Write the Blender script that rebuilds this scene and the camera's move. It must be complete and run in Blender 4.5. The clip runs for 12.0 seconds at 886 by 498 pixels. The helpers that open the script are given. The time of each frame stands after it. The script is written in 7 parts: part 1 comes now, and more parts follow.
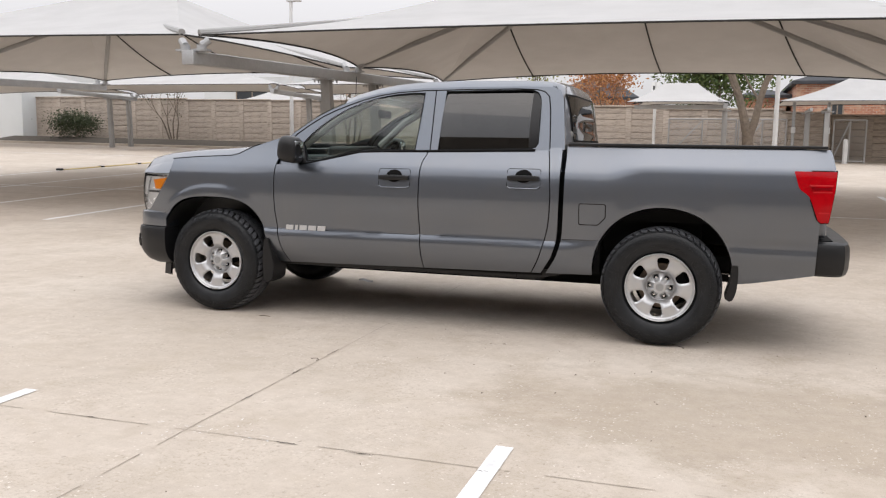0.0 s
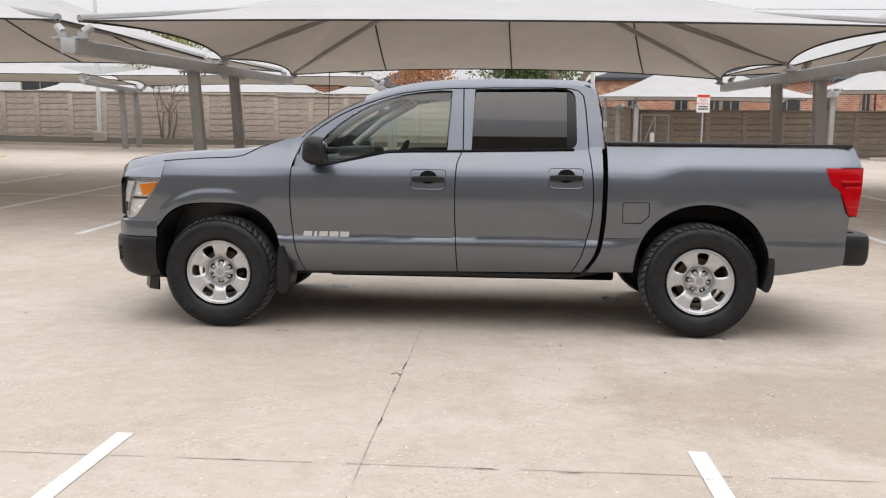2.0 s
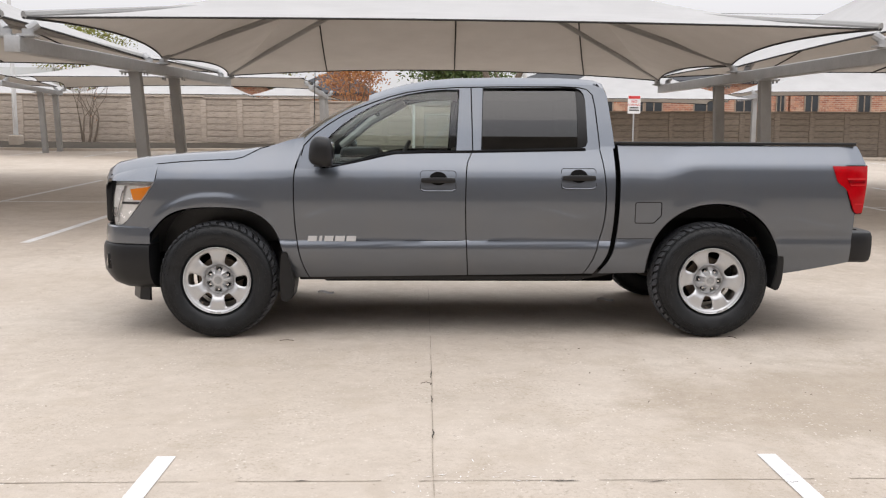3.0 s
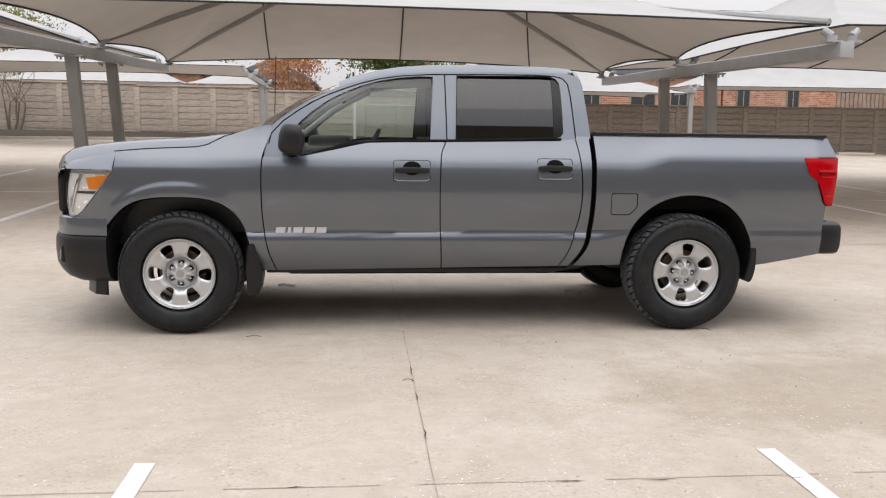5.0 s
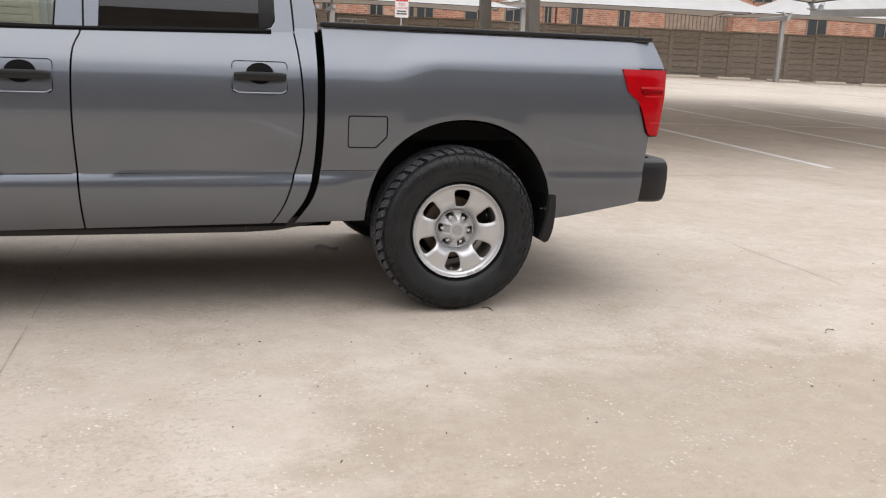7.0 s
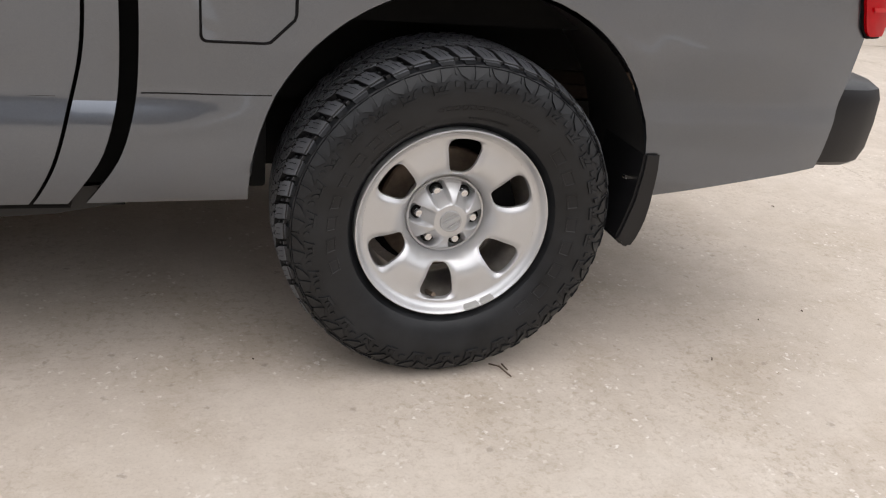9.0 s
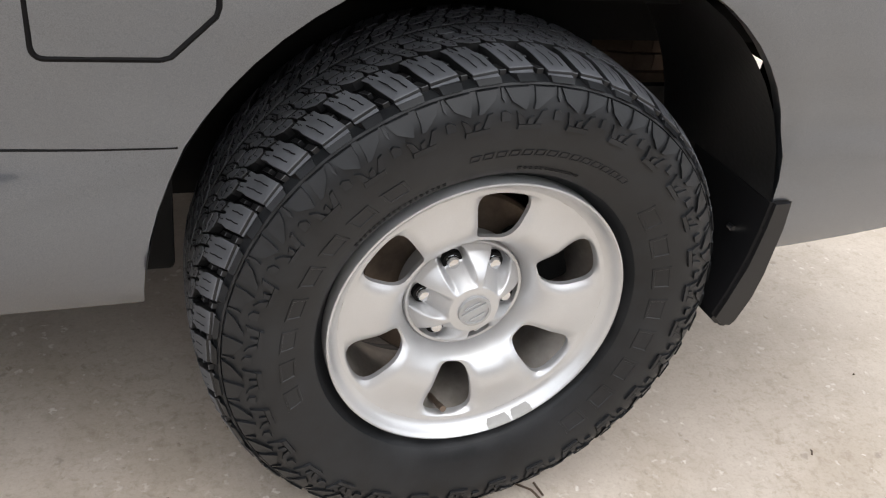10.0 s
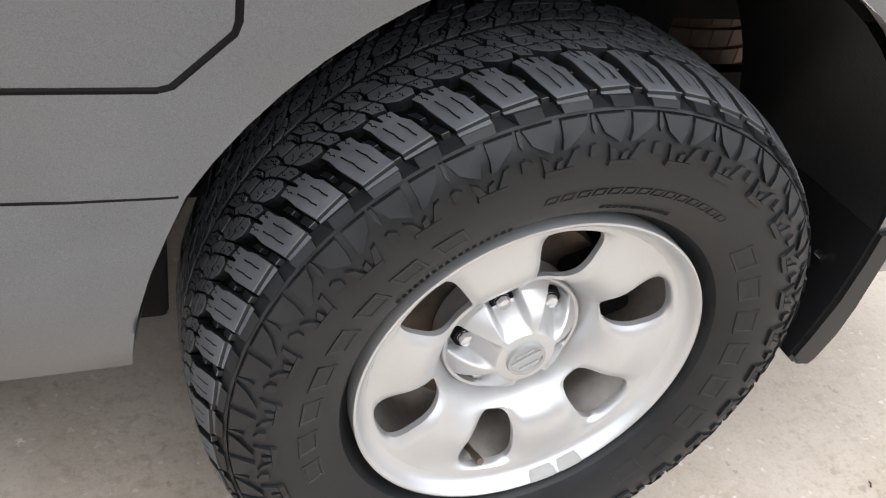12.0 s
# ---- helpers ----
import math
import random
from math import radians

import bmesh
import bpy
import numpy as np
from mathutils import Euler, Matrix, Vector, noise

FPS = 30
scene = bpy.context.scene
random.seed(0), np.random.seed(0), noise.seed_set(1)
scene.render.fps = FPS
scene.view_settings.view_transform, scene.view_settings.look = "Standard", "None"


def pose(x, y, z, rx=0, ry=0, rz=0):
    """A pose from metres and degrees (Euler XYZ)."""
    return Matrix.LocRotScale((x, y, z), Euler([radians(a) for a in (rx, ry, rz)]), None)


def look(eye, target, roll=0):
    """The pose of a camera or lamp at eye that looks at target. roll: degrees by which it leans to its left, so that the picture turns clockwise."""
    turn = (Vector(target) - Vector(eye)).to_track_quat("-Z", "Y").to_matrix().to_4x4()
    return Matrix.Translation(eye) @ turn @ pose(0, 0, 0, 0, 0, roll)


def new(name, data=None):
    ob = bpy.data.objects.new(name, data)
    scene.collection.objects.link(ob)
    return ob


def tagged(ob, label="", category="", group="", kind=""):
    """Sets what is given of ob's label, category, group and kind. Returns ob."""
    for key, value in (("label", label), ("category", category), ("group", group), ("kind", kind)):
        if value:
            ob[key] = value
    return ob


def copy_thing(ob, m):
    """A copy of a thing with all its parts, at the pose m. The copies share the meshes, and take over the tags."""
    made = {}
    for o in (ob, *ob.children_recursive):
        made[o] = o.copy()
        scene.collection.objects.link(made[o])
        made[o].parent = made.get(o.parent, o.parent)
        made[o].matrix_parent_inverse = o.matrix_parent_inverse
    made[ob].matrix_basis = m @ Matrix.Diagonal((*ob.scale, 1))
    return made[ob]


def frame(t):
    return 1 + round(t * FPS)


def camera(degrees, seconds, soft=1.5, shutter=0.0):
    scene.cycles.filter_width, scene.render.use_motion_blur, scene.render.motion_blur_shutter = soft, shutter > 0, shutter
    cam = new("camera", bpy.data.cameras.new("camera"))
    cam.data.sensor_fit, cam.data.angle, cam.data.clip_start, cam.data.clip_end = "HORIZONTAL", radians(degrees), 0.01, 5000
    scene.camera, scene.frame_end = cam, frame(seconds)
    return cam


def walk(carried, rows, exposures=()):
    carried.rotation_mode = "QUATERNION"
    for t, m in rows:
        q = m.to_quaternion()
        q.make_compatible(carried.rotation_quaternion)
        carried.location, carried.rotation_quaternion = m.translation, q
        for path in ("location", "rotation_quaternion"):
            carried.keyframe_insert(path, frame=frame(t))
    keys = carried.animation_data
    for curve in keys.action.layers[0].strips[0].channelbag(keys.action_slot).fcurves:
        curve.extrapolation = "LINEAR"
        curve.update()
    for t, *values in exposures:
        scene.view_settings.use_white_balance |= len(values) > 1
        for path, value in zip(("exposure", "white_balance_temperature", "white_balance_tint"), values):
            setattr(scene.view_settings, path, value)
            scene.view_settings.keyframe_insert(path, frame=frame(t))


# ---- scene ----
cam = camera(54.0, 12.0, soft=1.2)
PATH = [
    (0, (0.361, -6.196, 1.403), (-0.239, -4.303, 1.159), 0.8),
    (0.5, (-0.122, -6.321, 1.398), (-0.59, -4.392, 1.155), 1.0),
    (1, (-0.609, -6.379, 1.417), (-0.977, -4.428, 1.177), 1.2),
    (1.5, (-1.051, -6.395, 1.425), (-1.286, -4.425, 1.173), 0.9),
    (2, (-1.456, -6.327, 1.431), (-1.586, -4.348, 1.177), 0.6),
    (2.5, (-1.819, -6.255, 1.422), (-1.851, -4.271, 1.171), 0.6),
    (3, (-2.106, -6.165, 1.413), (-2.054, -4.181, 1.165), 0.3),
    (3.2, (-2.204, -6.116, 1.42), (-2.133, -4.132, 1.174), 0.2),
    (4.8, (-2.38, -6.155, 1.421), (-2.244, -4.175, 1.168), 0.7),
    (5, (-2.364, -5.978, 1.392), (-2.164, -4.006, 1.126), 0.8),
    (5.5, (-2.111, -5.596, 1.393), (-1.763, -3.657, 1.052), 2.1),
    (6, (-1.884, -5.162, 1.372), (-1.406, -3.258, 0.989), 3.0),
    (6.5, (-1.582, -4.675, 1.348), (-1.055, -2.788, 0.945), 3.0),
    (7, (-1.295, -4.126, 1.29), (-0.744, -2.254, 0.85), 2.3),
    (7.2, (-1.251, -3.885, 1.275), (-0.674, -2.024, 0.823), 2.6),
    (8.8, (-0.663, -2.039, 1.211), (-0.098, -0.281, 0.442), 5.5),
    (9, (-0.628, -1.837, 1.22), (-0.055, -0.108, 0.394), 6.1),
    (9.5, (-0.565, -1.367, 1.219), (0.052, 0.286, 0.277), 7.1),
    (10, (-0.51, -0.972, 1.195), (0.183, 0.58, 0.14), 9.0),
    (10.5, (-0.502, -0.703, 1.18), (0.332, 0.669, -0.013), 11.3),
    (11, (-0.522, -0.569, 1.19), (0.382, 0.701, -0.063), 12.8),
    (11.5, (-0.519, -0.608, 1.188), (0.343, 0.704, -0.051), 12.5),
    (12, (-0.51, -0.684, 1.177), (0.226, 0.749, -0.008), 11.9),
]
EXPOSURES = [(0, -0.21, 7000, 14), (4.8, -0.20, 7000, 14), (7.2, -0.20, 7000, 14), (8.8, -0.13, 7000, 14), (9.6, 0.04, 7000, 13), (10.4, 0.48, 6700, 11), (12, 0.58, 6700, 11)]
walk(cam, [(t, look(eye, target, roll)) for t, eye, target, roll in PATH], EXPOSURES)

# ---- light: an overcast sky and a very soft sun behind it ----
world = bpy.data.worlds.new("overcast")
scene.world = world
world.use_nodes = True
wn, wl = world.node_tree.nodes, world.node_tree.links
sky = wn.new("ShaderNodeTexSky")
sky.sky_type = "NISHITA"
sky.sun_disc = False
sky.sun_elevation, sky.sun_rotation = radians(69), radians(195)
sky.air_density, sky.dust_density, sky.ozone_density = 1.0, 4.0, 1.0
# cloud cover: pale grey, about three times as bright overhead as at the horizon
geo = wn.new("ShaderNodeTexCoord")
sep = wn.new("ShaderNodeSeparateXYZ")
wl.new(geo.outputs["Generated"], sep.inputs[0])
cover = wn.new("ShaderNodeValToRGB")
cover.color_ramp.elements.new(0.35).color = (0.70, 0.74, 0.80, 1)
cover.color_ramp.elements[0].position, cover.color_ramp.elements[0].color = 0.0, (0.36, 0.375, 0.40, 1)
cover.color_ramp.elements[2].position, cover.color_ramp.elements[2].color = 1.0, (1.06, 1.15, 1.26, 1)
wl.new(sep.outputs[2], cover.inputs[0])
lift = wn.new("ShaderNodeVectorMath")
lift.operation = "SCALE"
lift.inputs[3].default_value = 17.0
wl.new(cover.outputs[0], lift.inputs[0])
cloud = wn.new("ShaderNodeMix")
cloud.data_type = "RGBA"
cloud.inputs[0].default_value = 0.88
wl.new(sky.outputs[0], cloud.inputs[6])
wl.new(lift.outputs[0], cloud.inputs[7])
wl.new(cloud.outputs[2], wn["Background"].inputs[0])
wn["Background"].inputs[1].default_value = 0.122
sun = new("sun", bpy.data.lights.new("sun", "SUN"))
sun.data.energy, sun.data.angle, sun.data.color = 0.6, radians(60), (1.0, 0.96, 0.9)
sun.matrix_basis = look((0, 0, 30), (-3, 11, 0))
# ---- materials ----
def nodes_of(name):
    m = bpy.data.materials.new(name)
    m.use_nodes = True
    nt = m.node_tree
    return m, nt.nodes, nt.links, nt.nodes["Principled BSDF"]


def ramp(n, l, src, stops):
    r = n.new("ShaderNodeValToRGB")
    while len(r.color_ramp.elements) < len(stops):
        r.color_ramp.elements.new(0.5)
    for e, (p, c) in zip(r.color_ramp.elements, stops):
        e.position, e.color = p, (*c, 1) if len(c) == 3 else c
    l.new(src, r.inputs[0])
    return r.outputs[0]


def noise_tex(n, l, scale, detail=4, rough=0.55, coords=None, dist=0.0):
    t = n.new("ShaderNodeTexNoise")
    t.inputs["Scale"].default_value, t.inputs["Detail"].default_value = scale, detail
    t.inputs["Roughness"].default_value, t.inputs["Distortion"].default_value = rough, dist
    if coords is None:
        coords = n.new("ShaderNodeTexCoord").outputs["Object"]
    l.new(coords, t.inputs["Vector"])
    return t.outputs["Fac"]


def mixc(n, l, fac, a, b, mode="MIX"):
    m = n.new("ShaderNodeMix")
    m.data_type, m.blend_type = "RGBA", mode
    for i, v in ((0, fac), (6, a), (7, b)):
        if isinstance(v, (int, float)):
            m.inputs[i].default_value = v
        elif isinstance(v, tuple):
            m.inputs[i].default_value = (*v, 1)
        else:
            l.new(v, m.inputs[i])
    return m.outputs[2]


def bump(n, l, b, height, strength, dist):
    k = n.new("ShaderNodeBump")
    k.inputs["Strength"].default_value, k.inputs["Distance"].default_value = strength, dist
    l.new(height, k.inputs["Height"])
    l.new(k.outputs[0], b.inputs["Normal"])


def stacked(name, col, piece):
    """Rock-faced precast: ragged horizontal ledges."""
    m, n, l, b = nodes_of(name)
    co = n.new("ShaderNodeTexCoord").outputs["Object"]
    info = n.new("ShaderNodeObjectInfo").outputs["Random"]
    mp = n.new("ShaderNodeMapping")
    mp.inputs["Scale"].default_value = (2.6, 2.6, 19.0)
    l.new(co, mp.inputs[0])
    l.new(info, mp.inputs["Location"])
    ledge = noise_tex(n, l, 1.0, 5, 0.62, mp.outputs[0], 0.6)
    stain = noise_tex(n, l, 1.1, 4, 0.6, co)
    c = ramp(n, l, ledge, [(0.33, tuple(k * 0.62 for k in col)), (0.46, col), (0.7, tuple(k * 1.16 for k in col))])
    c = mixc(n, l, 0.6, c, ramp(n, l, stain, [(0.3, (0.80, 0.79, 0.78)), (0.7, (1, 1, 1))]), "MULTIPLY")
    c = mixc(n, l, 1.0, c, ramp(n, l, info, [(0, (1 - piece,) * 3), (1, (1, 1, 1))]), "MULTIPLY")
    l.new(c, b.inputs["Base Color"])
    b.inputs["Roughness"].default_value = 0.92
    bump(n, l, b, ledge, 0.8, 0.03)
    return m


def pbr(name, col, rough=0.6, metal=0.0, var=0.15, scale=4.0, grain=60.0, relief=0.15, depth=0.002, coat=0.0, spec=0.5, piece=0.0):
    """A surface with variation at two scales and fine relief; piece: how much whole pieces differ."""
    m, n, l, b = nodes_of(name)
    co = n.new("ShaderNodeTexCoord").outputs["Object"]
    big, fine = noise_tex(n, l, scale, 3, coords=co), noise_tex(n, l, grain, 3, coords=co)
    lo, hi = tuple(c * (1 - var) for c in col), tuple(min(1, c * (1 + var)) for c in col)
    c = ramp(n, l, big, [(0.3, lo), (0.7, hi)])
    c = mixc(n, l, 0.35, c, ramp(n, l, fine, [(0.3, lo), (0.7, hi)]))
    if piece:
        rnd = n.new("ShaderNodeObjectInfo").outputs["Random"]
        c = mixc(n, l, 1.0, c, ramp(n, l, rnd, [(0, (1 - piece,) * 3), (1, (1 + piece * 0.3,) * 3)]), "MULTIPLY")
    l.new(c, b.inputs["Base Color"])
    rr = n.new("ShaderNodeMapRange")
    rr.inputs["To Min"].default_value, rr.inputs["To Max"].default_value = max(0, rough - 0.08), min(1, rough + 0.08)
    l.new(big, rr.inputs["Value"])
    l.new(rr.outputs[0], b.inputs["Roughness"])
    b.inputs["Metallic"].default_value = metal
    b.inputs["Coat Weight"].default_value = coat
    b.inputs["Coat Roughness"].default_value = 0.04
    b.inputs["Specular IOR Level"].default_value = spec
    if relief:
        bump(n, l, b, fine, relief, depth)
    return m


def concrete():
    m, n, l, b = nodes_of("concrete_pavement")
    co = n.new("ShaderNodeTexCoord").outputs["Object"]
    cloudy = noise_tex(n, l, 0.45, 5, 0.6, co, 0.15)
    blot = noise_tex(n, l, 1.7, 7, 0.68, co, 0.25)
    mottle = noise_tex(n, l, 9, 6, 0.7, co)
    grit = noise_tex(n, l, 130, 5, 0.75, co)
    brown = noise_tex(n, l, 3.6, 6, 0.62, co, 0.4)
    c = ramp(n, l, cloudy, [(0.28, (0.50, 0.432, 0.362)), (0.5, (0.572, 0.502, 0.432)), (0.72, (0.63, 0.567, 0.497))])
    c = mixc(n, l, ramp(n, l, blot, [(0.47, (0, 0, 0)), (0.68, (0.40, 0.40, 0.40))]), c, (0.40, 0.34, 0.275))
    # a broad brown stain beside the rear of the truck
    at = n.new("ShaderNodeMapping")
    at.inputs["Location"].default_value = (-0.75 / 1.5, 1.55 / 0.75, 0)
    at.inputs["Scale"].default_value = (1 / 1.5, 1 / 0.75, 0)
    l.new(co, at.inputs[0])
    far = n.new("ShaderNodeVectorMath")
    far.operation = "LENGTH"
    l.new(at.outputs[0], far.inputs[0])
    edge = n.new("ShaderNodeMath")
    edge.operation = "MULTIPLY_ADD"
    l.new(blot, edge.inputs[0])
    edge.inputs[1].default_value = -1.6
    l.new(far.outputs["Value"], edge.inputs[2])
    c = mixc(n, l, ramp(n, l, edge.outputs[0], [(0.0, (0.60, 0.60, 0.60)), (0.5, (0, 0, 0))]), c, (0.37, 0.305, 0.235))
    c = mixc(n, l, 0.5, c, ramp(n, l, mottle, [(0.3, (0.72, 0.70, 0.68)), (0.7, (1.0, 1.0, 1.0))]), "MULTIPLY")
    c = mixc(n, l, ramp(n, l, brown, [(0.50, (0, 0, 0)), (0.66, (0.34, 0.34, 0.34))]), c, (0.41, 0.34, 0.262))
    c = mixc(n, l, 0.30, c, ramp(n, l, grit, [(0.30, (0.5, 0.48, 0.45)), (0.5, (1, 1, 1)), (0.72, (1.0, 1.0, 1.0))]), "MULTIPLY")
    # gritty brown specks, gathered in patches
    dirt = n.new("ShaderNodeMath")
    dirt.operation = "MULTIPLY"
    l.new(ramp(n, l, noise_tex(n, l, 42, 6, 0.72, co, 0.3), [(0.50, (0, 0, 0)), (0.66, (0.75, 0.75, 0.75))]), dirt.inputs[0])
    l.new(ramp(n, l, noise_tex(n, l, 1.9, 5, 0.65, co), [(0.40, (0.10, 0.10, 0.10)), (0.62, (1, 1, 1))]), dirt.inputs[1])
    c = mixc(n, l, dirt.outputs[0], c, (0.34, 0.28, 0.215))
    v = n.new("ShaderNodeTexVoronoi")
    v.inputs["Scale"].default_value = 52
    bent = n.new("ShaderNodeTexNoise")
    bent.inputs["Scale"].default_value = 75
    l.new(co, bent.inputs["Vector"])
    warp = n.new("ShaderNodeVectorMath")
    warp.operation = "MULTIPLY_ADD"
    l.new(bent.outputs["Color"], warp.inputs[0])
    warp.inputs[1].default_value = (0.030, 0.030, 0.030)
    l.new(co, warp.inputs[2])
    l.new(warp.outputs[0], v.inputs["Vector"])
    gate = noise_tex(n, l, 3.2, 4, 0.6, co)
    cell = n.new("ShaderNodeSeparateColor")
    l.new(v.outputs["Color"], cell.inputs[0])
    stones = n.new("ShaderNodeMath")
    stones.operation = "MULTIPLY"
    l.new(ramp(n, l, v.outputs["Distance"], [(0.18, (1, 1, 1)), (0.38, (0, 0, 0))]), stones.inputs[0])
    l.new(ramp(n, l, cell.outputs[0], [(0.50, (0, 0, 0)), (0.85, (0.85, 0.85, 0.85))]), stones.inputs[1])
    worn = n.new("ShaderNodeMath")
    worn.operation = "MULTIPLY"
    l.new(stones.outputs[0], worn.inputs[0])
    l.new(ramp(n, l, gate, [(0.44, (0.06, 0.06, 0.06)), (0.60, (1, 1, 1))]), worn.inputs[1])
    c = mixc(n, l, worn.outputs[0], c, ramp(n, l, cell.outputs[1], [(0.18, (0.33, 0.275, 0.22)), (0.26, (0.50, 0.44, 0.38)), (0.34, (0.68, 0.63, 0.57)), (0.9, (0.76, 0.72, 0.67))]))
    pits = n.new("ShaderNodeTexVoronoi")
    pits.inputs["Scale"].default_value = 9.0
    l.new(warp.outputs[0], pits.inputs["Vector"])
    c = mixc(n, l, ramp(n, l, pits.outputs["Distance"], [(0.05, (0.5, 0.5, 0.5)), (0.10, (0, 0, 0))]), c, (0.24, 0.20, 0.165))
    l.new(c, b.inputs["Base Color"])
    b.inputs["Roughness"].default_value = 0.82
    b.inputs["Specular IOR Level"].default_value = 0.3
    h = n.new("ShaderNodeMath")
    h.operation = "ADD"
    l.new(grit, h.inputs[0])
    l.new(mottle, h.inputs[1])
    proud = n.new("ShaderNodeMath")
    proud.operation = "MULTIPLY_ADD"
    l.new(worn.outputs[0], proud.inputs[0])
    proud.inputs[1].default_value = 0.8
    l.new(h.outputs[0], proud.inputs[2])
    bump(n, l, b, proud.outputs[0], 0.3, 0.003)
    return m


def car_paint():
    m, n, l, b = nodes_of("grey_metallic_paint")
    co = n.new("ShaderNodeTexCoord").outputs["Object"]
    flake = noise_tex(n, l, 900, 1, 0.5, co)
    dust = noise_tex(n, l, 3.0, 4, 0.6, co)
    c = ramp(n, l, flake, [(0.35, (0.118, 0.133, 0.158)), (0.65, (0.150, 0.168, 0.198))])
    c = mixc(n, l, ramp(n, l, dust, [(0.45, (0, 0, 0)), (0.8, (0.12, 0.12, 0.12))]), c, (0.24, 0.22, 0.19))
    l.new(c, b.inputs["Base Color"])
    b.inputs["Metallic"].default_value, b.inputs["Roughness"].default_value = 1.0, 0.40
    b.inputs["Coat Weight"].default_value, b.inputs["Coat Roughness"].default_value = 1.0, 0.045
    b.inputs["Coat IOR"].default_value = 1.65
    return m


def glass(name, tint, gloss=0.02, ior=1.5):
    m, n, l, b = nodes_of(name)
    n.remove(b)
    tr, gl, fr, mx = n.new("ShaderNodeBsdfTransparent"), n.new("ShaderNodeBsdfGlossy"), n.new("ShaderNodeFresnel"), n.new("ShaderNodeMixShader")
    tr.inputs[0].default_value = (*tint, 1)
    gl.inputs["Roughness"].default_value = gloss
    fr.inputs[0].default_value = ior
    l.new(fr.outputs[0], mx.inputs[0])
    l.new(tr.outputs[0], mx.inputs[1])
    l.new(gl.outputs[0], mx.inputs[2])
    l.new(mx.outputs[0], n["Material Output"].inputs[0])
    return m


def fabric():
    m, n, l, b = nodes_of("shade_fabric")
    n.remove(b)
    co = n.new("ShaderNodeTexCoord").outputs["Object"]
    w = noise_tex(n, l, 1.2, 4, 0.6, co)
    weave = noise_tex(n, l, 160, 2, 0.5, co)
    c = ramp(n, l, w, [(0.3, (0.545, 0.545, 0.545)), (0.7, (0.61, 0.61, 0.61))])
    c = mixc(n, l, 0.3, c, ramp(n, l, weave, [(0.3, (0.75, 0.74, 0.72)), (0.7, (1, 1, 1))]), "MULTIPLY")
    d, t, mx = n.new("ShaderNodeBsdfDiffuse"), n.new("ShaderNodeBsdfTranslucent"), n.new("ShaderNodeMixShader")
    l.new(c, d.inputs[0])
    t.inputs[0].default_value = (0.42, 0.34, 0.27, 1)
    mx.inputs[0].default_value = 0.17
    l.new(d.outputs[0], mx.inputs[1])
    l.new(t.outputs[0], mx.inputs[2])
    l.new(mx.outputs[0], n["Material Output"].inputs[0])
    return m


def brickwork():
    m, n, l, b = nodes_of("brick_facade")
    co = n.new("ShaderNodeTexCoord").outputs["Object"]
    sep = n.new("ShaderNodeSeparateXYZ")
    l.new(co, sep.inputs[0])
    cmb = n.new("ShaderNodeCombineXYZ")
    add = n.new("ShaderNodeMath")
    l.new(sep.outputs[0], add.inputs[0])
    l.new(sep.outputs[1], add.inputs[1])
    l.new(add.outputs[0], cmb.inputs[0])
    l.new(sep.outputs[2], cmb.inputs[1])
    t = n.new("ShaderNodeTexBrick")
    t.inputs["Scale"].default_value = 1.0
    t.inputs["Brick Width"].default_value, t.inputs["Row Height"].default_value = 0.34, 0.12
    t.inputs["Mortar Size"].default_value = 0.012
    t.inputs["Color1"].default_value, t.inputs["Color2"].default_value = (0.50, 0.22, 0.13, 1), (0.30, 0.115, 0.075, 1)
    t.inputs["Mortar"].default_value = (0.5, 0.42, 0.35, 1)
    l.new(cmb.outputs[0], t.inputs["Vector"])
    pale = noise_tex(n, l, 1.6, 3, 0.6, cmb.outputs[0])
    c = mixc(n, l, ramp(n, l, pale, [(0.5, (0, 0, 0)), (0.62, (0.6, 0.6, 0.6))]), t.outputs["Color"], (0.56, 0.40, 0.29))
    l.new(c, b.inputs["Base Color"])
    b.inputs["Roughness"].default_value = 0.9
    bump(n, l, b, t.outputs["Fac"], 0.3, -0.01)
    return m


def rubber(name, col, rough):
    m, n, l, b = nodes_of(name)
    co = n.new("ShaderNodeTexCoord").outputs["Object"]
    dust, fine = noise_tex(n, l, 14, 5, 0.65, co), noise_tex(n, l, 240, 2, 0.6, co)
    c = ramp(n, l, dust, [(0.35, col), (0.75, tuple(k * 1.7 + 0.006 for k in col))])
    l.new(c, b.inputs["Base Color"])
    r = ramp(n, l, dust, [(0.3, (rough - 0.1,) * 3), (0.7, (rough + 0.1,) * 3)])
    l.new(r, b.inputs["Roughness"])
    b.inputs["Specular IOR Level"].default_value = 0.36
    bump(n, l, b, fine, 0.2, 0.0006)
    return m


def leaf_mat(name, a, c):
    m, n, l, b = nodes_of(name)
    g = n.new("ShaderNodeNewGeometry").outputs["Random Per Island"]
    l.new(ramp(n, l, g, [(0, a), (1, c)]), b.inputs["Base Color"])
    b.inputs["Roughness"].default_value = 0.7
    return m


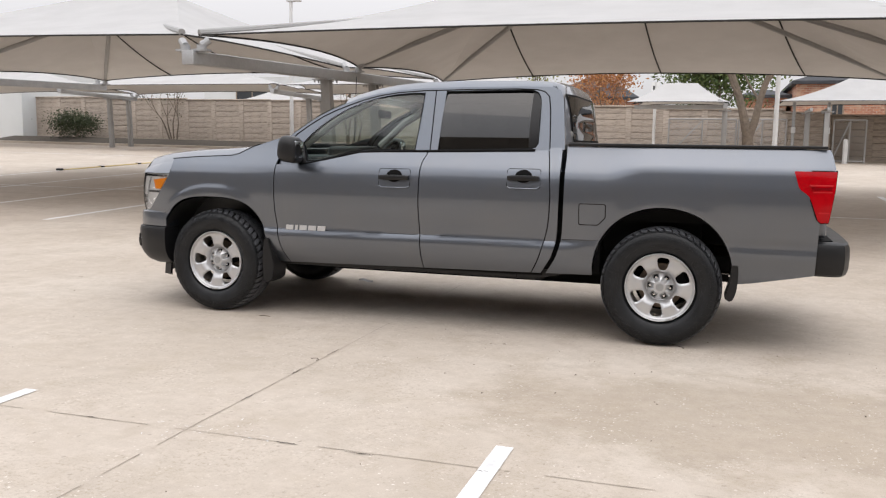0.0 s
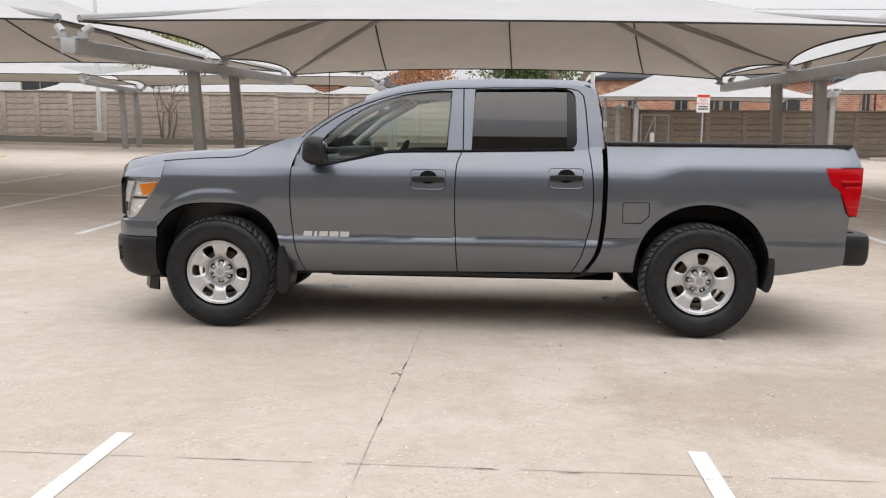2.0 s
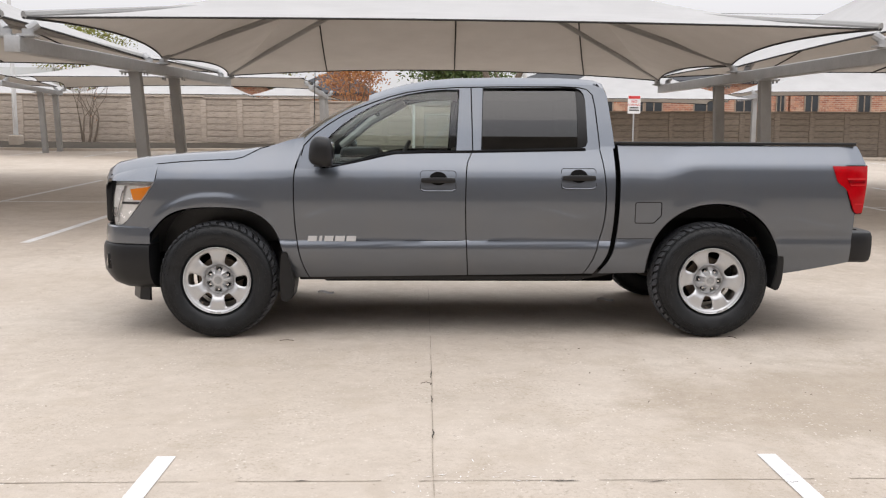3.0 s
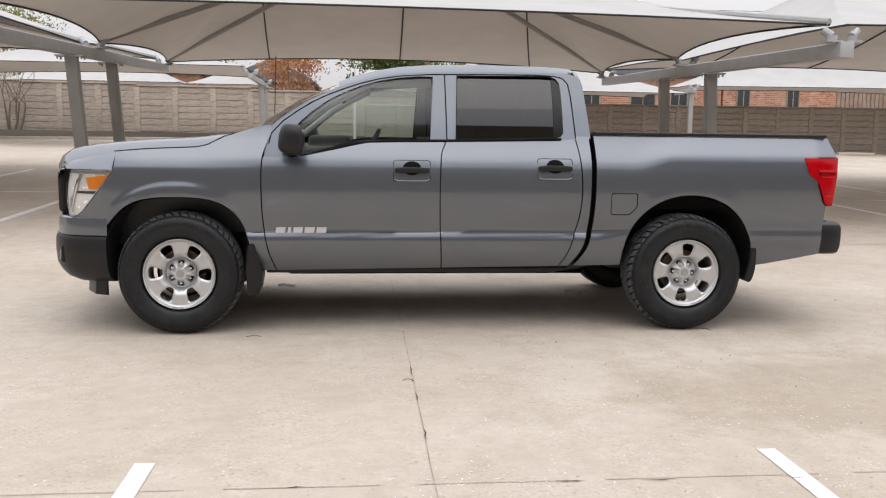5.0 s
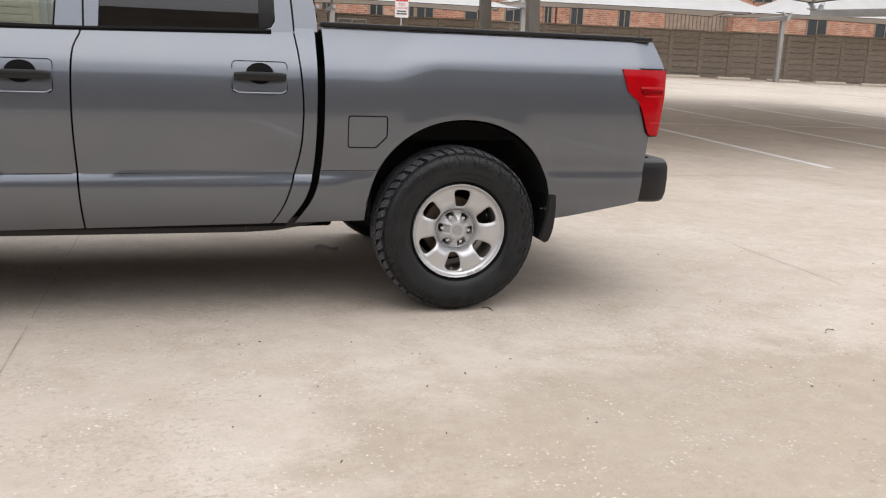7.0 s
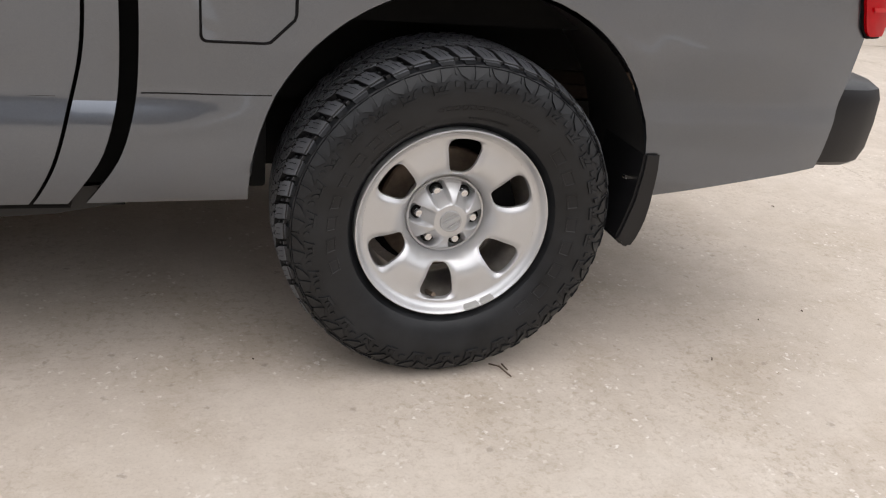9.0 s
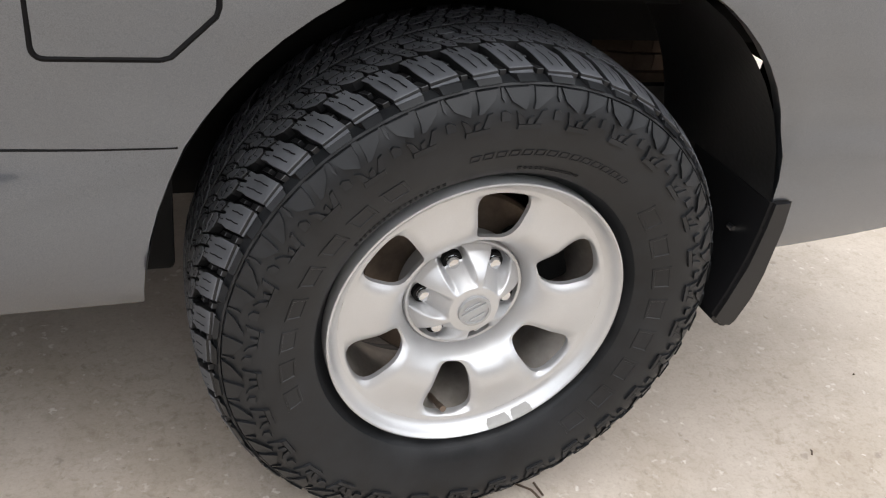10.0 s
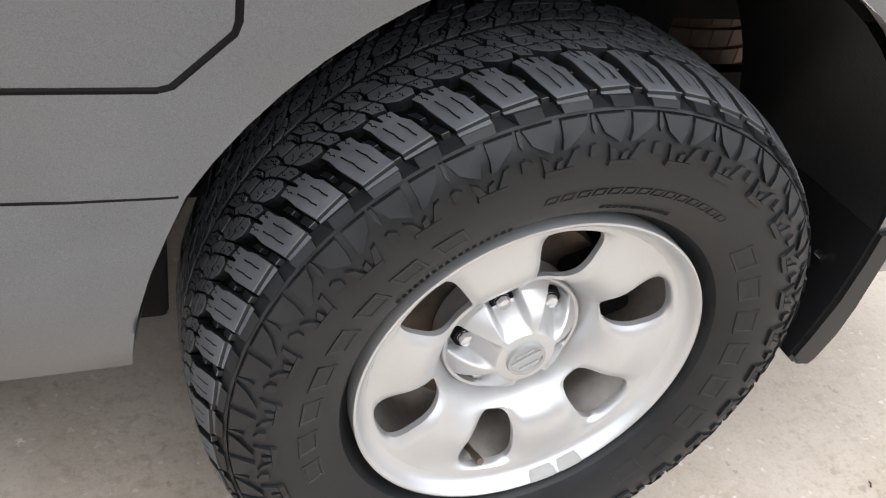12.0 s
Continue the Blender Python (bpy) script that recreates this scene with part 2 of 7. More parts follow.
M = dict(
    concrete=concrete(), paint=car_paint(), fabric=fabric(), brick=brickwork(),
    glass=glass("clear_green_glass", (0.80, 0.89, 0.86), ior=1.75), clear=glass("inner_glass_face", (1, 1, 1), ior=1.0), tint=glass("dark_privacy_glass", (0.035, 0.036, 0.040), ior=1.85),
    lens=glass("clear_lens", (0.97, 0.97, 0.97), ior=1.35),
    # groove: clean rubber, darkened further for the shade between tread blocks
    rubber=rubber("tyre_rubber", (0.0072, 0.0080, 0.0094), 0.44), groove=rubber("clean_shaded_rubber", (0.0060, 0.0062, 0.0070), 0.5), words=rubber("moulded_letters", (0.008, 0.0085, 0.010), 0.38), tread=rubber("tread_rubber", (0.080, 0.084, 0.093), 0.55),
    spare=rubber("dusty_old_rubber", (0.12, 0.085, 0.062), 0.75),
    plastic=pbr("black_plastic", (0.0085, 0.0085, 0.0095), 0.40, var=0.2, grain=300, relief=0.2, depth=0.0006, spec=0.4),
    liner=pbr("dusty_black_liner", (0.022, 0.022, 0.0225), 0.33, var=0.5, scale=7, grain=120, relief=0.2),
    dark=pbr("underbody_black", (0.006, 0.006, 0.006), 0.8, var=0.3, spec=0.15),
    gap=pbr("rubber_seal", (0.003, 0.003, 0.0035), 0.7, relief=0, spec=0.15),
    silver=pbr("silver_wheel_paint", (0.58, 0.585, 0.595), 0.36, metal=0.65, var=0.06, scale=9, grain=500, relief=0.06, depth=0.0004, coat=0.25),
    chrome=pbr("bright_chrome", (0.75, 0.76, 0.78), 0.14, metal=1.0, var=0.05, relief=0),
    steel=pbr("rusty_steel", (0.20, 0.155, 0.12), 0.5, metal=0.7, var=0.4, scale=18),
    barrel=pbr("dusty_rim_barrel", (0.34, 0.31, 0.28), 0.42, metal=0.7, var=0.3, scale=14),
    red=pbr("red_tail_lens", (0.42, 0.001, 0.005), 0.1, var=0.15, scale=20, relief=0, spec=0.25),
    redark=pbr("deep_red_lens", (0.20, 0.001, 0.004), 0.1, var=0.1, relief=0, spec=0.25),
    redlight=pbr("pale_red_lens", (0.52, 0.02, 0.024), 0.1, var=0.1, relief=0, spec=0.25),
    amber=pbr("amber_lens", (0.85, 0.27, 0.015), 0.15, var=0.1, relief=0, coat=1.0),
    seat=pbr("grey_seat_cloth", (0.22, 0.215, 0.205), 0.9, var=0.15, grain=400),
    trim=pbr("pale_grey_trim", (0.42, 0.41, 0.39), 0.7, var=0.08),
    dash=pbr("charcoal_dash", (0.03, 0.03, 0.032), 0.6),
    galv=pbr("galvanised_steel", (0.40, 0.405, 0.41), 0.5, metal=0.35, var=0.14, scale=3, grain=25, relief=0.08),
    post=pbr("grey_painted_steel", (0.33, 0.325, 0.315), 0.55, metal=0.15, var=0.12, scale=2.5),
    cord=pbr("black_seam", (0.02, 0.019, 0.018), 0.8, relief=0),
    badge=pbr("bright_badge_metal", (0.60, 0.61, 0.63), 0.3, metal=0.5, var=0.04, relief=0),
    lamp_bowl=pbr("silvered_reflector", (0.90, 0.90, 0.89), 0.25, metal=0.4, var=0.15, scale=25, relief=0),
    fence=stacked("pale_precast_concrete", (0.50, 0.425, 0.36), 0.10),
    fence_dark=stacked("brown_stained_precast", (0.285, 0.235, 0.19), 0.12),
    wall=pbr("dark_brown_wall", (0.20, 0.175, 0.15), 0.85, var=0.25, scale=0.5),
    white=pbr("white_line_paint", (0.72, 0.715, 0.71), 0.7, var=0.20, scale=7, grain=45, relief=0.3),
    yellow=pbr("yellow_line_paint", (0.60, 0.47, 0.22), 0.75, var=0.2, scale=5),
    joint=pbr("dirty_joint", (0.36, 0.31, 0.255), 0.95, var=0.5, scale=6, grain=70),
    crack=pbr("crack_dirt", (0.045, 0.038, 0.03), 0.95, var=0.4),
    bark=pbr("grey_bark", (0.17, 0.135, 0.105), 0.95, var=0.35, scale=8, grain=40, relief=0.8, depth=0.02),
    roof=pbr("charcoal_shingles", (0.055, 0.058, 0.065), 0.9, var=0.3, scale=2, grain=12, relief=0.5, depth=0.02),
    stucco=pbr("white_stucco", (0.62, 0.64, 0.64), 0.85, var=0.06, scale=0.8),
    pane=pbr("dark_window_pane", (0.035, 0.04, 0.045), 0.12, var=0.3, scale=1.0, relief=0),
    wood=pbr("weathered_boards", (0.30, 0.24, 0.19), 0.85, var=0.3, scale=3),
    signw=pbr("white_sign_sheet", (0.80, 0.80, 0.80), 0.4, var=0.04, relief=0),
    signr=pbr("red_sign_print", (0.62, 0.05, 0.05), 0.4, var=0.05, relief=0),
    signk=pbr("black_sign_print", (0.05, 0.05, 0.05), 0.5, relief=0),
    pole=pbr("white_painted_pole", (0.66, 0.66, 0.65), 0.5, var=0.08),
    soil=pbr("dark_soil", (0.06, 0.048, 0.035), 0.95, var=0.4, scale=3, grain=20, relief=0.6, depth=0.02),
    leaf=leaf_mat("green_leaves", (0.045, 0.085, 0.028), (0.15, 0.20, 0.06)),
    lime=leaf_mat("yellow_green_leaves", (0.14, 0.17, 0.03), (0.30, 0.29, 0.07)),
    rust=leaf_mat("orange_autumn_leaves", (0.36, 0.13, 0.05), (0.58, 0.29, 0.11)),
    olive=leaf_mat("dark_shrub_leaves", (0.025, 0.04, 0.016), (0.07, 0.085, 0.035)),
    twig=pbr("dry_twig", (0.10, 0.07, 0.05), 0.9, var=0.3),
)
# ---- mesh helpers ----
def world_of(ob):
    m = ob.matrix_basis.copy()
    return world_of(ob.parent) @ ob.matrix_parent_inverse @ m if ob.parent else m


def to_mesh(name, bm, material, angle=32):
    bm.normal_update()
    for e in bm.edges:
        e.smooth = not (len(e.link_faces) == 2 and e.calc_face_angle(0) > radians(angle))
    for f in bm.faces:
        f.smooth = True
    me = bpy.data.meshes.new(name)
    bm.to_mesh(me)
    bm.free()
    me.materials.append(material)
    return me


def part(name, data, material=None, parent=None, label="", angle=32):
    """One mesh object, drawn in world places, under a thing or a part."""
    me = to_mesh(name, data, material, angle) if isinstance(data, bmesh.types.BMesh) else data
    ob = new(name, me)
    if parent:
        ob.parent = parent
        ob.matrix_parent_inverse = world_of(parent).inverted()
    return tagged(ob, label)


def thing(name, at, label, category, group="", kind=""):
    ob = new(name)
    ob.empty_display_size = 0.2
    ob.matrix_basis = pose(*at)
    return tagged(ob, label, category, group, kind)


def box(bm, x0, x1, y0, y1, z0, z1, bev=0.0, seg=2):
    r = bmesh.ops.create_cube(bm, size=1, matrix=Matrix.LocRotScale(((x0 + x1) / 2, (y0 + y1) / 2, (z0 + z1) / 2), None, (x1 - x0, y1 - y0, z1 - z0)))
    if bev:
        es = list({e for v in r["verts"] for e in v.link_edges})
        bmesh.ops.bevel(bm, geom=es, offset=bev, segments=seg, profile=0.5, affect="EDGES", clamp_overlap=True)
    return bm


def boxed(*a, **k):
    return box(bmesh.new(), *a, **k)


def tube(bm, pts, r, n=8, caps=True):
    """A round bar along pts; r: one radius or one for each point."""
    pts = [Vector(p) for p in pts]
    rs = r if isinstance(r, (list, tuple)) else [r] * len(pts)
    rings, side = [], None
    for i, p in enumerate(pts):
        d = (pts[min(i + 1, len(pts) - 1)] - pts[max(i - 1, 0)]).normalized()
        if side is None:
            side = d.orthogonal().normalized()
        side = (side - d * side.dot(d)).normalized()
        up = d.cross(side)
        rings.append([bm.verts.new(p + rs[i] * (math.cos(a) * side + math.sin(a) * up)) for a in (2 * math.pi * k / n for k in range(n))])
    for a, b in zip(rings, rings[1:]):
        for k in range(n):
            bm.faces.new((a[k], a[(k + 1) % n], b[(k + 1) % n], b[k]))
    if caps:
        bm.faces.new(rings[0][::-1])
        bm.faces.new(rings[-1])
    return bm


def sheet(bm, rows, flip=False):
    """Quads between rows of points."""
    vs = [[bm.verts.new(p) for p in row] for row in rows]
    for a, b in zip(vs, vs[1:]):
        for k in range(len(a) - 1):
            q = (a[k], a[k + 1], b[k + 1], b[k])
            bm.faces.new(q[::-1] if flip else q)
    return vs


def lathe(bm, prof, n=96, close=False):
    """Turns (radius, y) about the y axis."""
    rings = [[bm.verts.new((r * math.cos(a), y, r * math.sin(a))) for a in (2 * math.pi * k / n for k in range(n))] for r, y in prof]
    pairs = list(zip(rings, rings[1:])) + ([(rings[-1], rings[0])] if close else [])
    for a, b in pairs:
        for k in range(n):
            bm.faces.new((a[k], b[k], b[(k + 1) % n], a[(k + 1) % n]))
    return rings


def slab(bm, poly, place, thick):
    """A flat piece: poly in 2D, place(u, v, d) puts it in the world, d from 0 to thick."""
    a = [bm.verts.new(place(u, v, 0)) for u, v in poly]
    b = [bm.verts.new(place(u, v, thick)) for u, v in poly]
    bm.faces.new(a)
    bm.faces.new(b[::-1])
    for k in range(len(a)):
        j = (k + 1) % len(a)
        bm.faces.new((a[j], a[k], b[k], b[j]))
    bmesh.ops.recalc_face_normals(bm, faces=bm.faces)
    return bm


def interp(pts, x):
    if x <= pts[0][0]:
        return pts[0][1]
    for (a, p), (b, q) in zip(pts, pts[1:]):
        if x <= b:
            return p + (q - p) * (x - a) / (b - a)
    return pts[-1][1]


def smooth_interp(pts, x):
    """Catmull-Rom through (x, value) points."""
    if x <= pts[0][0]:
        return pts[0][1]
    if x >= pts[-1][0]:
        return pts[-1][1]
    i = max(k for k in range(len(pts) - 1) if pts[k][0] <= x)
    (x1, y1), (x2, y2) = pts[i], pts[i + 1]
    s = (y2 - y1) / (x2 - x1)
    m1 = (y2 - pts[i - 1][1]) / (x2 - pts[i - 1][0]) if i else s
    m2 = (pts[i + 2][1] - y1) / (pts[i + 2][0] - x1) if i + 2 < len(pts) else s
    h, t = x2 - x1, (x - x1) / (x2 - x1)
    return (2 * t**3 - 3 * t**2 + 1) * y1 + (t**3 - 2 * t**2 + t) * h * m1 + (-2 * t**3 + 3 * t**2) * y2 + (t**3 - t**2) * h * m2


def ground_z(x, y):
    r = max(0.0, min(y, 60.0) - 2.0)
    r = r - 1.5 * (1 - math.exp(-r / 1.5))
    return 0.0275 * r - 0.009 * (max(-70, min(70, x)) + 1.8) * min(1.0, max(0.0, y) / 25)
# ---- ground, one sheet to the horizon ----
def axis_steps(near, far, step):
    out, x, s = [0.0], 0.0, step
    while x < far:
        if x > near:
            s *= 1.25
        x += s
        out.append(min(x, far))
    return out


gx = axis_steps(30, 900, 1.0)
gy = axis_steps(44, 900, 1.0)
xs_ = [-v for v in gx[:0:-1]] + gx
ys_ = [-v for v in axis_steps(12, 900, 2.0)[:0:-1]] + gy
bm = bmesh.new()
sheet(bm, [[(x, y, ground_z(x, y)) for x in xs_] for y in ys_])
tagged(part("ground", bm, M["concrete"]), "pale beige worn concrete car park pavement", "pavement", kind="structure")


def strip(name, p, q, width, mat, label, category, lift=0.004, n=None, wob=0.0, gaps=0.0, seed=1):
    """A flat band on the ground from p to q."""
    rnd = random.Random(seed)
    p, q = Vector((*p, 0)), Vector((*q, 0))
    n = n or max(2, int((q - p).length / 1.0))
    d = (q - p).normalized()
    s = Vector((-d.y, d.x, 0))
    bm, row, off = bmesh.new(), [], 0.0
    for k in range(n + 1):
        c = p.lerp(q, k / n)
        off = off * 0.8 + rnd.uniform(-wob, wob)
        c = c + s * off
        w = width * rnd.uniform(0.75, 1.25) if wob else width
        row.append([(*(c + s * e * w / 2).xy, ground_z(c.x, c.y) + lift) for e in (-1, 1)])
    vs = [[bm.verts.new(v) for v in r] for r in row]
    for a, b in zip(vs, vs[1:]):
        if rnd.random() >= gaps:
            bm.faces.new((a[0], b[0], b[1], a[1]))
    bmesh.ops.recalc_face_normals(bm, faces=bm.faces)
    for f in bm.faces:
        if f.normal.z < 0:
            f.normal_flip()
    return tagged(part(name, bm, mat), label, category, kind="structure")


LINE = "worn white painted parking bay line on concrete"
for k, x in enumerate((-8.66, -5.96, -3.24, -0.53, 2.17, 4.87)):
    strip("parking_line", (x, -2.39), (x - 0.02, -7.6), 0.085, M["white"], LINE, "parking line", seed=k)
for k in range(-5, 9):
    x = -7.25 + 2.77 * k
    strip("parking_line", (x, 5.2), (x, 15.7), 0.13, M["white"], LINE, "parking line", seed=20 + k)
strip("parking_line", (-21.3, 10.45), (18.5, 10.5), 0.13, M["white"], LINE, "parking line", seed=40)
for k in range(0, 11):
    x = 8.4 + 2.75 * k
    strip("parking_line", (x, 27.6), (x + 0.0, 33.0), 0.10, M["white"], LINE, "parking line", seed=50 + k)
for k in range(-4, 6):
    x = -17.3 + 2.75 * k
    strip("parking_line", (x, 26.5), (x, 31.5), 0.10, M["white"], LINE, "parking line", seed=70 + k)
strip("parking_line", (-30.0, 22.88), (-19.2, 22.85), 0.16, M["white"], LINE, "parking line", seed=87)
# low yellow hump of four lengths with dark ends, by the end bay
hump = thing("speed_hump", (-18.3, 17.5, ground_z(-18.3, 17.5)), "low faded yellow speed hump with black ends", "speed hump")
for k in range(4):
    ya, yb = 15.15 + 1.8 * k, 16.89 + 1.8 * k
    bm = bmesh.new()
    box(bm, -18.45 + 0.03 * k, -18.32 + 0.03 * k, ya, yb, 0, 0.032, 0.014, 2)
    for v in bm.verts:
        v.co.z += ground_z(v.co.x, v.co.y) - 0.004
    part("length", bm, M["yellow"], hump)
    bm = bmesh.new()
    box(bm, -18.48 + 0.03 * k, -18.29 + 0.03 * k, ya - 0.12, ya - 0.002, 0, 0.05 if k else 0.07, 0.018, 2)
    for v in bm.verts:
        v.co.z += ground_z(v.co.x, v.co.y) - 0.004
    part("end_cap", bm, M["plastic"], hump, "black rubber end cap")
JOINT = "narrow dirty construction joint between concrete slabs"
for k, y in enumerate((-2.70, -7.3, 4.6, 19.4, 26.9)):
    strip("slab_joint", (-30, y), (34, y + (0.05 if y < 0 else 0)), 0.005 if y < 0 else 0.014, M["joint"], JOINT, "joint", 0.003, n=420, wob=0.003, gaps=0.16, seed=90 + k)
for k, x in enumerate((-11.1, -6.55, -2.02, 2.53, 7.1, 11.6)):
    strip("slab_joint", (x - 0.04, -9), (x + 0.05, 24), 0.0045, M["joint"], JOINT, "joint", 0.003, n=260, wob=0.003, gaps=0.22, seed=110 + k)
strip("drain_joint", (9.0, 27.6), (19.4, 27.4), 0.10, M["crack"], "dark dirty drain joint across the concrete", "joint", 0.003, n=60, wob=0.004)
strip("drain_joint", (19.4, 27.4), (22.2, 23.4), 0.10, M["crack"], "dark dirty drain joint across the concrete", "joint", 0.003, n=30, wob=0.004)
strip("drain_joint", (22.2, 23.4), (23.0, 16.0), 0.10, M["crack"], "dark dirty drain joint across the concrete", "joint", 0.003, n=30, wob=0.004)

# broken dark patches along the joints, where the edges have crumbled
rnd = random.Random(5)
bm = bmesh.new()
for x, y, along in [(-2.042, -1.53, 1), (-2.040, -1.02, 1), (-1.13, -2.70, 0), (-0.55, -2.72, 0), (-1.5, -2.69, 0), (-2.6, -2.68, 0), (-2.043, -2.1, 1)]:
    length = rnd.uniform(0.05, 0.20)
    row = []
    for k in range(9):
        s = (k / 8 - 0.5) * length
        w = 0.0042 * math.sin(math.pi * (k + 0.4) / 8.8) * rnd.uniform(0.4, 1.2)
        j = rnd.uniform(-0.004, 0.004)
        row.append([(x + s, y + j + e * w, 0.0045) if not along else (x + j + e * w, y + s, 0.0045) for e in (-1, 1)])
    sheet(bm, row)
for f in bm.faces:
    if f.normal.z < 0:
        f.normal_flip()
tagged(part("joint_chips", bm, M["crack"]), "dark crumbled chips along the concrete joints", "crack", kind="stuff")


# ---- fences ----
def fence(name, x0, x1, y, tops, mat, label):
    """Precast walls: piers with panels of stacked rock-faced planks between them."""
    bays = round((x1 - x0) / 1.66)
    w = (x1 - x0) / bays
    root = thing(name, ((x0 + x1) / 2, y, 0), label, "fence", kind="structure")
    rnd = random.Random(3)
    planks = []
    for v in range(4):
        bm = bmesh.new()
        n, rows = 9, []
        for j, (zz, yy) in enumerate(((0.004, 0.012), (0.016, -0.022), (0.14, -0.030), (0.266, -0.022), (0.281, 0.012))):
            rows.append([(-(w - 0.24) / 2 + (w - 0.24) * k / n, yy + (rnd.uniform(-0.010, 0.010) if 0 < j < 4 else 0), zz + (rnd.uniform(-0.010, 0.010) if 0 < j < 4 else 0)) for k in range(n + 1)])
        sheet(bm, rows)
        planks.append(to_mesh("plank", bm, mat, 20))
    pier = to_mesh("pier", boxed(-0.13, 0.13, -0.06, 0.10, 0, 2.47, 0.015), mat)
    cap = to_mesh("cap", boxed(-w / 2, w / 2, -0.10, 0.11, 0, 0.07, 0.015), mat)
    back = bmesh.new()
    for k in range(bays):
        xa = x0 + w * k
        step = interp(tops, x0 + w * (3 * (k // 3) + 1.5))
        for c in range(8):
            ob = part("plank", planks[rnd.randrange(4)], parent=root)
            ob.matrix_basis = pose(xa + w / 2, y, step - 0.07 - 0.285 * (c + 1))
        ob = part("cap", cap, parent=root)
        ob.matrix_basis = pose(xa + w / 2, y, step - 0.07)
        ob = part("pier", pier, parent=root)
        ob.matrix_basis = pose(xa, y, step - 2.54)
        box(back, xa, xa + w, y + 0.02, y + 0.06, step - 2.6, step - 0.02)
    part("backing", back, mat, root)
    return root


fence("fence_left", -37.0, 4.55, 34.5, [(-37, 3.70), (-30, 3.56), (-26, 3.50), (-20, 3.46), (-10, 3.33), (-7, 3.21), (-3, 3.15), (-1, 3.12), (3, 2.92)], M["fence"], "pale beige precast concrete fence with rock-faced planks")
fence("fence_right", 4.6, 51.0, 34.5, [(5, 2.80), (12, 2.82), (24, 2.86), (32, 2.95), (50, 3.1)], M["fence_dark"], "brown stained precast concrete fence with rock-faced planks")
bm = bmesh.new()
bed_front = lambda x: interp([(-37, 30.9), (-16, 30.9), (-11, 33.0), (3, 33.2)], x)
sheet(bm, [[(x, bed_front(x) * (1 - k) + 34.45 * k, ground_z(x, bed_front(x) * (1 - k) + 34.45 * k) + 0.10 + (0.22 if k == 0.55 else 0)) for x in range(-37, 3)] for k in (0.0, 0.55, 1.0)])
tagged(part("planting_bed", bm, M["soil"]), "dark bare soil strip along the pale fence", "soil", kind="structure")
bm = bmesh.new()
sheet(bm, [[(x, bed_front(x) + dy, ground_z(x, bed_front(x)) + dz) for x in range(-37, 3)] for dy, dz in ((-0.15, -0.05), (-0.15, 0.10), (-0.13, 0.12), (-0.02, 0.12), (0.0, 0.10), (0.0, -0.05))])
bmesh.ops.recalc_face_normals(bm, faces=bm.faces)
tagged(part("kerb", bm, M["concrete"]), "low concrete kerb along the soil strip", "kerb", kind="structure")

# ---- wheel stops at the far fence ----
stop_root = thing("wheel_stop", (9.8, 32.6, ground_z(9.8, 32.6)), "low pale concrete wheel stop in a parking bay", "wheel stop", "wheel stops by the fence")
bm = bmesh.new()
z0 = ground_z(9.8, 32.6)
box(bm, 8.9, 10.7, 32.52, 32.68, z0, z0 + 0.13, 0.03)
part("block", bm, M["concrete"], stop_root)
for k in range(1, 11):
    x = 9.8 + 2.75 * k
    copy_thing(stop_root, pose(x, 32.6, ground_z(x, 32.6)))


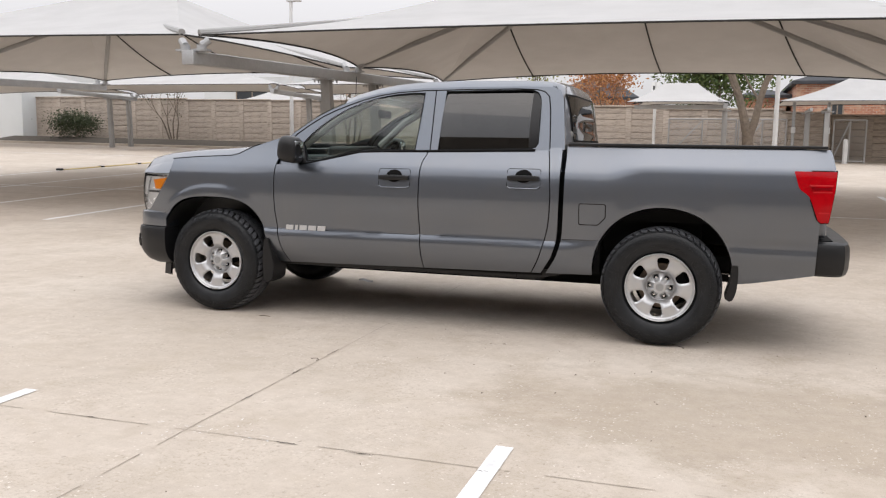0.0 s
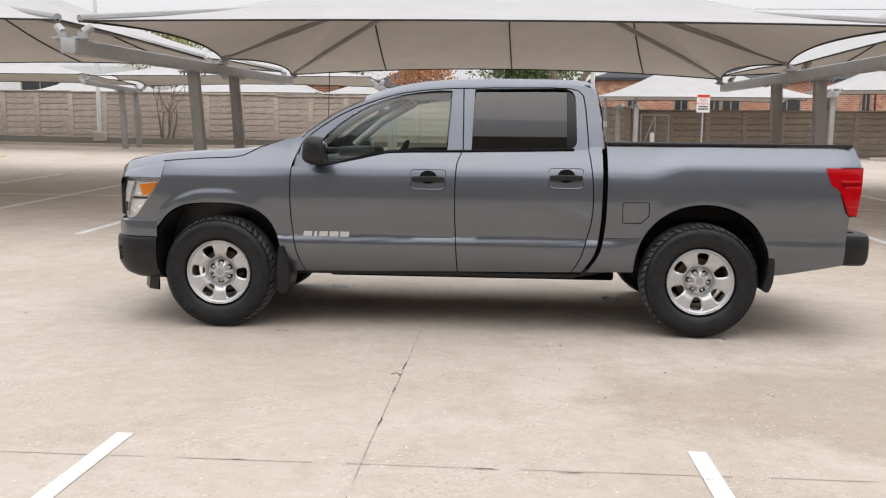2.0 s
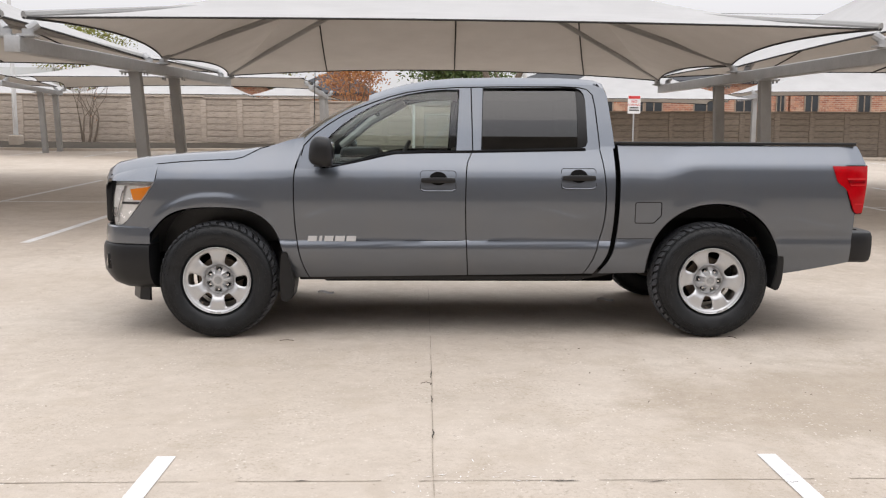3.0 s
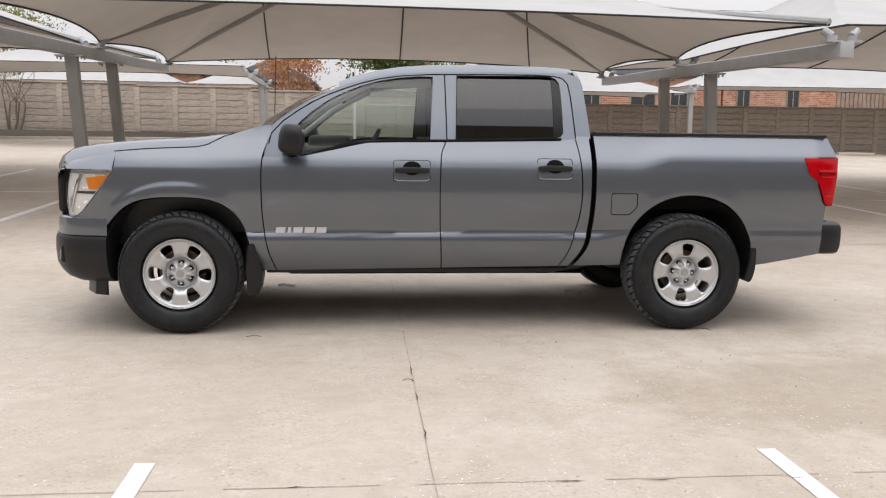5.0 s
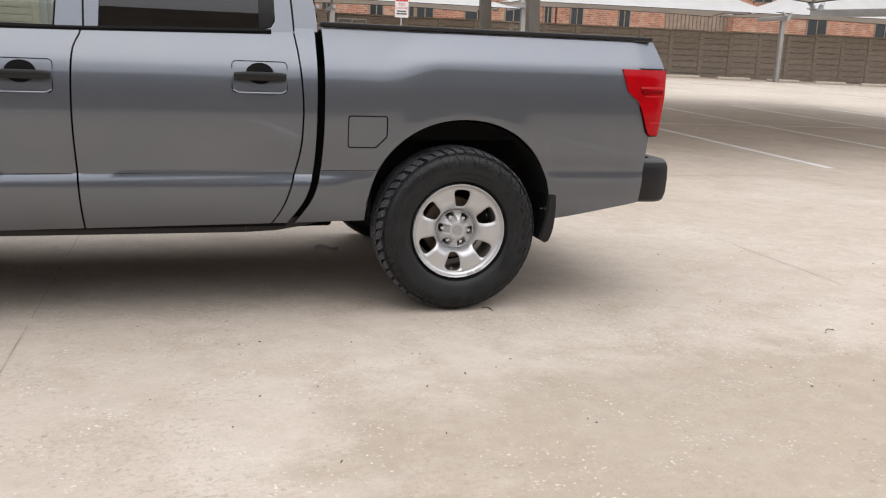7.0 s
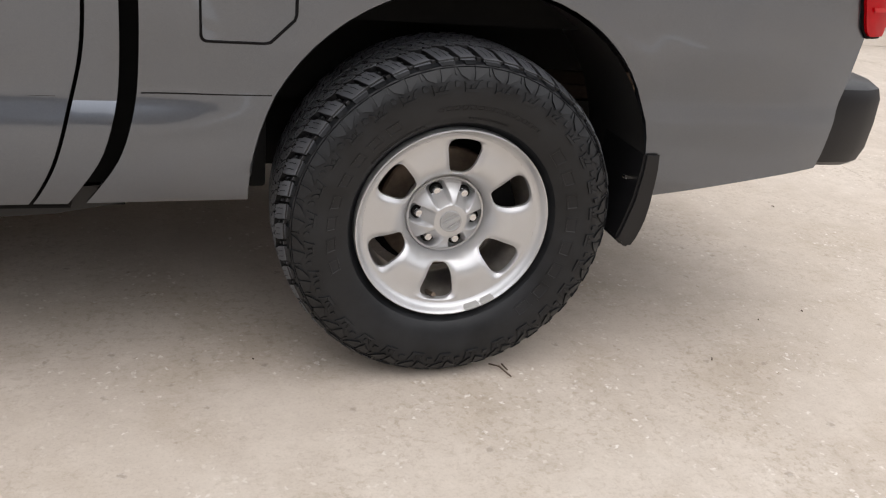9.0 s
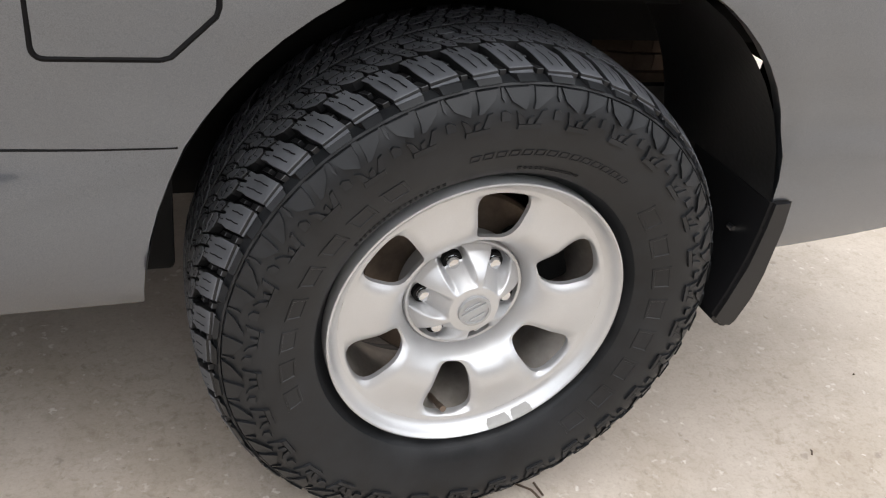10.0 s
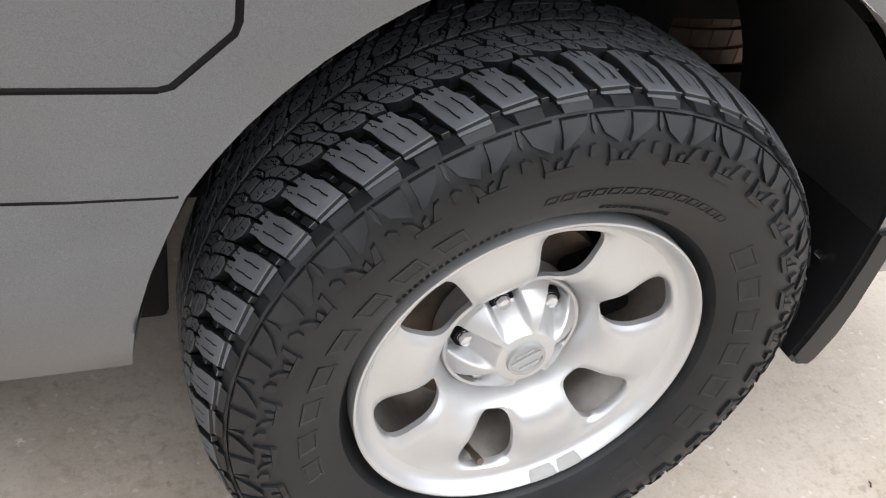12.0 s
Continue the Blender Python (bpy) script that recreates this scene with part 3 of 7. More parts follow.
# ---- fabric shade canopies ----
def canopy(x0, x1, y0, y1, zn, zf, zr, inset, label, seams, group, bow=(0.06, 0.18), z_mid=None, struts=True, slope_x=0.0, skew=0.0):
    """A tensioned hip roof of fabric on four corners and two middle feet, with its ridge along x."""
    ym = (y0 + y1) / 2
    zm = z_mid if z_mid is not None else (zn + zf) / 2
    r0, r1 = x0 + inset, x1 - inset
    root = thing("shade_canopy", ((x0 + x1) / 2, ym, zn), label, "canopy", group)
    tilt = lambda x: slope_x * (x - x0)

    def edge(a, b, t, lift, pull):
        p = Vector(a).lerp(Vector(b), t)
        k = 4 * t * (1 - t)
        return p + Vector((pull[0] * k, pull[1] * k, lift * k))

    A, B = (x0, y0, zn), (x1, y0, zn + tilt(x1))
    C, D = (x0, y1, zf), (x1 + skew, y1, zf + tilt(x1))
    E, F = (x0 + 0.02, ym, zm), (x1 - 0.02 + skew / 2, ym, zm + tilt(x1))
    R0, R1 = Vector((r0, ym, zr)), Vector((r1, ym, zr + tilt(x1)))
    NV = 10
    sag = 0.10 * (zr - zn)

    def web(p, q):
        return [p.lerp(q, v / NV) - Vector((0, 0, sag * 4 * (v / NV) * (1 - v / NV))) for v in range(NV + 1)]

    bm = bmesh.new()
    near, far = [], []
    for k in range(25):
        t = k / 24
        near.append(web(edge(A, B, t, bow[0], (0, 0.12)), R0.lerp(R1, t)))
        far.append(web(edge(C, D, t, bow[1], (0, -0.35)), R0.lerp(R1, t)))
    sheet(bm, near)
    sheet(bm, far)
    for a, e, c, r, s in ((A, E, C, R0, 1), (B, F, D, R1, -1)):
        rows = [web(edge(a, e, k / 12, 0.10, (0.30 * s, 0)), r) for k in range(13)] + [web(edge(e, c, k / 12, 0.10, (0.30 * s, 0)), r) for k in range(1, 13)]
        sheet(bm, rows)
    bmesh.ops.remove_doubles(bm, verts=bm.verts, dist=0.003)
    part("fabric", bm, M["fabric"], root, angle=25)
    # hem cord round the edge
    cord = [edge(A, B, k / 24, bow[0], (0, 0.12)) for k in range(25)]
    for pts in (cord, [edge(C, D, k / 24, bow[1], (0, -0.35)) for k in range(25)]):
        part("hem", tube(bmesh.new(), [p - Vector((0, 0, 0.012)) for p in pts], 0.014, 5), M["cord"], root)
    for a, e, c, s in ((A, E, C, 1), (B, F, D, -1)):
        for u, v in ((a, e), (e, c)):
            part("hem", tube(bmesh.new(), [edge(u, v, k / 12, 0.10, (0.30 * s, 0)) - Vector((0, 0, 0.012)) for k in range(13)], 0.016, 5), M["cord"], root)
    # stitched seams under the far slope
    for x in seams:
        t = (x - x0) / (x1 - x0)
        p, q = edge(C, D, t, bow[1], (0, -0.35)), R0.lerp(R1, max(0, min(1, (x - r0) / (r1 - r0))))
        part("seam", tube(bmesh.new(), [w - Vector((0, 0, 0.02)) for w in web(p, q)], 0.018, 5), M["cord"], root)
    if struts:
        if struts is not True:
            struts = [({"A": A, "B": B, "C": C, "D": D, "E": E, "F": F}[k], 0.7 if k in "AC" else -0.7 if k in "BD" else 0.0) for k in struts]
        for foot, dx in struts if struts is not True else ((A, 0.7), (E, 0.0), (C, 0.7), (B, -0.7), (F, 0.0), (D, -0.7)):
            left = foot[0] < (x0 + x1) / 2
            r = R0 if left else R1
            top = Vector((r.x + dx, ym + (foot[1] - ym) * 0.02, r.z - 0.56))
            part("strut", tube(bmesh.new(), [Vector(foot) + Vector((0, 0, 0.02)), top], 0.055, 8), M["post"], root, "grey steel strut")
        part("ridge_bar", tube(bmesh.new(), [R0 - Vector((0, 0, 0.56)), R1 - Vector((0, 0, 0.56))], 0.06, 8), M["post"], root, "grey steel ridge bar")
    return root


def frame_beam(x, y0, y1, z0, z1, posts, label, size=0.095, lean=0.0, feet=(), skew=0.0):
    """A sloping box beam on posts, with the brackets that hold the fabric's feet."""
    root = thing("canopy_frame", (x, posts[0], ground_z(x, posts[0])), label, "steel frame", "canopy frames")
    bm = bmesh.new()
    s, d = size, size * 1.05
    zz = lambda y: z0 + (z1 - z0) * (y - y0) / (y1 - y0)
    corners = [(-s, -d), (s, -d), (s, d), (-s, d)]
    off = lambda y: skew * (y - posts[0])
    rows = [[bm.verts.new((x + a + off(y), y, zz(y) + b)) for a, b in corners] for y in (y0, y1)]
    for k in range(4):
        bm.faces.new((rows[0][k], rows[0][(k + 1) % 4], rows[1][(k + 1) % 4], rows[1][k]))
    bm.faces.new(rows[0][::-1])
    bm.faces.new(rows[1])
    bmesh.ops.bevel(bm, geom=list(bm.edges), offset=0.012, segments=1, affect="EDGES")
    bmesh.ops.recalc_face_normals(bm, faces=bm.faces)
    part("beam", bm, M["galv"], root, "pale grey galvanised box beam")
    part("end_cap", boxed(x + off(y0) - s * 1.05, x + off(y0) + s * 1.05, y0 - 0.015, y0 + 0.02, z0 - d * 1.05, z0 + d * 1.05, 0.01), M["galv"], root)
    for y in posts:
        b = ground_z(x, y)
        bm = bmesh.new()
        box(bm, x - 0.10, x + 0.10, y - 0.09, y + 0.09, b - 0.1, zz(y) - d, 0.015)
        for v in bm.verts:
            v.co.x += lean * (v.co.z - zz(y))
        post = part("post", bm, M["post"], root, "grey painted square post")
        bm = bmesh.new()
        box(bm, x - 0.24, x + 0.24, y - 0.13, y + 0.13, zz(y) - d - 0.025, zz(y) - d - 0.001)
        for sx in (-0.2, 0.2):
            for sy in (-0.09, 0.09):
                tube(bm, [(x + sx, y + sy, zz(y) - d - 0.07), (x + sx, y + sy, zz(y) - d)], 0.018, 6)
        part("top_plate", bm, M["galv"], post)
    for y, side, h in feet:
        for sx in side:
            cx = x + off(y) + 0.14 * sx
            bm = bmesh.new()
            tube(bm, [(cx, y, zz(y) + d - 0.02), (cx, y, zz(y) + d + h * 0.55)], 0.075, 12)
            box(bm, cx - 0.11, cx + 0.11, y - 0.10, y + 0.10, zz(y) + d - 0.001, zz(y) + d + 0.03)
            tube(bm, [(cx, y, zz(y) + d + h * 0.5), (cx + 0.10 * sx, y + 0.06, zz(y) + d + h)], 0.06, 10)
            part("bracket", bm, M["galv"], root, "galvanised foot bracket of the fabric")
    return root


FR = "galvanised cantilever box beam on grey square posts"
CN = "pale grey tensioned fabric shade canopy over parking bays"
for x, dz, lean in ((-18.7, 0.06, -0.04), (-7.27, 0.0, -0.07), (4.22, -0.05, -0.04), (15.75, -0.08, 0.0)):
    frame_beam(x, 5.2, 17.6, 2.60 + dz, 2.93 + dz - (0.06 if x > 4 else 0.0), (9.95, 12.45), FR, lean=lean, skew=0.024 if 4 < x < 5 else 0.0, feet=((5.35, (-1, 1), 0.17), (11.27, (-1, 1), 0.18), (17.45, (-1, 1), 0.20)))
canopy(-7.2, 3.95, 5.40, 17.45, 2.96, 3.10, 4.62, 3.0, CN, (-4.65, -1.4, 1.95), "parking canopies", z_mid=2.99, slope_x=-0.005, skew=0.34)
canopy(-18.55, -7.5, 5.40, 17.45, 3.02, 3.22, 4.68, 4.2, CN, (-15.9, -12.9, -10.0), "parking canopies", z_mid=3.03, slope_x=-0.004)
canopy(4.22, 15.6, 5.40, 17.45, 2.91, 3.12, 4.57, 3.0, CN, (6.9, 9.9, 12.9), "parking canopies", z_mid=2.92, slope_x=-0.004, struts="D")

CB = "pale fabric shade canopy in front of the fence"
for x, zt in ((-27.6, 3.42), (-17.1, 3.38), (-6.05, 3.28)):
    frame_beam(x, 25.7, 31.0, zt - 0.02, zt - 0.1, (29.0, 30.4), FR, size=0.08, lean=-0.04, feet=((25.85, (-1, 1), 0.15), (30.9, (-1, 1), 0.15)))
canopy(-16.95, -6.25, 25.8, 31.0, 3.62, 3.52, 4.40, 3.0, CB, (), "fence side canopies", bow=(0.02, 0.1), z_mid=3.6, struts=False)
canopy(-27.45, -17.25, 25.8, 31.0, 3.66, 3.56, 4.42, 3.0, CB, (), "fence side canopies", bow=(0.02, 0.1), z_mid=3.62, struts=False)
canopy(-36.6, -27.75, 25.8, 31.0, 3.70, 3.60, 4.45, 3.0, CB, (), "fence side canopies", bow=(0.02, 0.1), z_mid=3.66, struts=False)
for x, zt, py in ((4.35, 2.92, (32.4,)), (3.70, 2.90, (33.4,)), (12.6, 3.40, (32.3,)), (25.7, 3.52, (32.3,)), (38.4, 3.6, (32.3,))):
    frame_beam(x, 31.9, 34.2, zt, zt - 0.04, py, FR, size=0.085 if x > 6 else 0.06, feet=((32.0, (-1, 1), 0.16),) if x > 6 else ())
canopy(2.5, 12.4, 32.0, 38.0, 3.26, 3.3, 4.45, 3.1, CB, (), "fence side canopies", bow=(0.02, 0.08), z_mid=3.28, struts=False)
canopy(12.9, 25.5, 32.0, 38.0, 3.60, 3.66, 5.3, 3.4, CB, (), "fence side canopies", bow=(0.02, 0.08), z_mid=3.68, struts=False, slope_x=0.005)
canopy(25.9, 38.2, 32.0, 38.0, 3.70, 3.75, 5.4, 3.4, CB, (), "fence side canopies", bow=(0.02, 0.08), z_mid=3.8, struts=False, slope_x=0.004)
frame_beam(0.4, 27.0, 31.0, 2.85, 2.9, (30.6,), FR, size=0.08, feet=((27.1, (-1,), 0.12),))
tagged(part("eaves_beam", boxed(-3.0, 0.3, 29.0, 29.14, 2.80, 2.96, 0.01), M["galv"]), "pale steel beam under the small canopy", "steel frame", kind="structure")
canopy(-3.1, 0.55, 26.9, 31.0, 2.98, 3.02, 3.78, 1.2, CB, (), "fence side canopies", bow=(0.02, 0.06), z_mid=3.0, struts=False)
for x0, x1, z in ((-27.0, -20.0, 3.75), (-19.5, -11.0, 3.9), (-10.8, -6.6, 3.85)):
    canopy(x0, x1, 38.5, 44.0, z - 0.25, z - 0.2, z + 0.85, 2.2, "white fabric canopy beyond the fence", (), "canopies beyond the fence", bow=(0.02, 0.06), struts=False)


# ---- houses and walls beyond ----
def house(name, x0, x1, y0, y1, z0, z1, wall, label, roof_h=0.0, wins=(), over=0.3):
    root = thing(name, ((x0 + x1) / 2, (y0 + y1) / 2, z0), label, "building")
    part("wall", boxed(x0, x1, y0, y1, z0 - 0.5, z1), wall, root)
    if roof_h:
        bm = bmesh.new()
        o = over
        ym = (y0 + y1) / 2
        base = [(x0 - o, y0 - o, z1), (x1 + o, y0 - o, z1), (x1 + o, y1 + o, z1), (x0 - o, y1 + o, z1)]
        r = min((y1 - y0) / 2, (x1 - x0) / 2 - 0.3)
        vs = [bm.verts.new(p) for p in base] + [bm.verts.new((p[0], p[1], p[2] + 0.18)) for p in base]
        a, b = bm.verts.new((x0 + r, ym, z1 + roof_h)), bm.verts.new((x1 - r, ym, z1 + roof_h))
        bm.faces.new(vs[3::-1])
        for k in range(4):
            bm.faces.new((vs[k], vs[(k + 1) % 4], vs[4 + (k + 1) % 4], vs[4 + k]))
        bm.faces.new((vs[4], vs[5], b, a))
        bm.faces.new((vs[6], vs[7], a, b))
        bm.faces.new((vs[5], vs[6], b))
        bm.faces.new((vs[7], vs[4], a))
        part("roof", bm, M["roof"], root, "dark grey shingle roof", angle=5)
    for xa, xb, za, zb in wins:
        bm = bmesh.new()
        for u0, u1, w0, w1 in ((xa, xb, za, za + 0.08), (xa, xb, zb - 0.08, zb), (xa, xa + 0.08, za, zb), (xb - 0.08, xb, za, zb), ((xa + xb) / 2 - 0.03, (xa + xb) / 2 + 0.03, za, zb)):
            box(bm, u0, u1, y0 - 0.06, y0 + 0.02, w0, w1)
        w = part("window", bm, M["wood"], root)
        part("pane", boxed(xa + 0.04, xb - 0.04, y0 - 0.02, y0 - 0.004, za + 0.04, zb - 0.04), M["pane"], w, "dark window pane")
    return root


house("apartment_block", 4.3, 20.9, 48.4, 58, 0.5, 5.0, M["brick"], "low orange brick apartment block with a dark roof", 1.9,
      [(6.15, 6.85, 2.6, 4.1), (9.0, 9.9, 2.6, 4.1), (11.05, 11.8, 2.6, 4.15), (11.85, 13.0, 2.6, 4.15), (14.9, 16.6, 2.6, 4.2), (17.5, 18.7, 2.6, 4.3), (20.1, 20.7, 2.4, 4.45)])
house("apartment_block", 21.0, 28.6, 48.3, 56, 0.5, 6.4, M["brick"], "two-storey orange brick apartment block with a dark roof", 1.7,
      [(21.85, 22.8, 2.4, 4.55), (25.2, 26.1, 2.4, 4.6), (21.9, 24.0, 5.0, 6.1)])
house("apartment_block", 33.2, 56.0, 47.5, 58, 0.5, 8.3, M["brick"], "two-storey orange brick apartment block with a dark roof", 2.4,
      [(38.85, 40.5, 2.6, 4.8), (38.9, 41.3, 5.3, 6.8), (45.4, 47.2, 5.2, 6.6), (44.4, 46.2, 2.4, 4.5), (34.5, 36.0, 5.3, 6.8)])
bm = bmesh.new()
for k in range(16):
    box(bm, 28.6 + k * 0.29, 28.82 + k * 0.29, 48.2, 48.28, 1.6, 4.5 + 0.1 * (k % 3))
tagged(part("board_gate", bm, M["wood"]), "weathered upright timber boards by the brick wall", "board fence", kind="structure")
house("far_house", -11.0, -5.2, 52, 60, 0.8, 4.3, M["brick"], "far brick house with a dark shingle roof", 1.9)
house("far_house", 1.6, 4.0, 52, 60, 0.8, 4.4, M["brick"], "far brick house with a dark shingle roof", 0.75, over=0.4)
house("far_house", 7.0, 14.0, 60, 70, 0.8, 6.2, M["brick"], "far brick house with a dark shingle roof", 1.9, over=0.5)
house("white_building", -62, -36.9, 33.4, 42, 0.8, 5.4, M["stucco"], "plain white rendered building beside the fence")
house("white_building", -34.0, -24.0, 47, 54, 0.8, 5.6, M["stucco"], "plain white rendered building beyond the fence", 0.0, [(-31.5, -29.0, 2.4, 4.9)])
house("far_house", -20.5, -12.0, 50, 58, 0.8, 4.7, M["brick"], "far brick house with a dark shingle roof", 1.6)
# unseen wall: stands for the dark mass mirrored in the windows, cuts low light
tagged(part("wall_behind", boxed(-45, 45, -16.4, -16, -0.2, 7.2), M["wall"]), "unseen dark brown wall added to dim low light and reflections", "wall", kind="structure")


# unseen side walls, added only to block light from near the horizon
tagged(part("wall_side", boxed(-46.4, -46, -16, 12, -0.2, 7.2), M["wall"]), "unseen dark brown wall added to dim low light and reflections", "wall", kind="structure")
tagged(part("wall_side", boxed(60, 60.4, -16, 12, -0.4, 7.2), M["wall"]), "unseen dark brown wall added to dim low light and reflections", "wall", kind="structure")


# ---- trees ----
def limb(bm, p, d, length, r, depth, rnd, tips, up=0.15, split=(2, 3), n=7):
    pts, rs = [Vector(p)], [r]
    d = Vector(d).normalized()
    for k in range(4):
        d = (d + Vector((rnd.uniform(-0.22, 0.22), rnd.uniform(-0.22, 0.22), rnd.uniform(-0.05, up)))).normalized()
        pts.append(pts[-1] + d * length / 4)
        rs.append(r * (1 - 0.12 * (k + 1)))
    tube(bm, pts, rs, n)
    tips.append(pts[-1])
    if depth:
        for _ in range(rnd.randint(*split)):
            nd = (d + Vector((rnd.uniform(-0.8, 0.8), rnd.uniform(-0.8, 0.8), rnd.uniform(-0.1, 0.5)))).normalized()
            limb(bm, pts[-1], nd, length * rnd.uniform(0.6, 0.8), rs[-1] * 0.68, depth - 1, rnd, tips, up, split, max(4, n - 1))


def leaves(bm, tips, count, spread, size, rnd):
    for _ in range(count):
        c = rnd.choice(tips) + Vector((rnd.gauss(0, spread), rnd.gauss(0, spread), rnd.gauss(0, spread * 0.7)))
        a, b = Vector((rnd.uniform(-1, 1), rnd.uniform(-1, 1), rnd.uniform(-1, 1))).normalized(), Vector((rnd.uniform(-1, 1), rnd.uniform(-1, 1), rnd.uniform(-1, 1)))
        b = (b - a * b.dot(a)).normalized()
        s = size * rnd.uniform(0.6, 1.4)
        bm.faces.new([bm.verts.new(c + s * (u * a + v * b)) for u, v in ((-1, 0), (0, -0.45), (1, 0), (0, 0.45))])


def tree(name, x, y, height, r, stems, mat, count, spread, size, label, category="tree", seed=1, depth=3, up=0.2, lean=0.3, turn=0.4):
    z = ground_z(x, y)
    root = thing(name, (x, y, z), label, category)
    rnd, bm, tips = random.Random(seed), bmesh.new(), []
    for k in range(stems):
        a = 2 * math.pi * k / stems + turn
        limb(bm, (x + 0.1 * math.cos(a) * (stems > 1), y + 0.1 * math.sin(a) * (stems > 1), z - 0.1), (lean * math.cos(a), lean * math.sin(a), 1), height * 0.42, r, depth, rnd, tips, up)
    part("trunk", bm, M["bark"], root, "grey bark trunk and limbs")
    if count:
        bm = bmesh.new()
        leaves(bm, tips, count, spread, size, rnd)
        part("crown", bm, M[mat], root)
    return root


def forked_tree(x, y):
    """A short leaning trunk that forks into two bare-limbed stems."""
    z = ground_z(x, y)
    root = thing("tree", (x, y, z), "fork-trunked grey tree with sparse green leaves", "tree")
    rnd, bm, tips = random.Random(4), bmesh.new(), []
    tube(bm, [(x, y, z - 0.1), (x + 0.01, y, z + 0.5), (x - 0.03, y, z + 1.0), (x - 0.02, y, z + 1.35)], [0.30, 0.24, 0.22, 0.25], 12)
    for pts, rs in (([(-0.04, 1.15), (-0.20, 1.8), (-0.38, 2.5), (-0.62, 3.2), (-0.85, 3.9)], [0.20, 0.17, 0.15, 0.13, 0.11]), ([(0.03, 1.15), (0.22, 1.7), (0.34, 2.4), (0.52, 3.1), (0.72, 3.6)], [0.18, 0.15, 0.13, 0.12, 0.10])):
        tube(bm, [(x + a, y + 0.05 * k, z + b) for k, (a, b) in enumerate(pts)], rs, 10)
        for k in (2, 3, 4, 4):
            a, b = pts[k]
            limb(bm, (x + a, y + 0.05 * k, z + b), (rnd.uniform(-0.9, 0.9), rnd.uniform(-0.6, 0.6), 0.9), 1.5, rs[k] * 0.45, 2, rnd, tips, 0.2)
    part("trunk", bm, M["bark"], root, "grey bark trunk and limbs")
    bm = bmesh.new()
    leaves(bm, tips, 900, 0.45, 0.07, rnd)
    part("crown", bm, M["leaf"], root)


forked_tree(1.33, 30.6)
tree("tree", -0.9, 42.0, 5.0, 0.18, 4, "leaf", 9500, 0.75, 0.11, "dense green tree beyond the fence", seed=8)
tree("tree", -5.5, 40.0, 4.25, 0.12, 3, "rust", 3600, 0.34, 0.08, "small tree with orange autumn leaves beyond the fence", seed=11)
tree("tree", -10.2, 45.0, 6.2, 0.18, 2, "lime", 3800, 0.6, 0.09, "yellow-green tree beyond the fence", seed=13)
tree("tree", -22.5, 46.0, 6.2, 0.18, 2, "lime", 3800, 0.6, 0.09, "yellow-green tree beyond the fence", seed=14)
tree("tree", -27.25, 33.6, 3.9, 0.05, 4, "olive", 620, 0.22, 0.06, "thin multi-stemmed crape myrtle with few leaves", seed=21, lean=0.25)
tree("tree", -17.1, 33.7, 3.7, 0.06, 5, "rust", 60, 0.25, 0.05, "bare thin multi-stemmed crape myrtle by the fence", seed=23, lean=0.3)
tree("shrub", -33.1, 32.8, 1.7, 0.03, 8, "olive", 5200, 0.30, 0.055, "low round dark green shrub by the fence", "shrub", seed=31, depth=2, lean=0.8)
# ---- the pickup truck: nose towards -x, near side at y = 0, middle line at y = 0.955 ----
MID = 0.955
truck = thing("pickup_truck", (-1.6, MID, 0), "dark grey metallic crew-cab pickup truck parked on concrete", "pickup truck")

SIDE = [(0.38, -0.10), (0.42, -0.064), (0.46, -0.030), (0.50, -0.003), (0.55, 0.020), (0.60, 0.033), (0.64, 0.038), (0.672, 0.0355), (0.688, 0.0305), (0.700, 0.0220), (0.706, 0.0200), (0.72, 0.0210),
        (0.78, 0.031), (0.86, 0.046), (0.94, 0.054), (1.00, 0.055), (1.06, 0.053), (1.11, 0.049), (1.15, 0.043), (1.18, 0.036), (1.20, 0.029), (1.22, 0.019), (1.25, 0.002), (1.30, -0.028), (1.34, -0.051), (1.40, -0.079), (1.46, -0.10)]
BULGE = [(1.00, 0.0), (1.10, 0.003), (1.18, 0.008), (1.22, 0.019), (1.245, 0.0275), (1.262, 0.0285), (1.30, 0.0225), (1.34, 0.0145), (1.38, 0.006), (1.41, 0.0)]


PLAIN = [(0.38, -0.10), (0.42, -0.064), (0.46, -0.030), (0.50, -0.003), (0.55, 0.016), (0.60, 0.029), (0.66, 0.0365), (0.69, 0.0375), (0.708, 0.0365), (0.722, 0.0325), (0.735, 0.0335), (0.78, 0.041), (0.86, 0.049), (0.94, 0.054)] + [p for p in SIDE if p[0] > 0.95]


def arch_front(x):
    d = abs((x + 3.555) / 0.475)
    return 0.50 + 0.441 * (1 - d**3) ** 0.385 if d < 1 else 0.0


def arch_rear(x):
    d = abs(x / (0.485 if x < 0 else 0.474))
    return 0.50 + 0.476 * (1 - d**2.1) ** 0.476 if d < 1 else 0.0


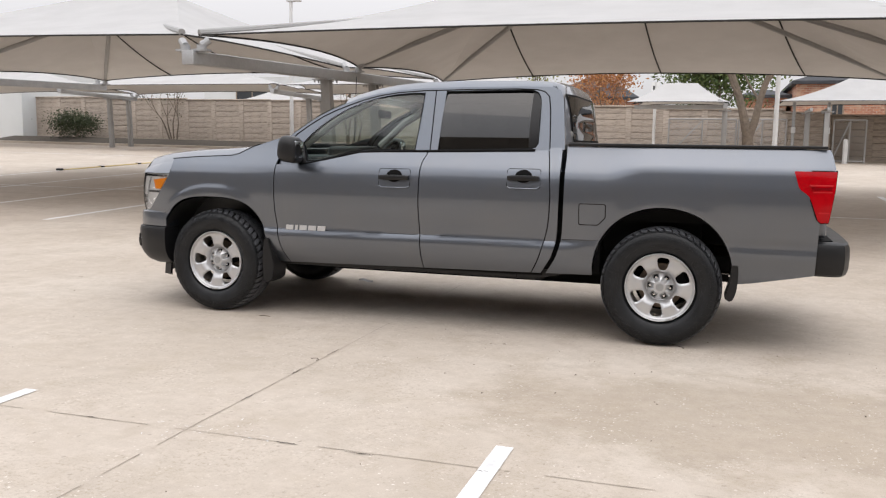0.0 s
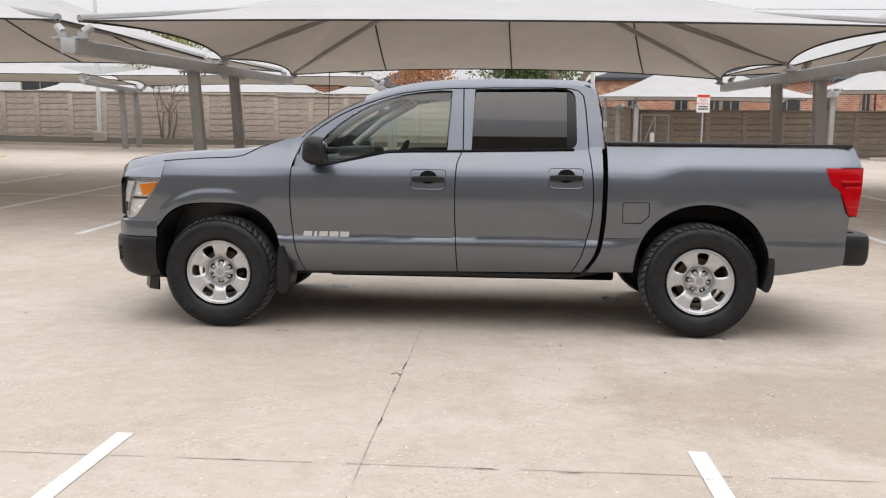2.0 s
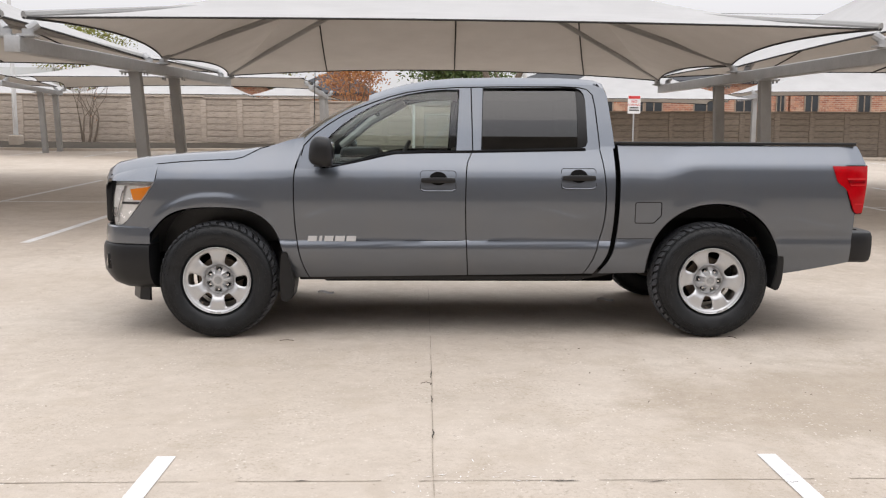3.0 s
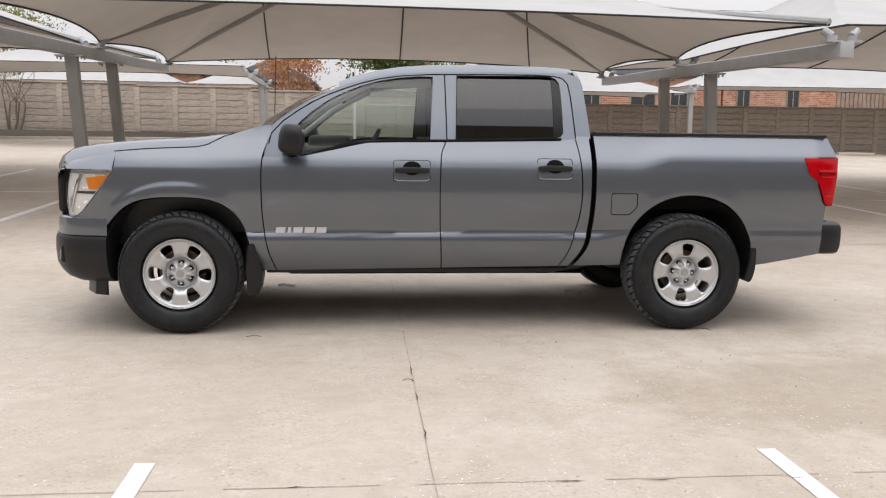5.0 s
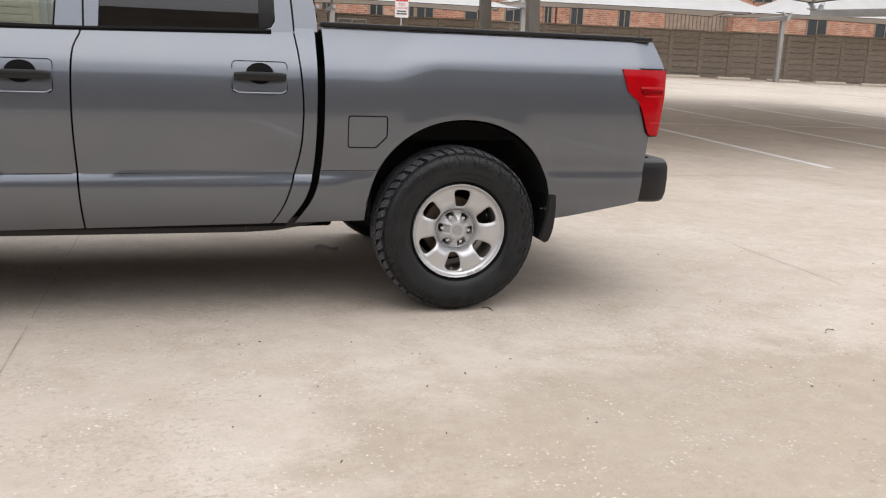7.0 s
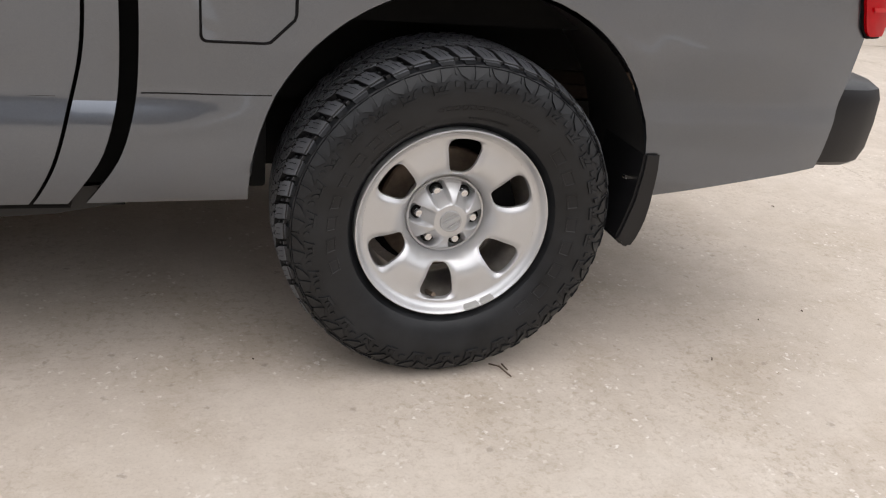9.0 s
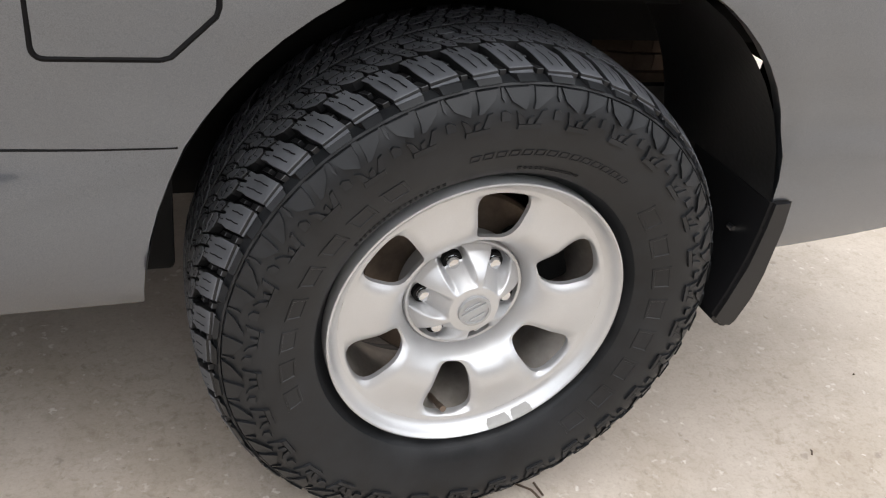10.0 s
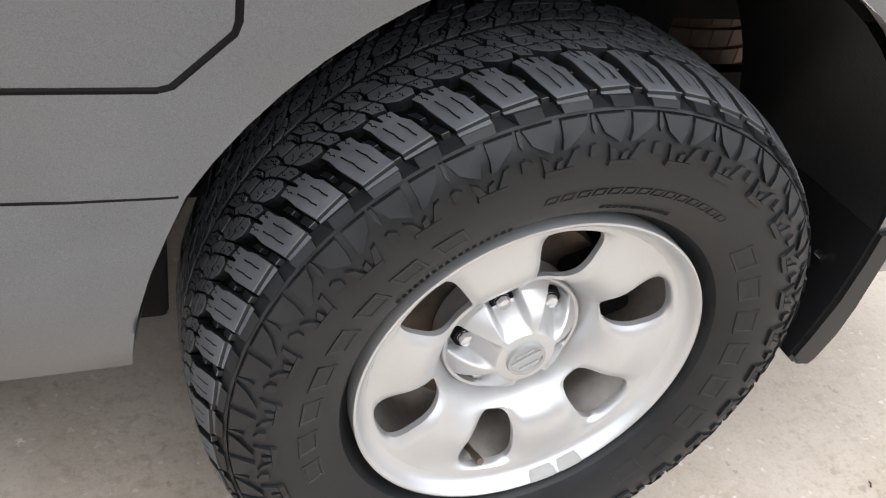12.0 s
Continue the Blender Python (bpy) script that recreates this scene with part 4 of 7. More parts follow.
def side_y(x, z):
    """How the body's flank stands, at x along and z up."""
    o = smooth_interp(SIDE, z)
    if x > -0.68 and z < 1.0:
        k = min(1.0, (x + 0.68) / 0.17)
        o += (smooth_interp(PLAIN, z) - o) * k * k * (3 - 2 * k)
    if x > -0.6 and 1.0 < z < 1.41:
        k = max(0.0, min(1.0, (x + 0.50 - 0.9 * (z - 1.16)) / 0.28))
        o += smooth_interp(BULGE, z) * k * k * (3 - 2 * k)
    for cx, top, w in ((-3.555, 0.941, 0.475), (0.0, 0.976, 0.485)):
        dx, dz = (x - cx) / (w + 0.05), (z - 0.46) / (top - 0.46 + 0.05)
        q = math.sqrt(dx * dx + max(0, dz) ** 2)
        if q < 1.6 and z < 1.2:
            if cx < -1:
                k = max(0.0, min(1.0, (1.115 + 0.05 * abs(dx) - q) / 0.085))
                o += 0.009 * k * k * (3 - 2 * k) * max(0.0, min(1.0, (-3.14 - x) / 0.34)) * max(0, min(1, (z - 0.66) / 0.10))
            o += (0.004 if cx < -1 else 0.003) * math.exp(-(((q - 0.96) / 0.08) ** 2)) * min(1, max(0, (1.2 - z) / 0.12)) * max(0, min(1, (z - 0.62) / 0.12))
    if x < -3.85:
        o -= 0.55 * (-3.85 - x) ** 2
    if x > 0.9:
        o -= 0.9 * (x - 0.9) ** 2
    if x < -3.0 and z > 1.14:
        o -= 0.02 * min(1, (-3.0 - x) / 0.5) * (z - 1.14) / 0.1
    return -o


def far_side(bm):
    """The same panel on the other flank."""
    for v in bm.verts:
        v.co.y = 2 * MID - v.co.y
    bmesh.ops.reverse_faces(bm, faces=bm.faces)
    return bm


def panel_mesh(xl, xr, zb, zt, us, nv, lip=0.018, surf=side_y, base=None):
    """A pressed panel between two edge curves xl(z), xr(z) and a bottom and a top zb(x), zt(x), with turned-in edges."""
    rows = []
    for u in us:
        row = []
        for j in range(nv + 1):
            v = j / nv
            z = 0.9
            x = xl(z) + (xr(z) - xl(z)) * u
            for _ in range(14):
                z = zb(x) + (zt(x) - zb(x)) * v if base is None else max(zb(x), base + (zt(x) - base) * v)
                x = 0.5 * x + 0.5 * (xl(z) + (xr(z) - xl(z)) * u)
            row.append(Vector((x, surf(x, z), z)))
        rows.append(row)
    bm = bmesh.new()
    vs = sheet(bm, rows)
    loop = [r[0] for r in vs] + vs[-1][1:] + [r[-1] for r in vs[-2::-1]] + vs[0][-2:0:-1]
    back = [bm.verts.new(v.co + Vector((0, lip, 0))) for v in loop]
    for k in range(len(loop)):
        j = (k + 1) % len(loop)
        bm.faces.new((loop[k], back[k], back[j], loop[j]))
    if base is not None:
        bmesh.ops.remove_doubles(bm, verts=bm.verts, dist=0.00002)
    bmesh.ops.recalc_face_normals(bm, faces=bm.faces)
    if sum(f.normal.y for f in bm.faces) > 0:
        bmesh.ops.reverse_faces(bm, faces=bm.faces)
    return bm


def bed_mesh():
    a0, a1 = -0.487, 0.476
    cols = [("f", k / 5) for k in range(5)] + [("a", (0.4855 if k < 17 else 0.4745) * math.sin(math.pi / 2 * (k / 17 - 1))) for k in range(35)] + [("b", k / 9) for k in range(1, 10)]
    rows = []
    for kind, q in cols:
        row = []
        for j in range(41):
            v = j / 40
            x = q if kind == "a" else 0.0
            for _ in range(8):
                zb = bed_bottom(x) if kind == "a" else interp([(-0.9, 0.462), (-0.486, 0.47), (0.475, 0.463), (0.55, 0.468), (0.985, 0.555)], x)
                z = max(zb, 0.462 + (1.386 - 0.462) * v)
                if kind == "f":
                    x = smooth_interp(bed_front, z) * (1 - q) + a0 * q
                elif kind == "b":
                    x = a1 * (1 - q) + smooth_interp(bed_back, z) * q
            row.append(Vector((x, side_y(x, z), z)))
        rows.append(row)
    bm = bmesh.new()
    vs = sheet(bm, rows)
    loop = [r[0] for r in vs] + vs[-1][1:] + [r[-1] for r in vs[-2::-1]] + vs[0][-2:0:-1]
    back = [bm.verts.new(v.co + Vector((0, 0.018, 0))) for v in loop]
    for k in range(len(loop)):
        j = (k + 1) % len(loop)
        bm.faces.new((loop[k], back[k], back[j], loop[j]))
    bmesh.ops.remove_doubles(bm, verts=bm.verts, dist=0.00002)
    bmesh.ops.recalc_face_normals(bm, faces=bm.faces)
    if sum(f.normal.y for f in bm.faces) > 0:
        bmesh.ops.reverse_faces(bm, faces=bm.faces)
    return bm


def both(name, make, mat, parent, label="", angle=32):
    """A part on the near flank and its mirror image on the far one."""
    a = part(name, make(), M[mat], parent, label, angle)
    return a, part(name, far_side(make()), M[mat], parent, label, angle)


def spread(n):
    return [k / n for k in range(n + 1)]


def curve_of(pts):
    return lambda z: smooth_interp(pts, z)


G = 0.004
door_front = [(0.43, -2.906), (0.55, -2.948), (0.668, -2.974), (0.78, -2.988), (0.874, -2.993), (1.05, -2.996), (1.2, -2.989), (1.30, -2.962), (1.37, -2.93)]
door_mid = [(0.43, -1.765), (0.6, -1.775), (0.889, -1.787), (1.1, -1.786), (1.254, -1.775), (1.31, -1.75), (1.37, -1.735)]
door_rear = [(0.43, -0.955), (0.49, -0.915), (0.56, -0.878), (0.63, -0.853), (0.7, -0.834), (0.80, -0.808), (0.9, -0.796), (1.05, -0.793), (1.265, -0.812), (1.37, -0.83)]
cab_rear = [(0.40, -0.90), (0.46, -0.862), (0.50, -0.835), (0.58, -0.785), (0.66, -0.757), (0.74, -0.742), (0.9, -0.732), (1.266, -0.728), (1.40, -0.732)]
bed_front = [(z, x + 0.036) for z, x in cab_rear]
bed_back = [(0.50, 0.985), (0.74, 0.992), (0.86, 0.996), (0.912, 1.0), (1.25, 1.078), (1.306, 1.070), (1.36, 1.057), (1.385, 1.046), (1.40, 1.036)]
belt = lambda x: interp([(-2.93, 1.212), (-2.75, 1.214), (-2.53, 1.26), (-2.3, 1.312), (-2.05, 1.328), (-1.7, 1.332), (-0.9, 1.352), (-0.7, 1.36)], x)
sill = lambda x: interp([(-3.0, 0.43), (-0.9, 0.462), (-0.7, 0.462)], x)
off = lambda pts, d: (lambda z: smooth_interp(pts, z) + d)

fender_front = [(0.66, -4.335), (0.76, -4.322), (0.795, -4.26), (0.82, -4.195), (1.02, -4.022), (1.11, -3.965), (1.16, -3.95), (1.3, -3.95)]
fender_top = lambda x: smooth_interp([(-4.3, 1.20), (-3.95, 1.238), (-3.75, 1.256), (-3.54, 1.267), (-3.40, 1.276), (-3.33, 1.30), (-3.26, 1.342), (-3.15, 1.374), (-3.03, 1.412), (-2.94, 1.43)], x)
fender_bottom = lambda x: max(arch_front(x), 0.675 if x < -3.555 else 0.43)
fu = [0, 0.06, 0.12, 0.17, 0.205, 0.23, 0.242, 0.252, 0.262, 0.275, 0.30, 0.33, 0.37, 0.42, 0.48, 0.55, 0.62, 0.68, 0.74, 0.79, 0.83, 0.86, 0.885, 0.902, 0.914, 0.925, 0.94, 0.965, 1.0]
both("front_fender", lambda: panel_mesh(curve_of(fender_front), off(door_front, -G), fender_bottom, fender_top, sorted(fu + [(a + b) / 2 for a, b in zip(fu, fu[1:])]), 84, base=0.43), "paint", truck)
doors = []
doors += both("front_door", lambda: panel_mesh(off(door_front, G), off(door_mid, -G), sill, belt, spread(18), 34), "paint", truck)
doors += both("rear_door", lambda: panel_mesh(off(door_mid, G), off(door_rear, -G), sill, belt, spread(16), 34), "paint", truck)
both("cab_corner", lambda: panel_mesh(off(door_rear, G), curve_of(cab_rear), lambda x: 0.462, lambda x: 1.375, spread(5), 34), "paint", truck)
bed_bottom = lambda x: max(arch_rear(x), interp([(-0.9, 0.462), (-0.486, 0.47), (0.475, 0.463), (0.55, 0.468), (0.985, 0.555)], x))
bed_sides = both("bed_side", bed_mesh, "paint", truck)

# thin near-black bead along the flank's fold, whose shade it puts into colour
def crease(x0, x1, z0, z1, r=0.0017):
    pts = [(x0 + (x1 - x0) * k / 12, side_y(x0 + (x1 - x0) * k / 12, z0 + (z1 - z0) * k / 12) - r * 0.6, z0 + (z1 - z0) * k / 12) for k in range(13)]
    return tube(bmesh.new(), pts, r, 6)


for d, (x0, x1, z0, z1) in zip((doors[0], doors[2]), ((-2.97, -1.80, 0.702, 0.706), (-1.76, -0.86, 0.706, 0.712))):
    part("crease", crease(x0, x1, z0, z1), M["gap"], d)
part("crease", crease(-0.70, -0.441, 0.722, 0.726, 0.0016), M["gap"], bed_sides[0])
part("crease", crease(-3.07, -2.98, 0.700, 0.702), M["gap"], truck)

# dark inner panels behind the outer skin
for s in (0, 1):
    for x0, x1, y0, y1, z0, z1 in ((-3.06, -0.86, 0.06, 0.12, 0.44, 1.20), (-0.86, -0.66, 0.06, 0.12, 0.50, 1.20), (-0.66, -0.50, 0.06, 0.12, 0.47, 1.18), (-0.60, 0.94, 0.10, 0.16, 1.0, 1.30), (0.488, 0.93, 0.06, 0.12, 0.60, 1.18), (-3.12, -3.06, 0.06, 0.12, 0.44, 1.18), (-4.1, -3.12, 0.18, 0.24, 0.97, 1.20)):
        if s:
            y0, y1 = 2 * MID - y1, 2 * MID - y0
        part("inner_panel", boxed(x0, x1, y0, y1, z0, z1), M["dark"], truck, "black inner body panel")
part("underbody", boxed(-3.9, 0.30, 0.30, 2 * MID - 0.30, 0.50, 0.66), M["dark"], truck, "black underbody")
# filler boxes added to stop light leaking through the wheel arch
part("crossmember", boxed(-0.60, 0.25, 0.26, 2 * MID - 0.26, 0.64, 0.88), M["dark"], truck, "black filler box added under the bed to stop light leaks")
part("crossmember", boxed(0.25, 0.95, 0.46, 0.50, 0.685, 0.88), M["dark"], truck, "black filler box added under the bed to stop light leaks")
# black panels added so that no bright ground shows round the spare
part("axle_shield", boxed(0.02, 0.34, 0.66, 0.70, 0.34, 0.64), M["dark"], truck, "black panel added to close a bright gap by the axle")
part("hanger_plate", boxed(0.24, 0.70, 0.42, 0.44, 0.49, 0.605), M["dark"], truck, "black panel added to close a bright gap below the spare")
both("arch_flap", lambda: boxed(-0.50, -0.44, 0.085, 0.34, 0.475, 0.70, 0.008), "dark", truck, "black wheel arch flap")
part("cab_floor_pan", boxed(-2.9, -0.75, 0.10, 2 * MID - 0.10, 0.43, 0.52), M["dark"], truck, "black floor pan")
# unseen box and lowered driveline, added to cut stray light under the truck
part("skid_plate", boxed(-2.9, -0.5, 0.95, 2 * MID - 0.40, 0.255, 0.34, 0.02), M["dark"], truck, "unseen black box added under the truck to block stray light")
part("driveline", boxed(-2.95, -0.95, 0.62, 2 * MID - 0.55, 0.33, 0.498), M["dark"], truck, "black driveline box, set low to cut light under the truck")
both("sill_trim", lambda: boxed(-2.98, -1.05, 0.075, 0.16, 0.408, 0.45, 0.01), "plastic", truck, "black lower sill trim")
both("sill_end", lambda: slab(bmesh.new(), [(-1.06, 0.408), (-0.90, 0.416), (-0.78, 0.436), (-0.68, 0.458), (-0.60, 0.468), (-0.60, 0.50), (-1.06, 0.46)], lambda u, v, d: (u, 0.085 + d, v), 0.07), "plastic", truck, "black upswept end of the sill trim")


# wheel housings
def housing(cx, arch, w, closed):
    bm = bmesh.new()
    rows = []
    for k in range(33):
        a = math.pi * k / 32
        x = cx - w * math.cos(a) * 0.995
        z = max(0.47, arch(min(max(x, cx - w * 0.999), cx + w * 0.999)) - 0.01)
        rows.append([(x, y, z) for y in ((-0.028, 0.06, 0.25, 0.34) if closed else (-0.028, 0.03, 0.10, 0.16 if x < 0.22 else 0.30))])
    sheet(bm, rows)
    if closed:
        bm.faces.new([bm.verts.new(r[-1]) for r in rows])
    bmesh.ops.recalc_face_normals(bm, faces=bm.faces)
    return bm


for cx, arch, w, shut in ((-3.555, arch_front, 0.475, True), (0.0, arch_rear, 0.485, False)):
    both("wheel_housing", lambda: housing(cx, arch, w, shut), "liner", truck, "dusty black wheel housing liner")


# mud flaps
def flap_rear():
    prof = [(0.462, 0.603), (0.505, 0.603), (0.510, 0.55), (0.507, 0.46), (0.500, 0.41), (0.482, 0.360), (0.470, 0.347), (0.446, 0.353), (0.424, 0.373), (0.436, 0.41), (0.454, 0.48), (0.461, 0.55)]
    bm = slab(bmesh.new(), prof, lambda u, v, d: (u, -0.036 + d, v), 0.23)
    bmesh.ops.bevel(bm, geom=list(bm.edges), offset=0.007, segments=2, affect="EDGES")
    return bm


both("mud_flap", flap_rear, "plastic", truck, "black moulded mud flap")


def flap_front():
    prof = [(-3.088, 0.62), (-3.05, 0.625), (-3.022, 0.52), (-2.995, 0.40), (-3.012, 0.30), (-3.055, 0.265), (-3.095, 0.28), (-3.105, 0.45)]
    bm = slab(bmesh.new(), prof, lambda u, v, d: (u, -0.055 + d, v), 0.22)
    bmesh.ops.bevel(bm, geom=list(bm.edges), offset=0.006, segments=2, affect="EDGES")
    return bm


both("mud_flap", flap_front, "plastic", truck, "black moulded mud flap")
for y, z in ((0.0, 0.685), (0.03, 0.52)):
    part("liner_clip", tube(bmesh.new(), [(0.452, y, z), (0.452, y - 0.012, z)], 0.0055, 8), M["chrome"], truck, "small bright liner clip")

# ---- cab above the belt line ----
CABIN = lambda x, z: 0.058 + (z - 1.34) * 0.355
FRAME_OUT = [(-2.975, 1.375), (-2.90, 1.452), (-2.80, 1.525), (-2.70, 1.59), (-2.60, 1.642), (-2.48, 1.694), (-2.36, 1.735), (-2.22, 1.770), (-2.05, 1.797), (-1.85, 1.812), (-1.5, 1.820),
             (-1.1, 1.822), (-0.93, 1.820), (-0.84, 1.813), (-0.782, 1.790), (-0.756, 1.735), (-0.740, 1.60), (-0.724, 1.45), (-0.716, 1.362)]
FRAME_LOW = [(-0.9, 1.345), (-1.7, 1.330), (-2.05, 1.326), (-2.3, 1.310), (-2.53, 1.258), (-2.75, 1.214), (-2.982, 1.212), (-2.972, 1.29)]
WIN_FRONT = [(-2.745, 1.24), (-2.63, 1.247), (-2.52, 1.278), (-2.40, 1.313), (-2.28, 1.331), (-2.1, 1.337), (-1.853, 1.340), (-1.828, 1.776), (-1.93, 1.774), (-2.06, 1.762), (-2.2, 1.738), (-2.33, 1.700), (-2.45, 1.652), (-2.56, 1.592), (-2.66, 1.52), (-2.74, 1.448), (-2.80, 1.38)]
WIN_REAR = [(-1.672, 1.342), (-0.965, 1.362), (-0.93, 1.372), (-0.912, 1.40), (-0.918, 1.70), (-0.928, 1.745), (-0.948, 1.775), (-0.985, 1.790), (-1.05, 1.794), (-1.655, 1.786)]


def frame_side():
    """The painted window frames of one flank, a flat sheet with two openings, thickened inwards."""
    bm = bmesh.new()
    edges = []
    for poly in (FRAME_OUT + FRAME_LOW, WIN_FRONT, WIN_REAR):
        vs = [bm.verts.new((x, CABIN(x, z), z)) for x, z in poly]
        edges += [bm.edges.new((vs[k], vs[(k + 1) % len(vs)])) for k in range(len(vs))]
    bmesh.ops.triangle_fill(bm, use_beauty=True, use_dissolve=False, edges=edges)
    bmesh.ops.recalc_face_normals(bm, faces=bm.faces)
    if sum(f.normal.y for f in bm.faces) > 0:
        bmesh.ops.reverse_faces(bm, faces=bm.faces)
    rim = [e for e in bm.edges if len(e.link_faces) == 1]
    ext = bmesh.ops.extrude_edge_only(bm, edges=rim)
    for v in ext["geom"]:
        if isinstance(v, bmesh.types.BMVert):
            v.co.y += 0.045
    bmesh.ops.recalc_face_normals(bm, faces=bm.faces)
    return bm


both("window_frame", frame_side, "paint", truck, angle=20)


def glass_y(z, bow=0.038):
    return CABIN(0, z) + 0.019 - bow * (1 - ((2 * z - 1.34 - 1.79) / 0.45) ** 2)


def pane(poly):
    """A bowed pane: cut in level rows between the polygon's two sides."""
    zs = [p[1] for p in poly]
    z0, z1 = min(zs) + 0.0005, max(zs) - 0.0005
    b = bmesh.new()
    for d, flip in ((0.0, False), (0.004, True)):
        rows = []
        for j in range(25):
            z = z0 + (z1 - z0) * j / 24
            cut = sorted(p[0] + (q[0] - p[0]) * (z - p[1]) / (q[1] - p[1]) for p, q in zip(poly, poly[1:] + poly[:1]) if (p[1] - z) * (q[1] - z) < 0)
            xa, xb = cut[0], cut[-1]
            y = glass_y(z) + d
            rows.append([(xa + (xb - xa) * k / 10, y, z) for k in range(11)])
        have = len(b.faces)
        sheet(b, rows, flip)
        if flip:
            b.faces.ensure_lookup_table()
            for f in b.faces[have:]:
                f.material_index = 1
    return b


for maker, mat, label in ((lambda: pane(WIN_FRONT), "glass", "clear greenish side window"), (lambda: pane(WIN_REAR), "tint", "dark tinted privacy window")):
    for w in both("side_window", maker, mat, truck, label):
        w.visible_shadow = False
        w.data.materials.append(M["clear"])


def bead(poly, r, lift=-0.002, closed=True):
    pts = [(x, CABIN(x, z) + lift, z) for x, z in poly]
    if closed:
        pts.append(pts[0])
    return tube(bmesh.new(), pts, r, 6)


for poly in (WIN_FRONT, WIN_REAR):
    both("window_seal", lambda: bead(poly, 0.007, 0.006), "gap", truck, "black rubber window seal")
both("belt_strip", lambda: bead([(-2.80, 1.2235), (-2.75, 1.224), (-2.63, 1.237), (-2.52, 1.266), (-2.40, 1.302), (-2.28, 1.319), (-2.1, 1.327), (-1.75, 1.333), (-0.93, 1.354)], 0.011, -0.006, False), "gap", truck, "black belt strip under the windows")
both("door_seam", lambda: bead([(-2.95, 1.30), (-2.935, 1.37), (-2.86, 1.452), (-2.76, 1.525), (-2.66, 1.588), (-2.56, 1.637), (-2.44, 1.684), (-2.33, 1.722), (-2.2, 1.756), (-2.05, 1.779), (-1.85, 1.793), (-1.5, 1.801), (-1.1, 1.804), (-0.96, 1.798), (-0.90, 1.784), (-0.862, 1.745), (-0.846, 1.65), (-0.830, 1.45), (-0.824, 1.36)], 0.0045, 0.0, False), "gap", truck, "dark door seam")
both("door_seam", lambda: bead([(-1.735, 1.335), (-1.737, 1.5), (-1.742, 1.795)], 0.0045, 0.0, False), "gap", truck, "dark door seam")
# blacked-out fixed quarter strip in the rear door
def quarter_trim():
    b = bmesh.new()
    rows = []
    for k in range(17):
        z = 1.366 + (1.786 - 1.366) * k / 16
        xr = interp([(1.366, -0.950), (1.38, -0.926), (1.40, -0.916), (1.70, -0.922), (1.745, -0.932), (1.773, -0.952), (1.786, -0.985)], z)
        rows.append([(-0.984, glass_y(z) + 0.001, z), (-0.982, glass_y(z) - 0.005, z), (xr, glass_y(z) - 0.005, z), (xr + 0.002, glass_y(z) + 0.001, z)])
    sheet(b, rows)
    bmesh.ops.recalc_face_normals(b, faces=b.faces)
    if sum(f.normal.y for f in b.faces) > 0:
        bmesh.ops.reverse_faces(b, faces=b.faces)
    return b


both("quarter_trim", quarter_trim, "plastic", truck, "black quarter trim")


# roof, rounded into the side frames
def roof_mesh():
    bm, rows = bmesh.new(), []
    for x, z in FRAME_OUT[5:16]:
        y0 = CABIN(x, z)
        crown = 0.048 + 0.012 * math.sin(math.pi * max(0, min(1, (x + 2.48) / 1.7)))
        w = MID - y0
        row = []
        for k in range(25):
            s = -1 + k / 12
            e = 1 - abs(s) ** 2.0
            side = 1 - abs(s)
            lift = crown * (1 - (1 - min(1, side / 0.10)) ** 2) * 0.78 + crown * 0.5 * e
            row.append((x, MID + s * w, z + lift))
        rows.append(row)
    sheet(bm, rows)
    bmesh.ops.recalc_face_normals(bm, faces=bm.faces)
    if sum(f.normal.z for f in bm.faces) < 0:
        bmesh.ops.reverse_faces(bm, faces=bm.faces)
    ext = bmesh.ops.extrude_face_region(bm, geom=list(bm.faces))
    for g in ext["geom"]:
        if isinstance(g, bmesh.types.BMVert):
            g.co.z -= 0.03
    bmesh.ops.recalc_face_normals(bm, faces=bm.faces)
    return bm


part("roof", roof_mesh(), M["paint"], truck, angle=50)
# windscreen between the A pillars
bm, rows = bmesh.new(), []
for x, z in FRAME_OUT[0:6]:
    y0 = CABIN(x, z) + 0.03
    rows.append([(x - 0.16 * (1 - (2 * k / 12 - 1) ** 2) * (0.5 + 0.5 * (1.70 - z) / 0.32), y0 + (2 * MID - 2 * y0) * k / 12, z + 0.018) for k in range(13)])
sheet(bm, rows)
ws = part("windscreen", bm, M["glass"], truck, "clear windscreen")
ws.visible_shadow = False
BACK = [(1.365, -0.695), (1.42, -0.702), (1.50, -0.716), (1.60, -0.722), (1.68, -0.733), (1.75, -0.745), (1.80, -0.765), (1.835, -0.80)]


def back_sheet(y0, y1, z0, z1, push, thick):
    """A piece of the cab's rear wall, bowed in plan."""
    b = bmesh.new()
    for d, flip in ((0.0, False), (thick, True)):
        rows = []
        for j in range(9):
            z = z0 + (z1 - z0) * j / 8
            e = CABIN(0, z)
            row = []
            for k in range(17):
                y = max(y0, e + 0.004) + (min(y1, 2 * MID - e - 0.004) - max(y0, e + 0.004)) * k / 16
                s_ = abs(y - MID) / (MID - e)
                row.append((interp(BACK, z) + 0.03 - 0.06 * s_**5 + push - d, y, z))
            rows.append(row)
        sheet(b, rows, flip)
    return b


part("cab_back", back_sheet(0, 9, 1.365, 1.835, 0.0, 0.02), M["paint"], truck, angle=60)
part("cab_wall", boxed(-0.80, -0.735, 0.10, 2 * MID - 0.10, 0.56, 1.40, 0.01), M["paint"], truck)
part("rear_window", back_sheet(0.30, 1.61, 1.43, 1.755, 0.005, 0.004), M["tint"], truck, "dark tinted rear window")
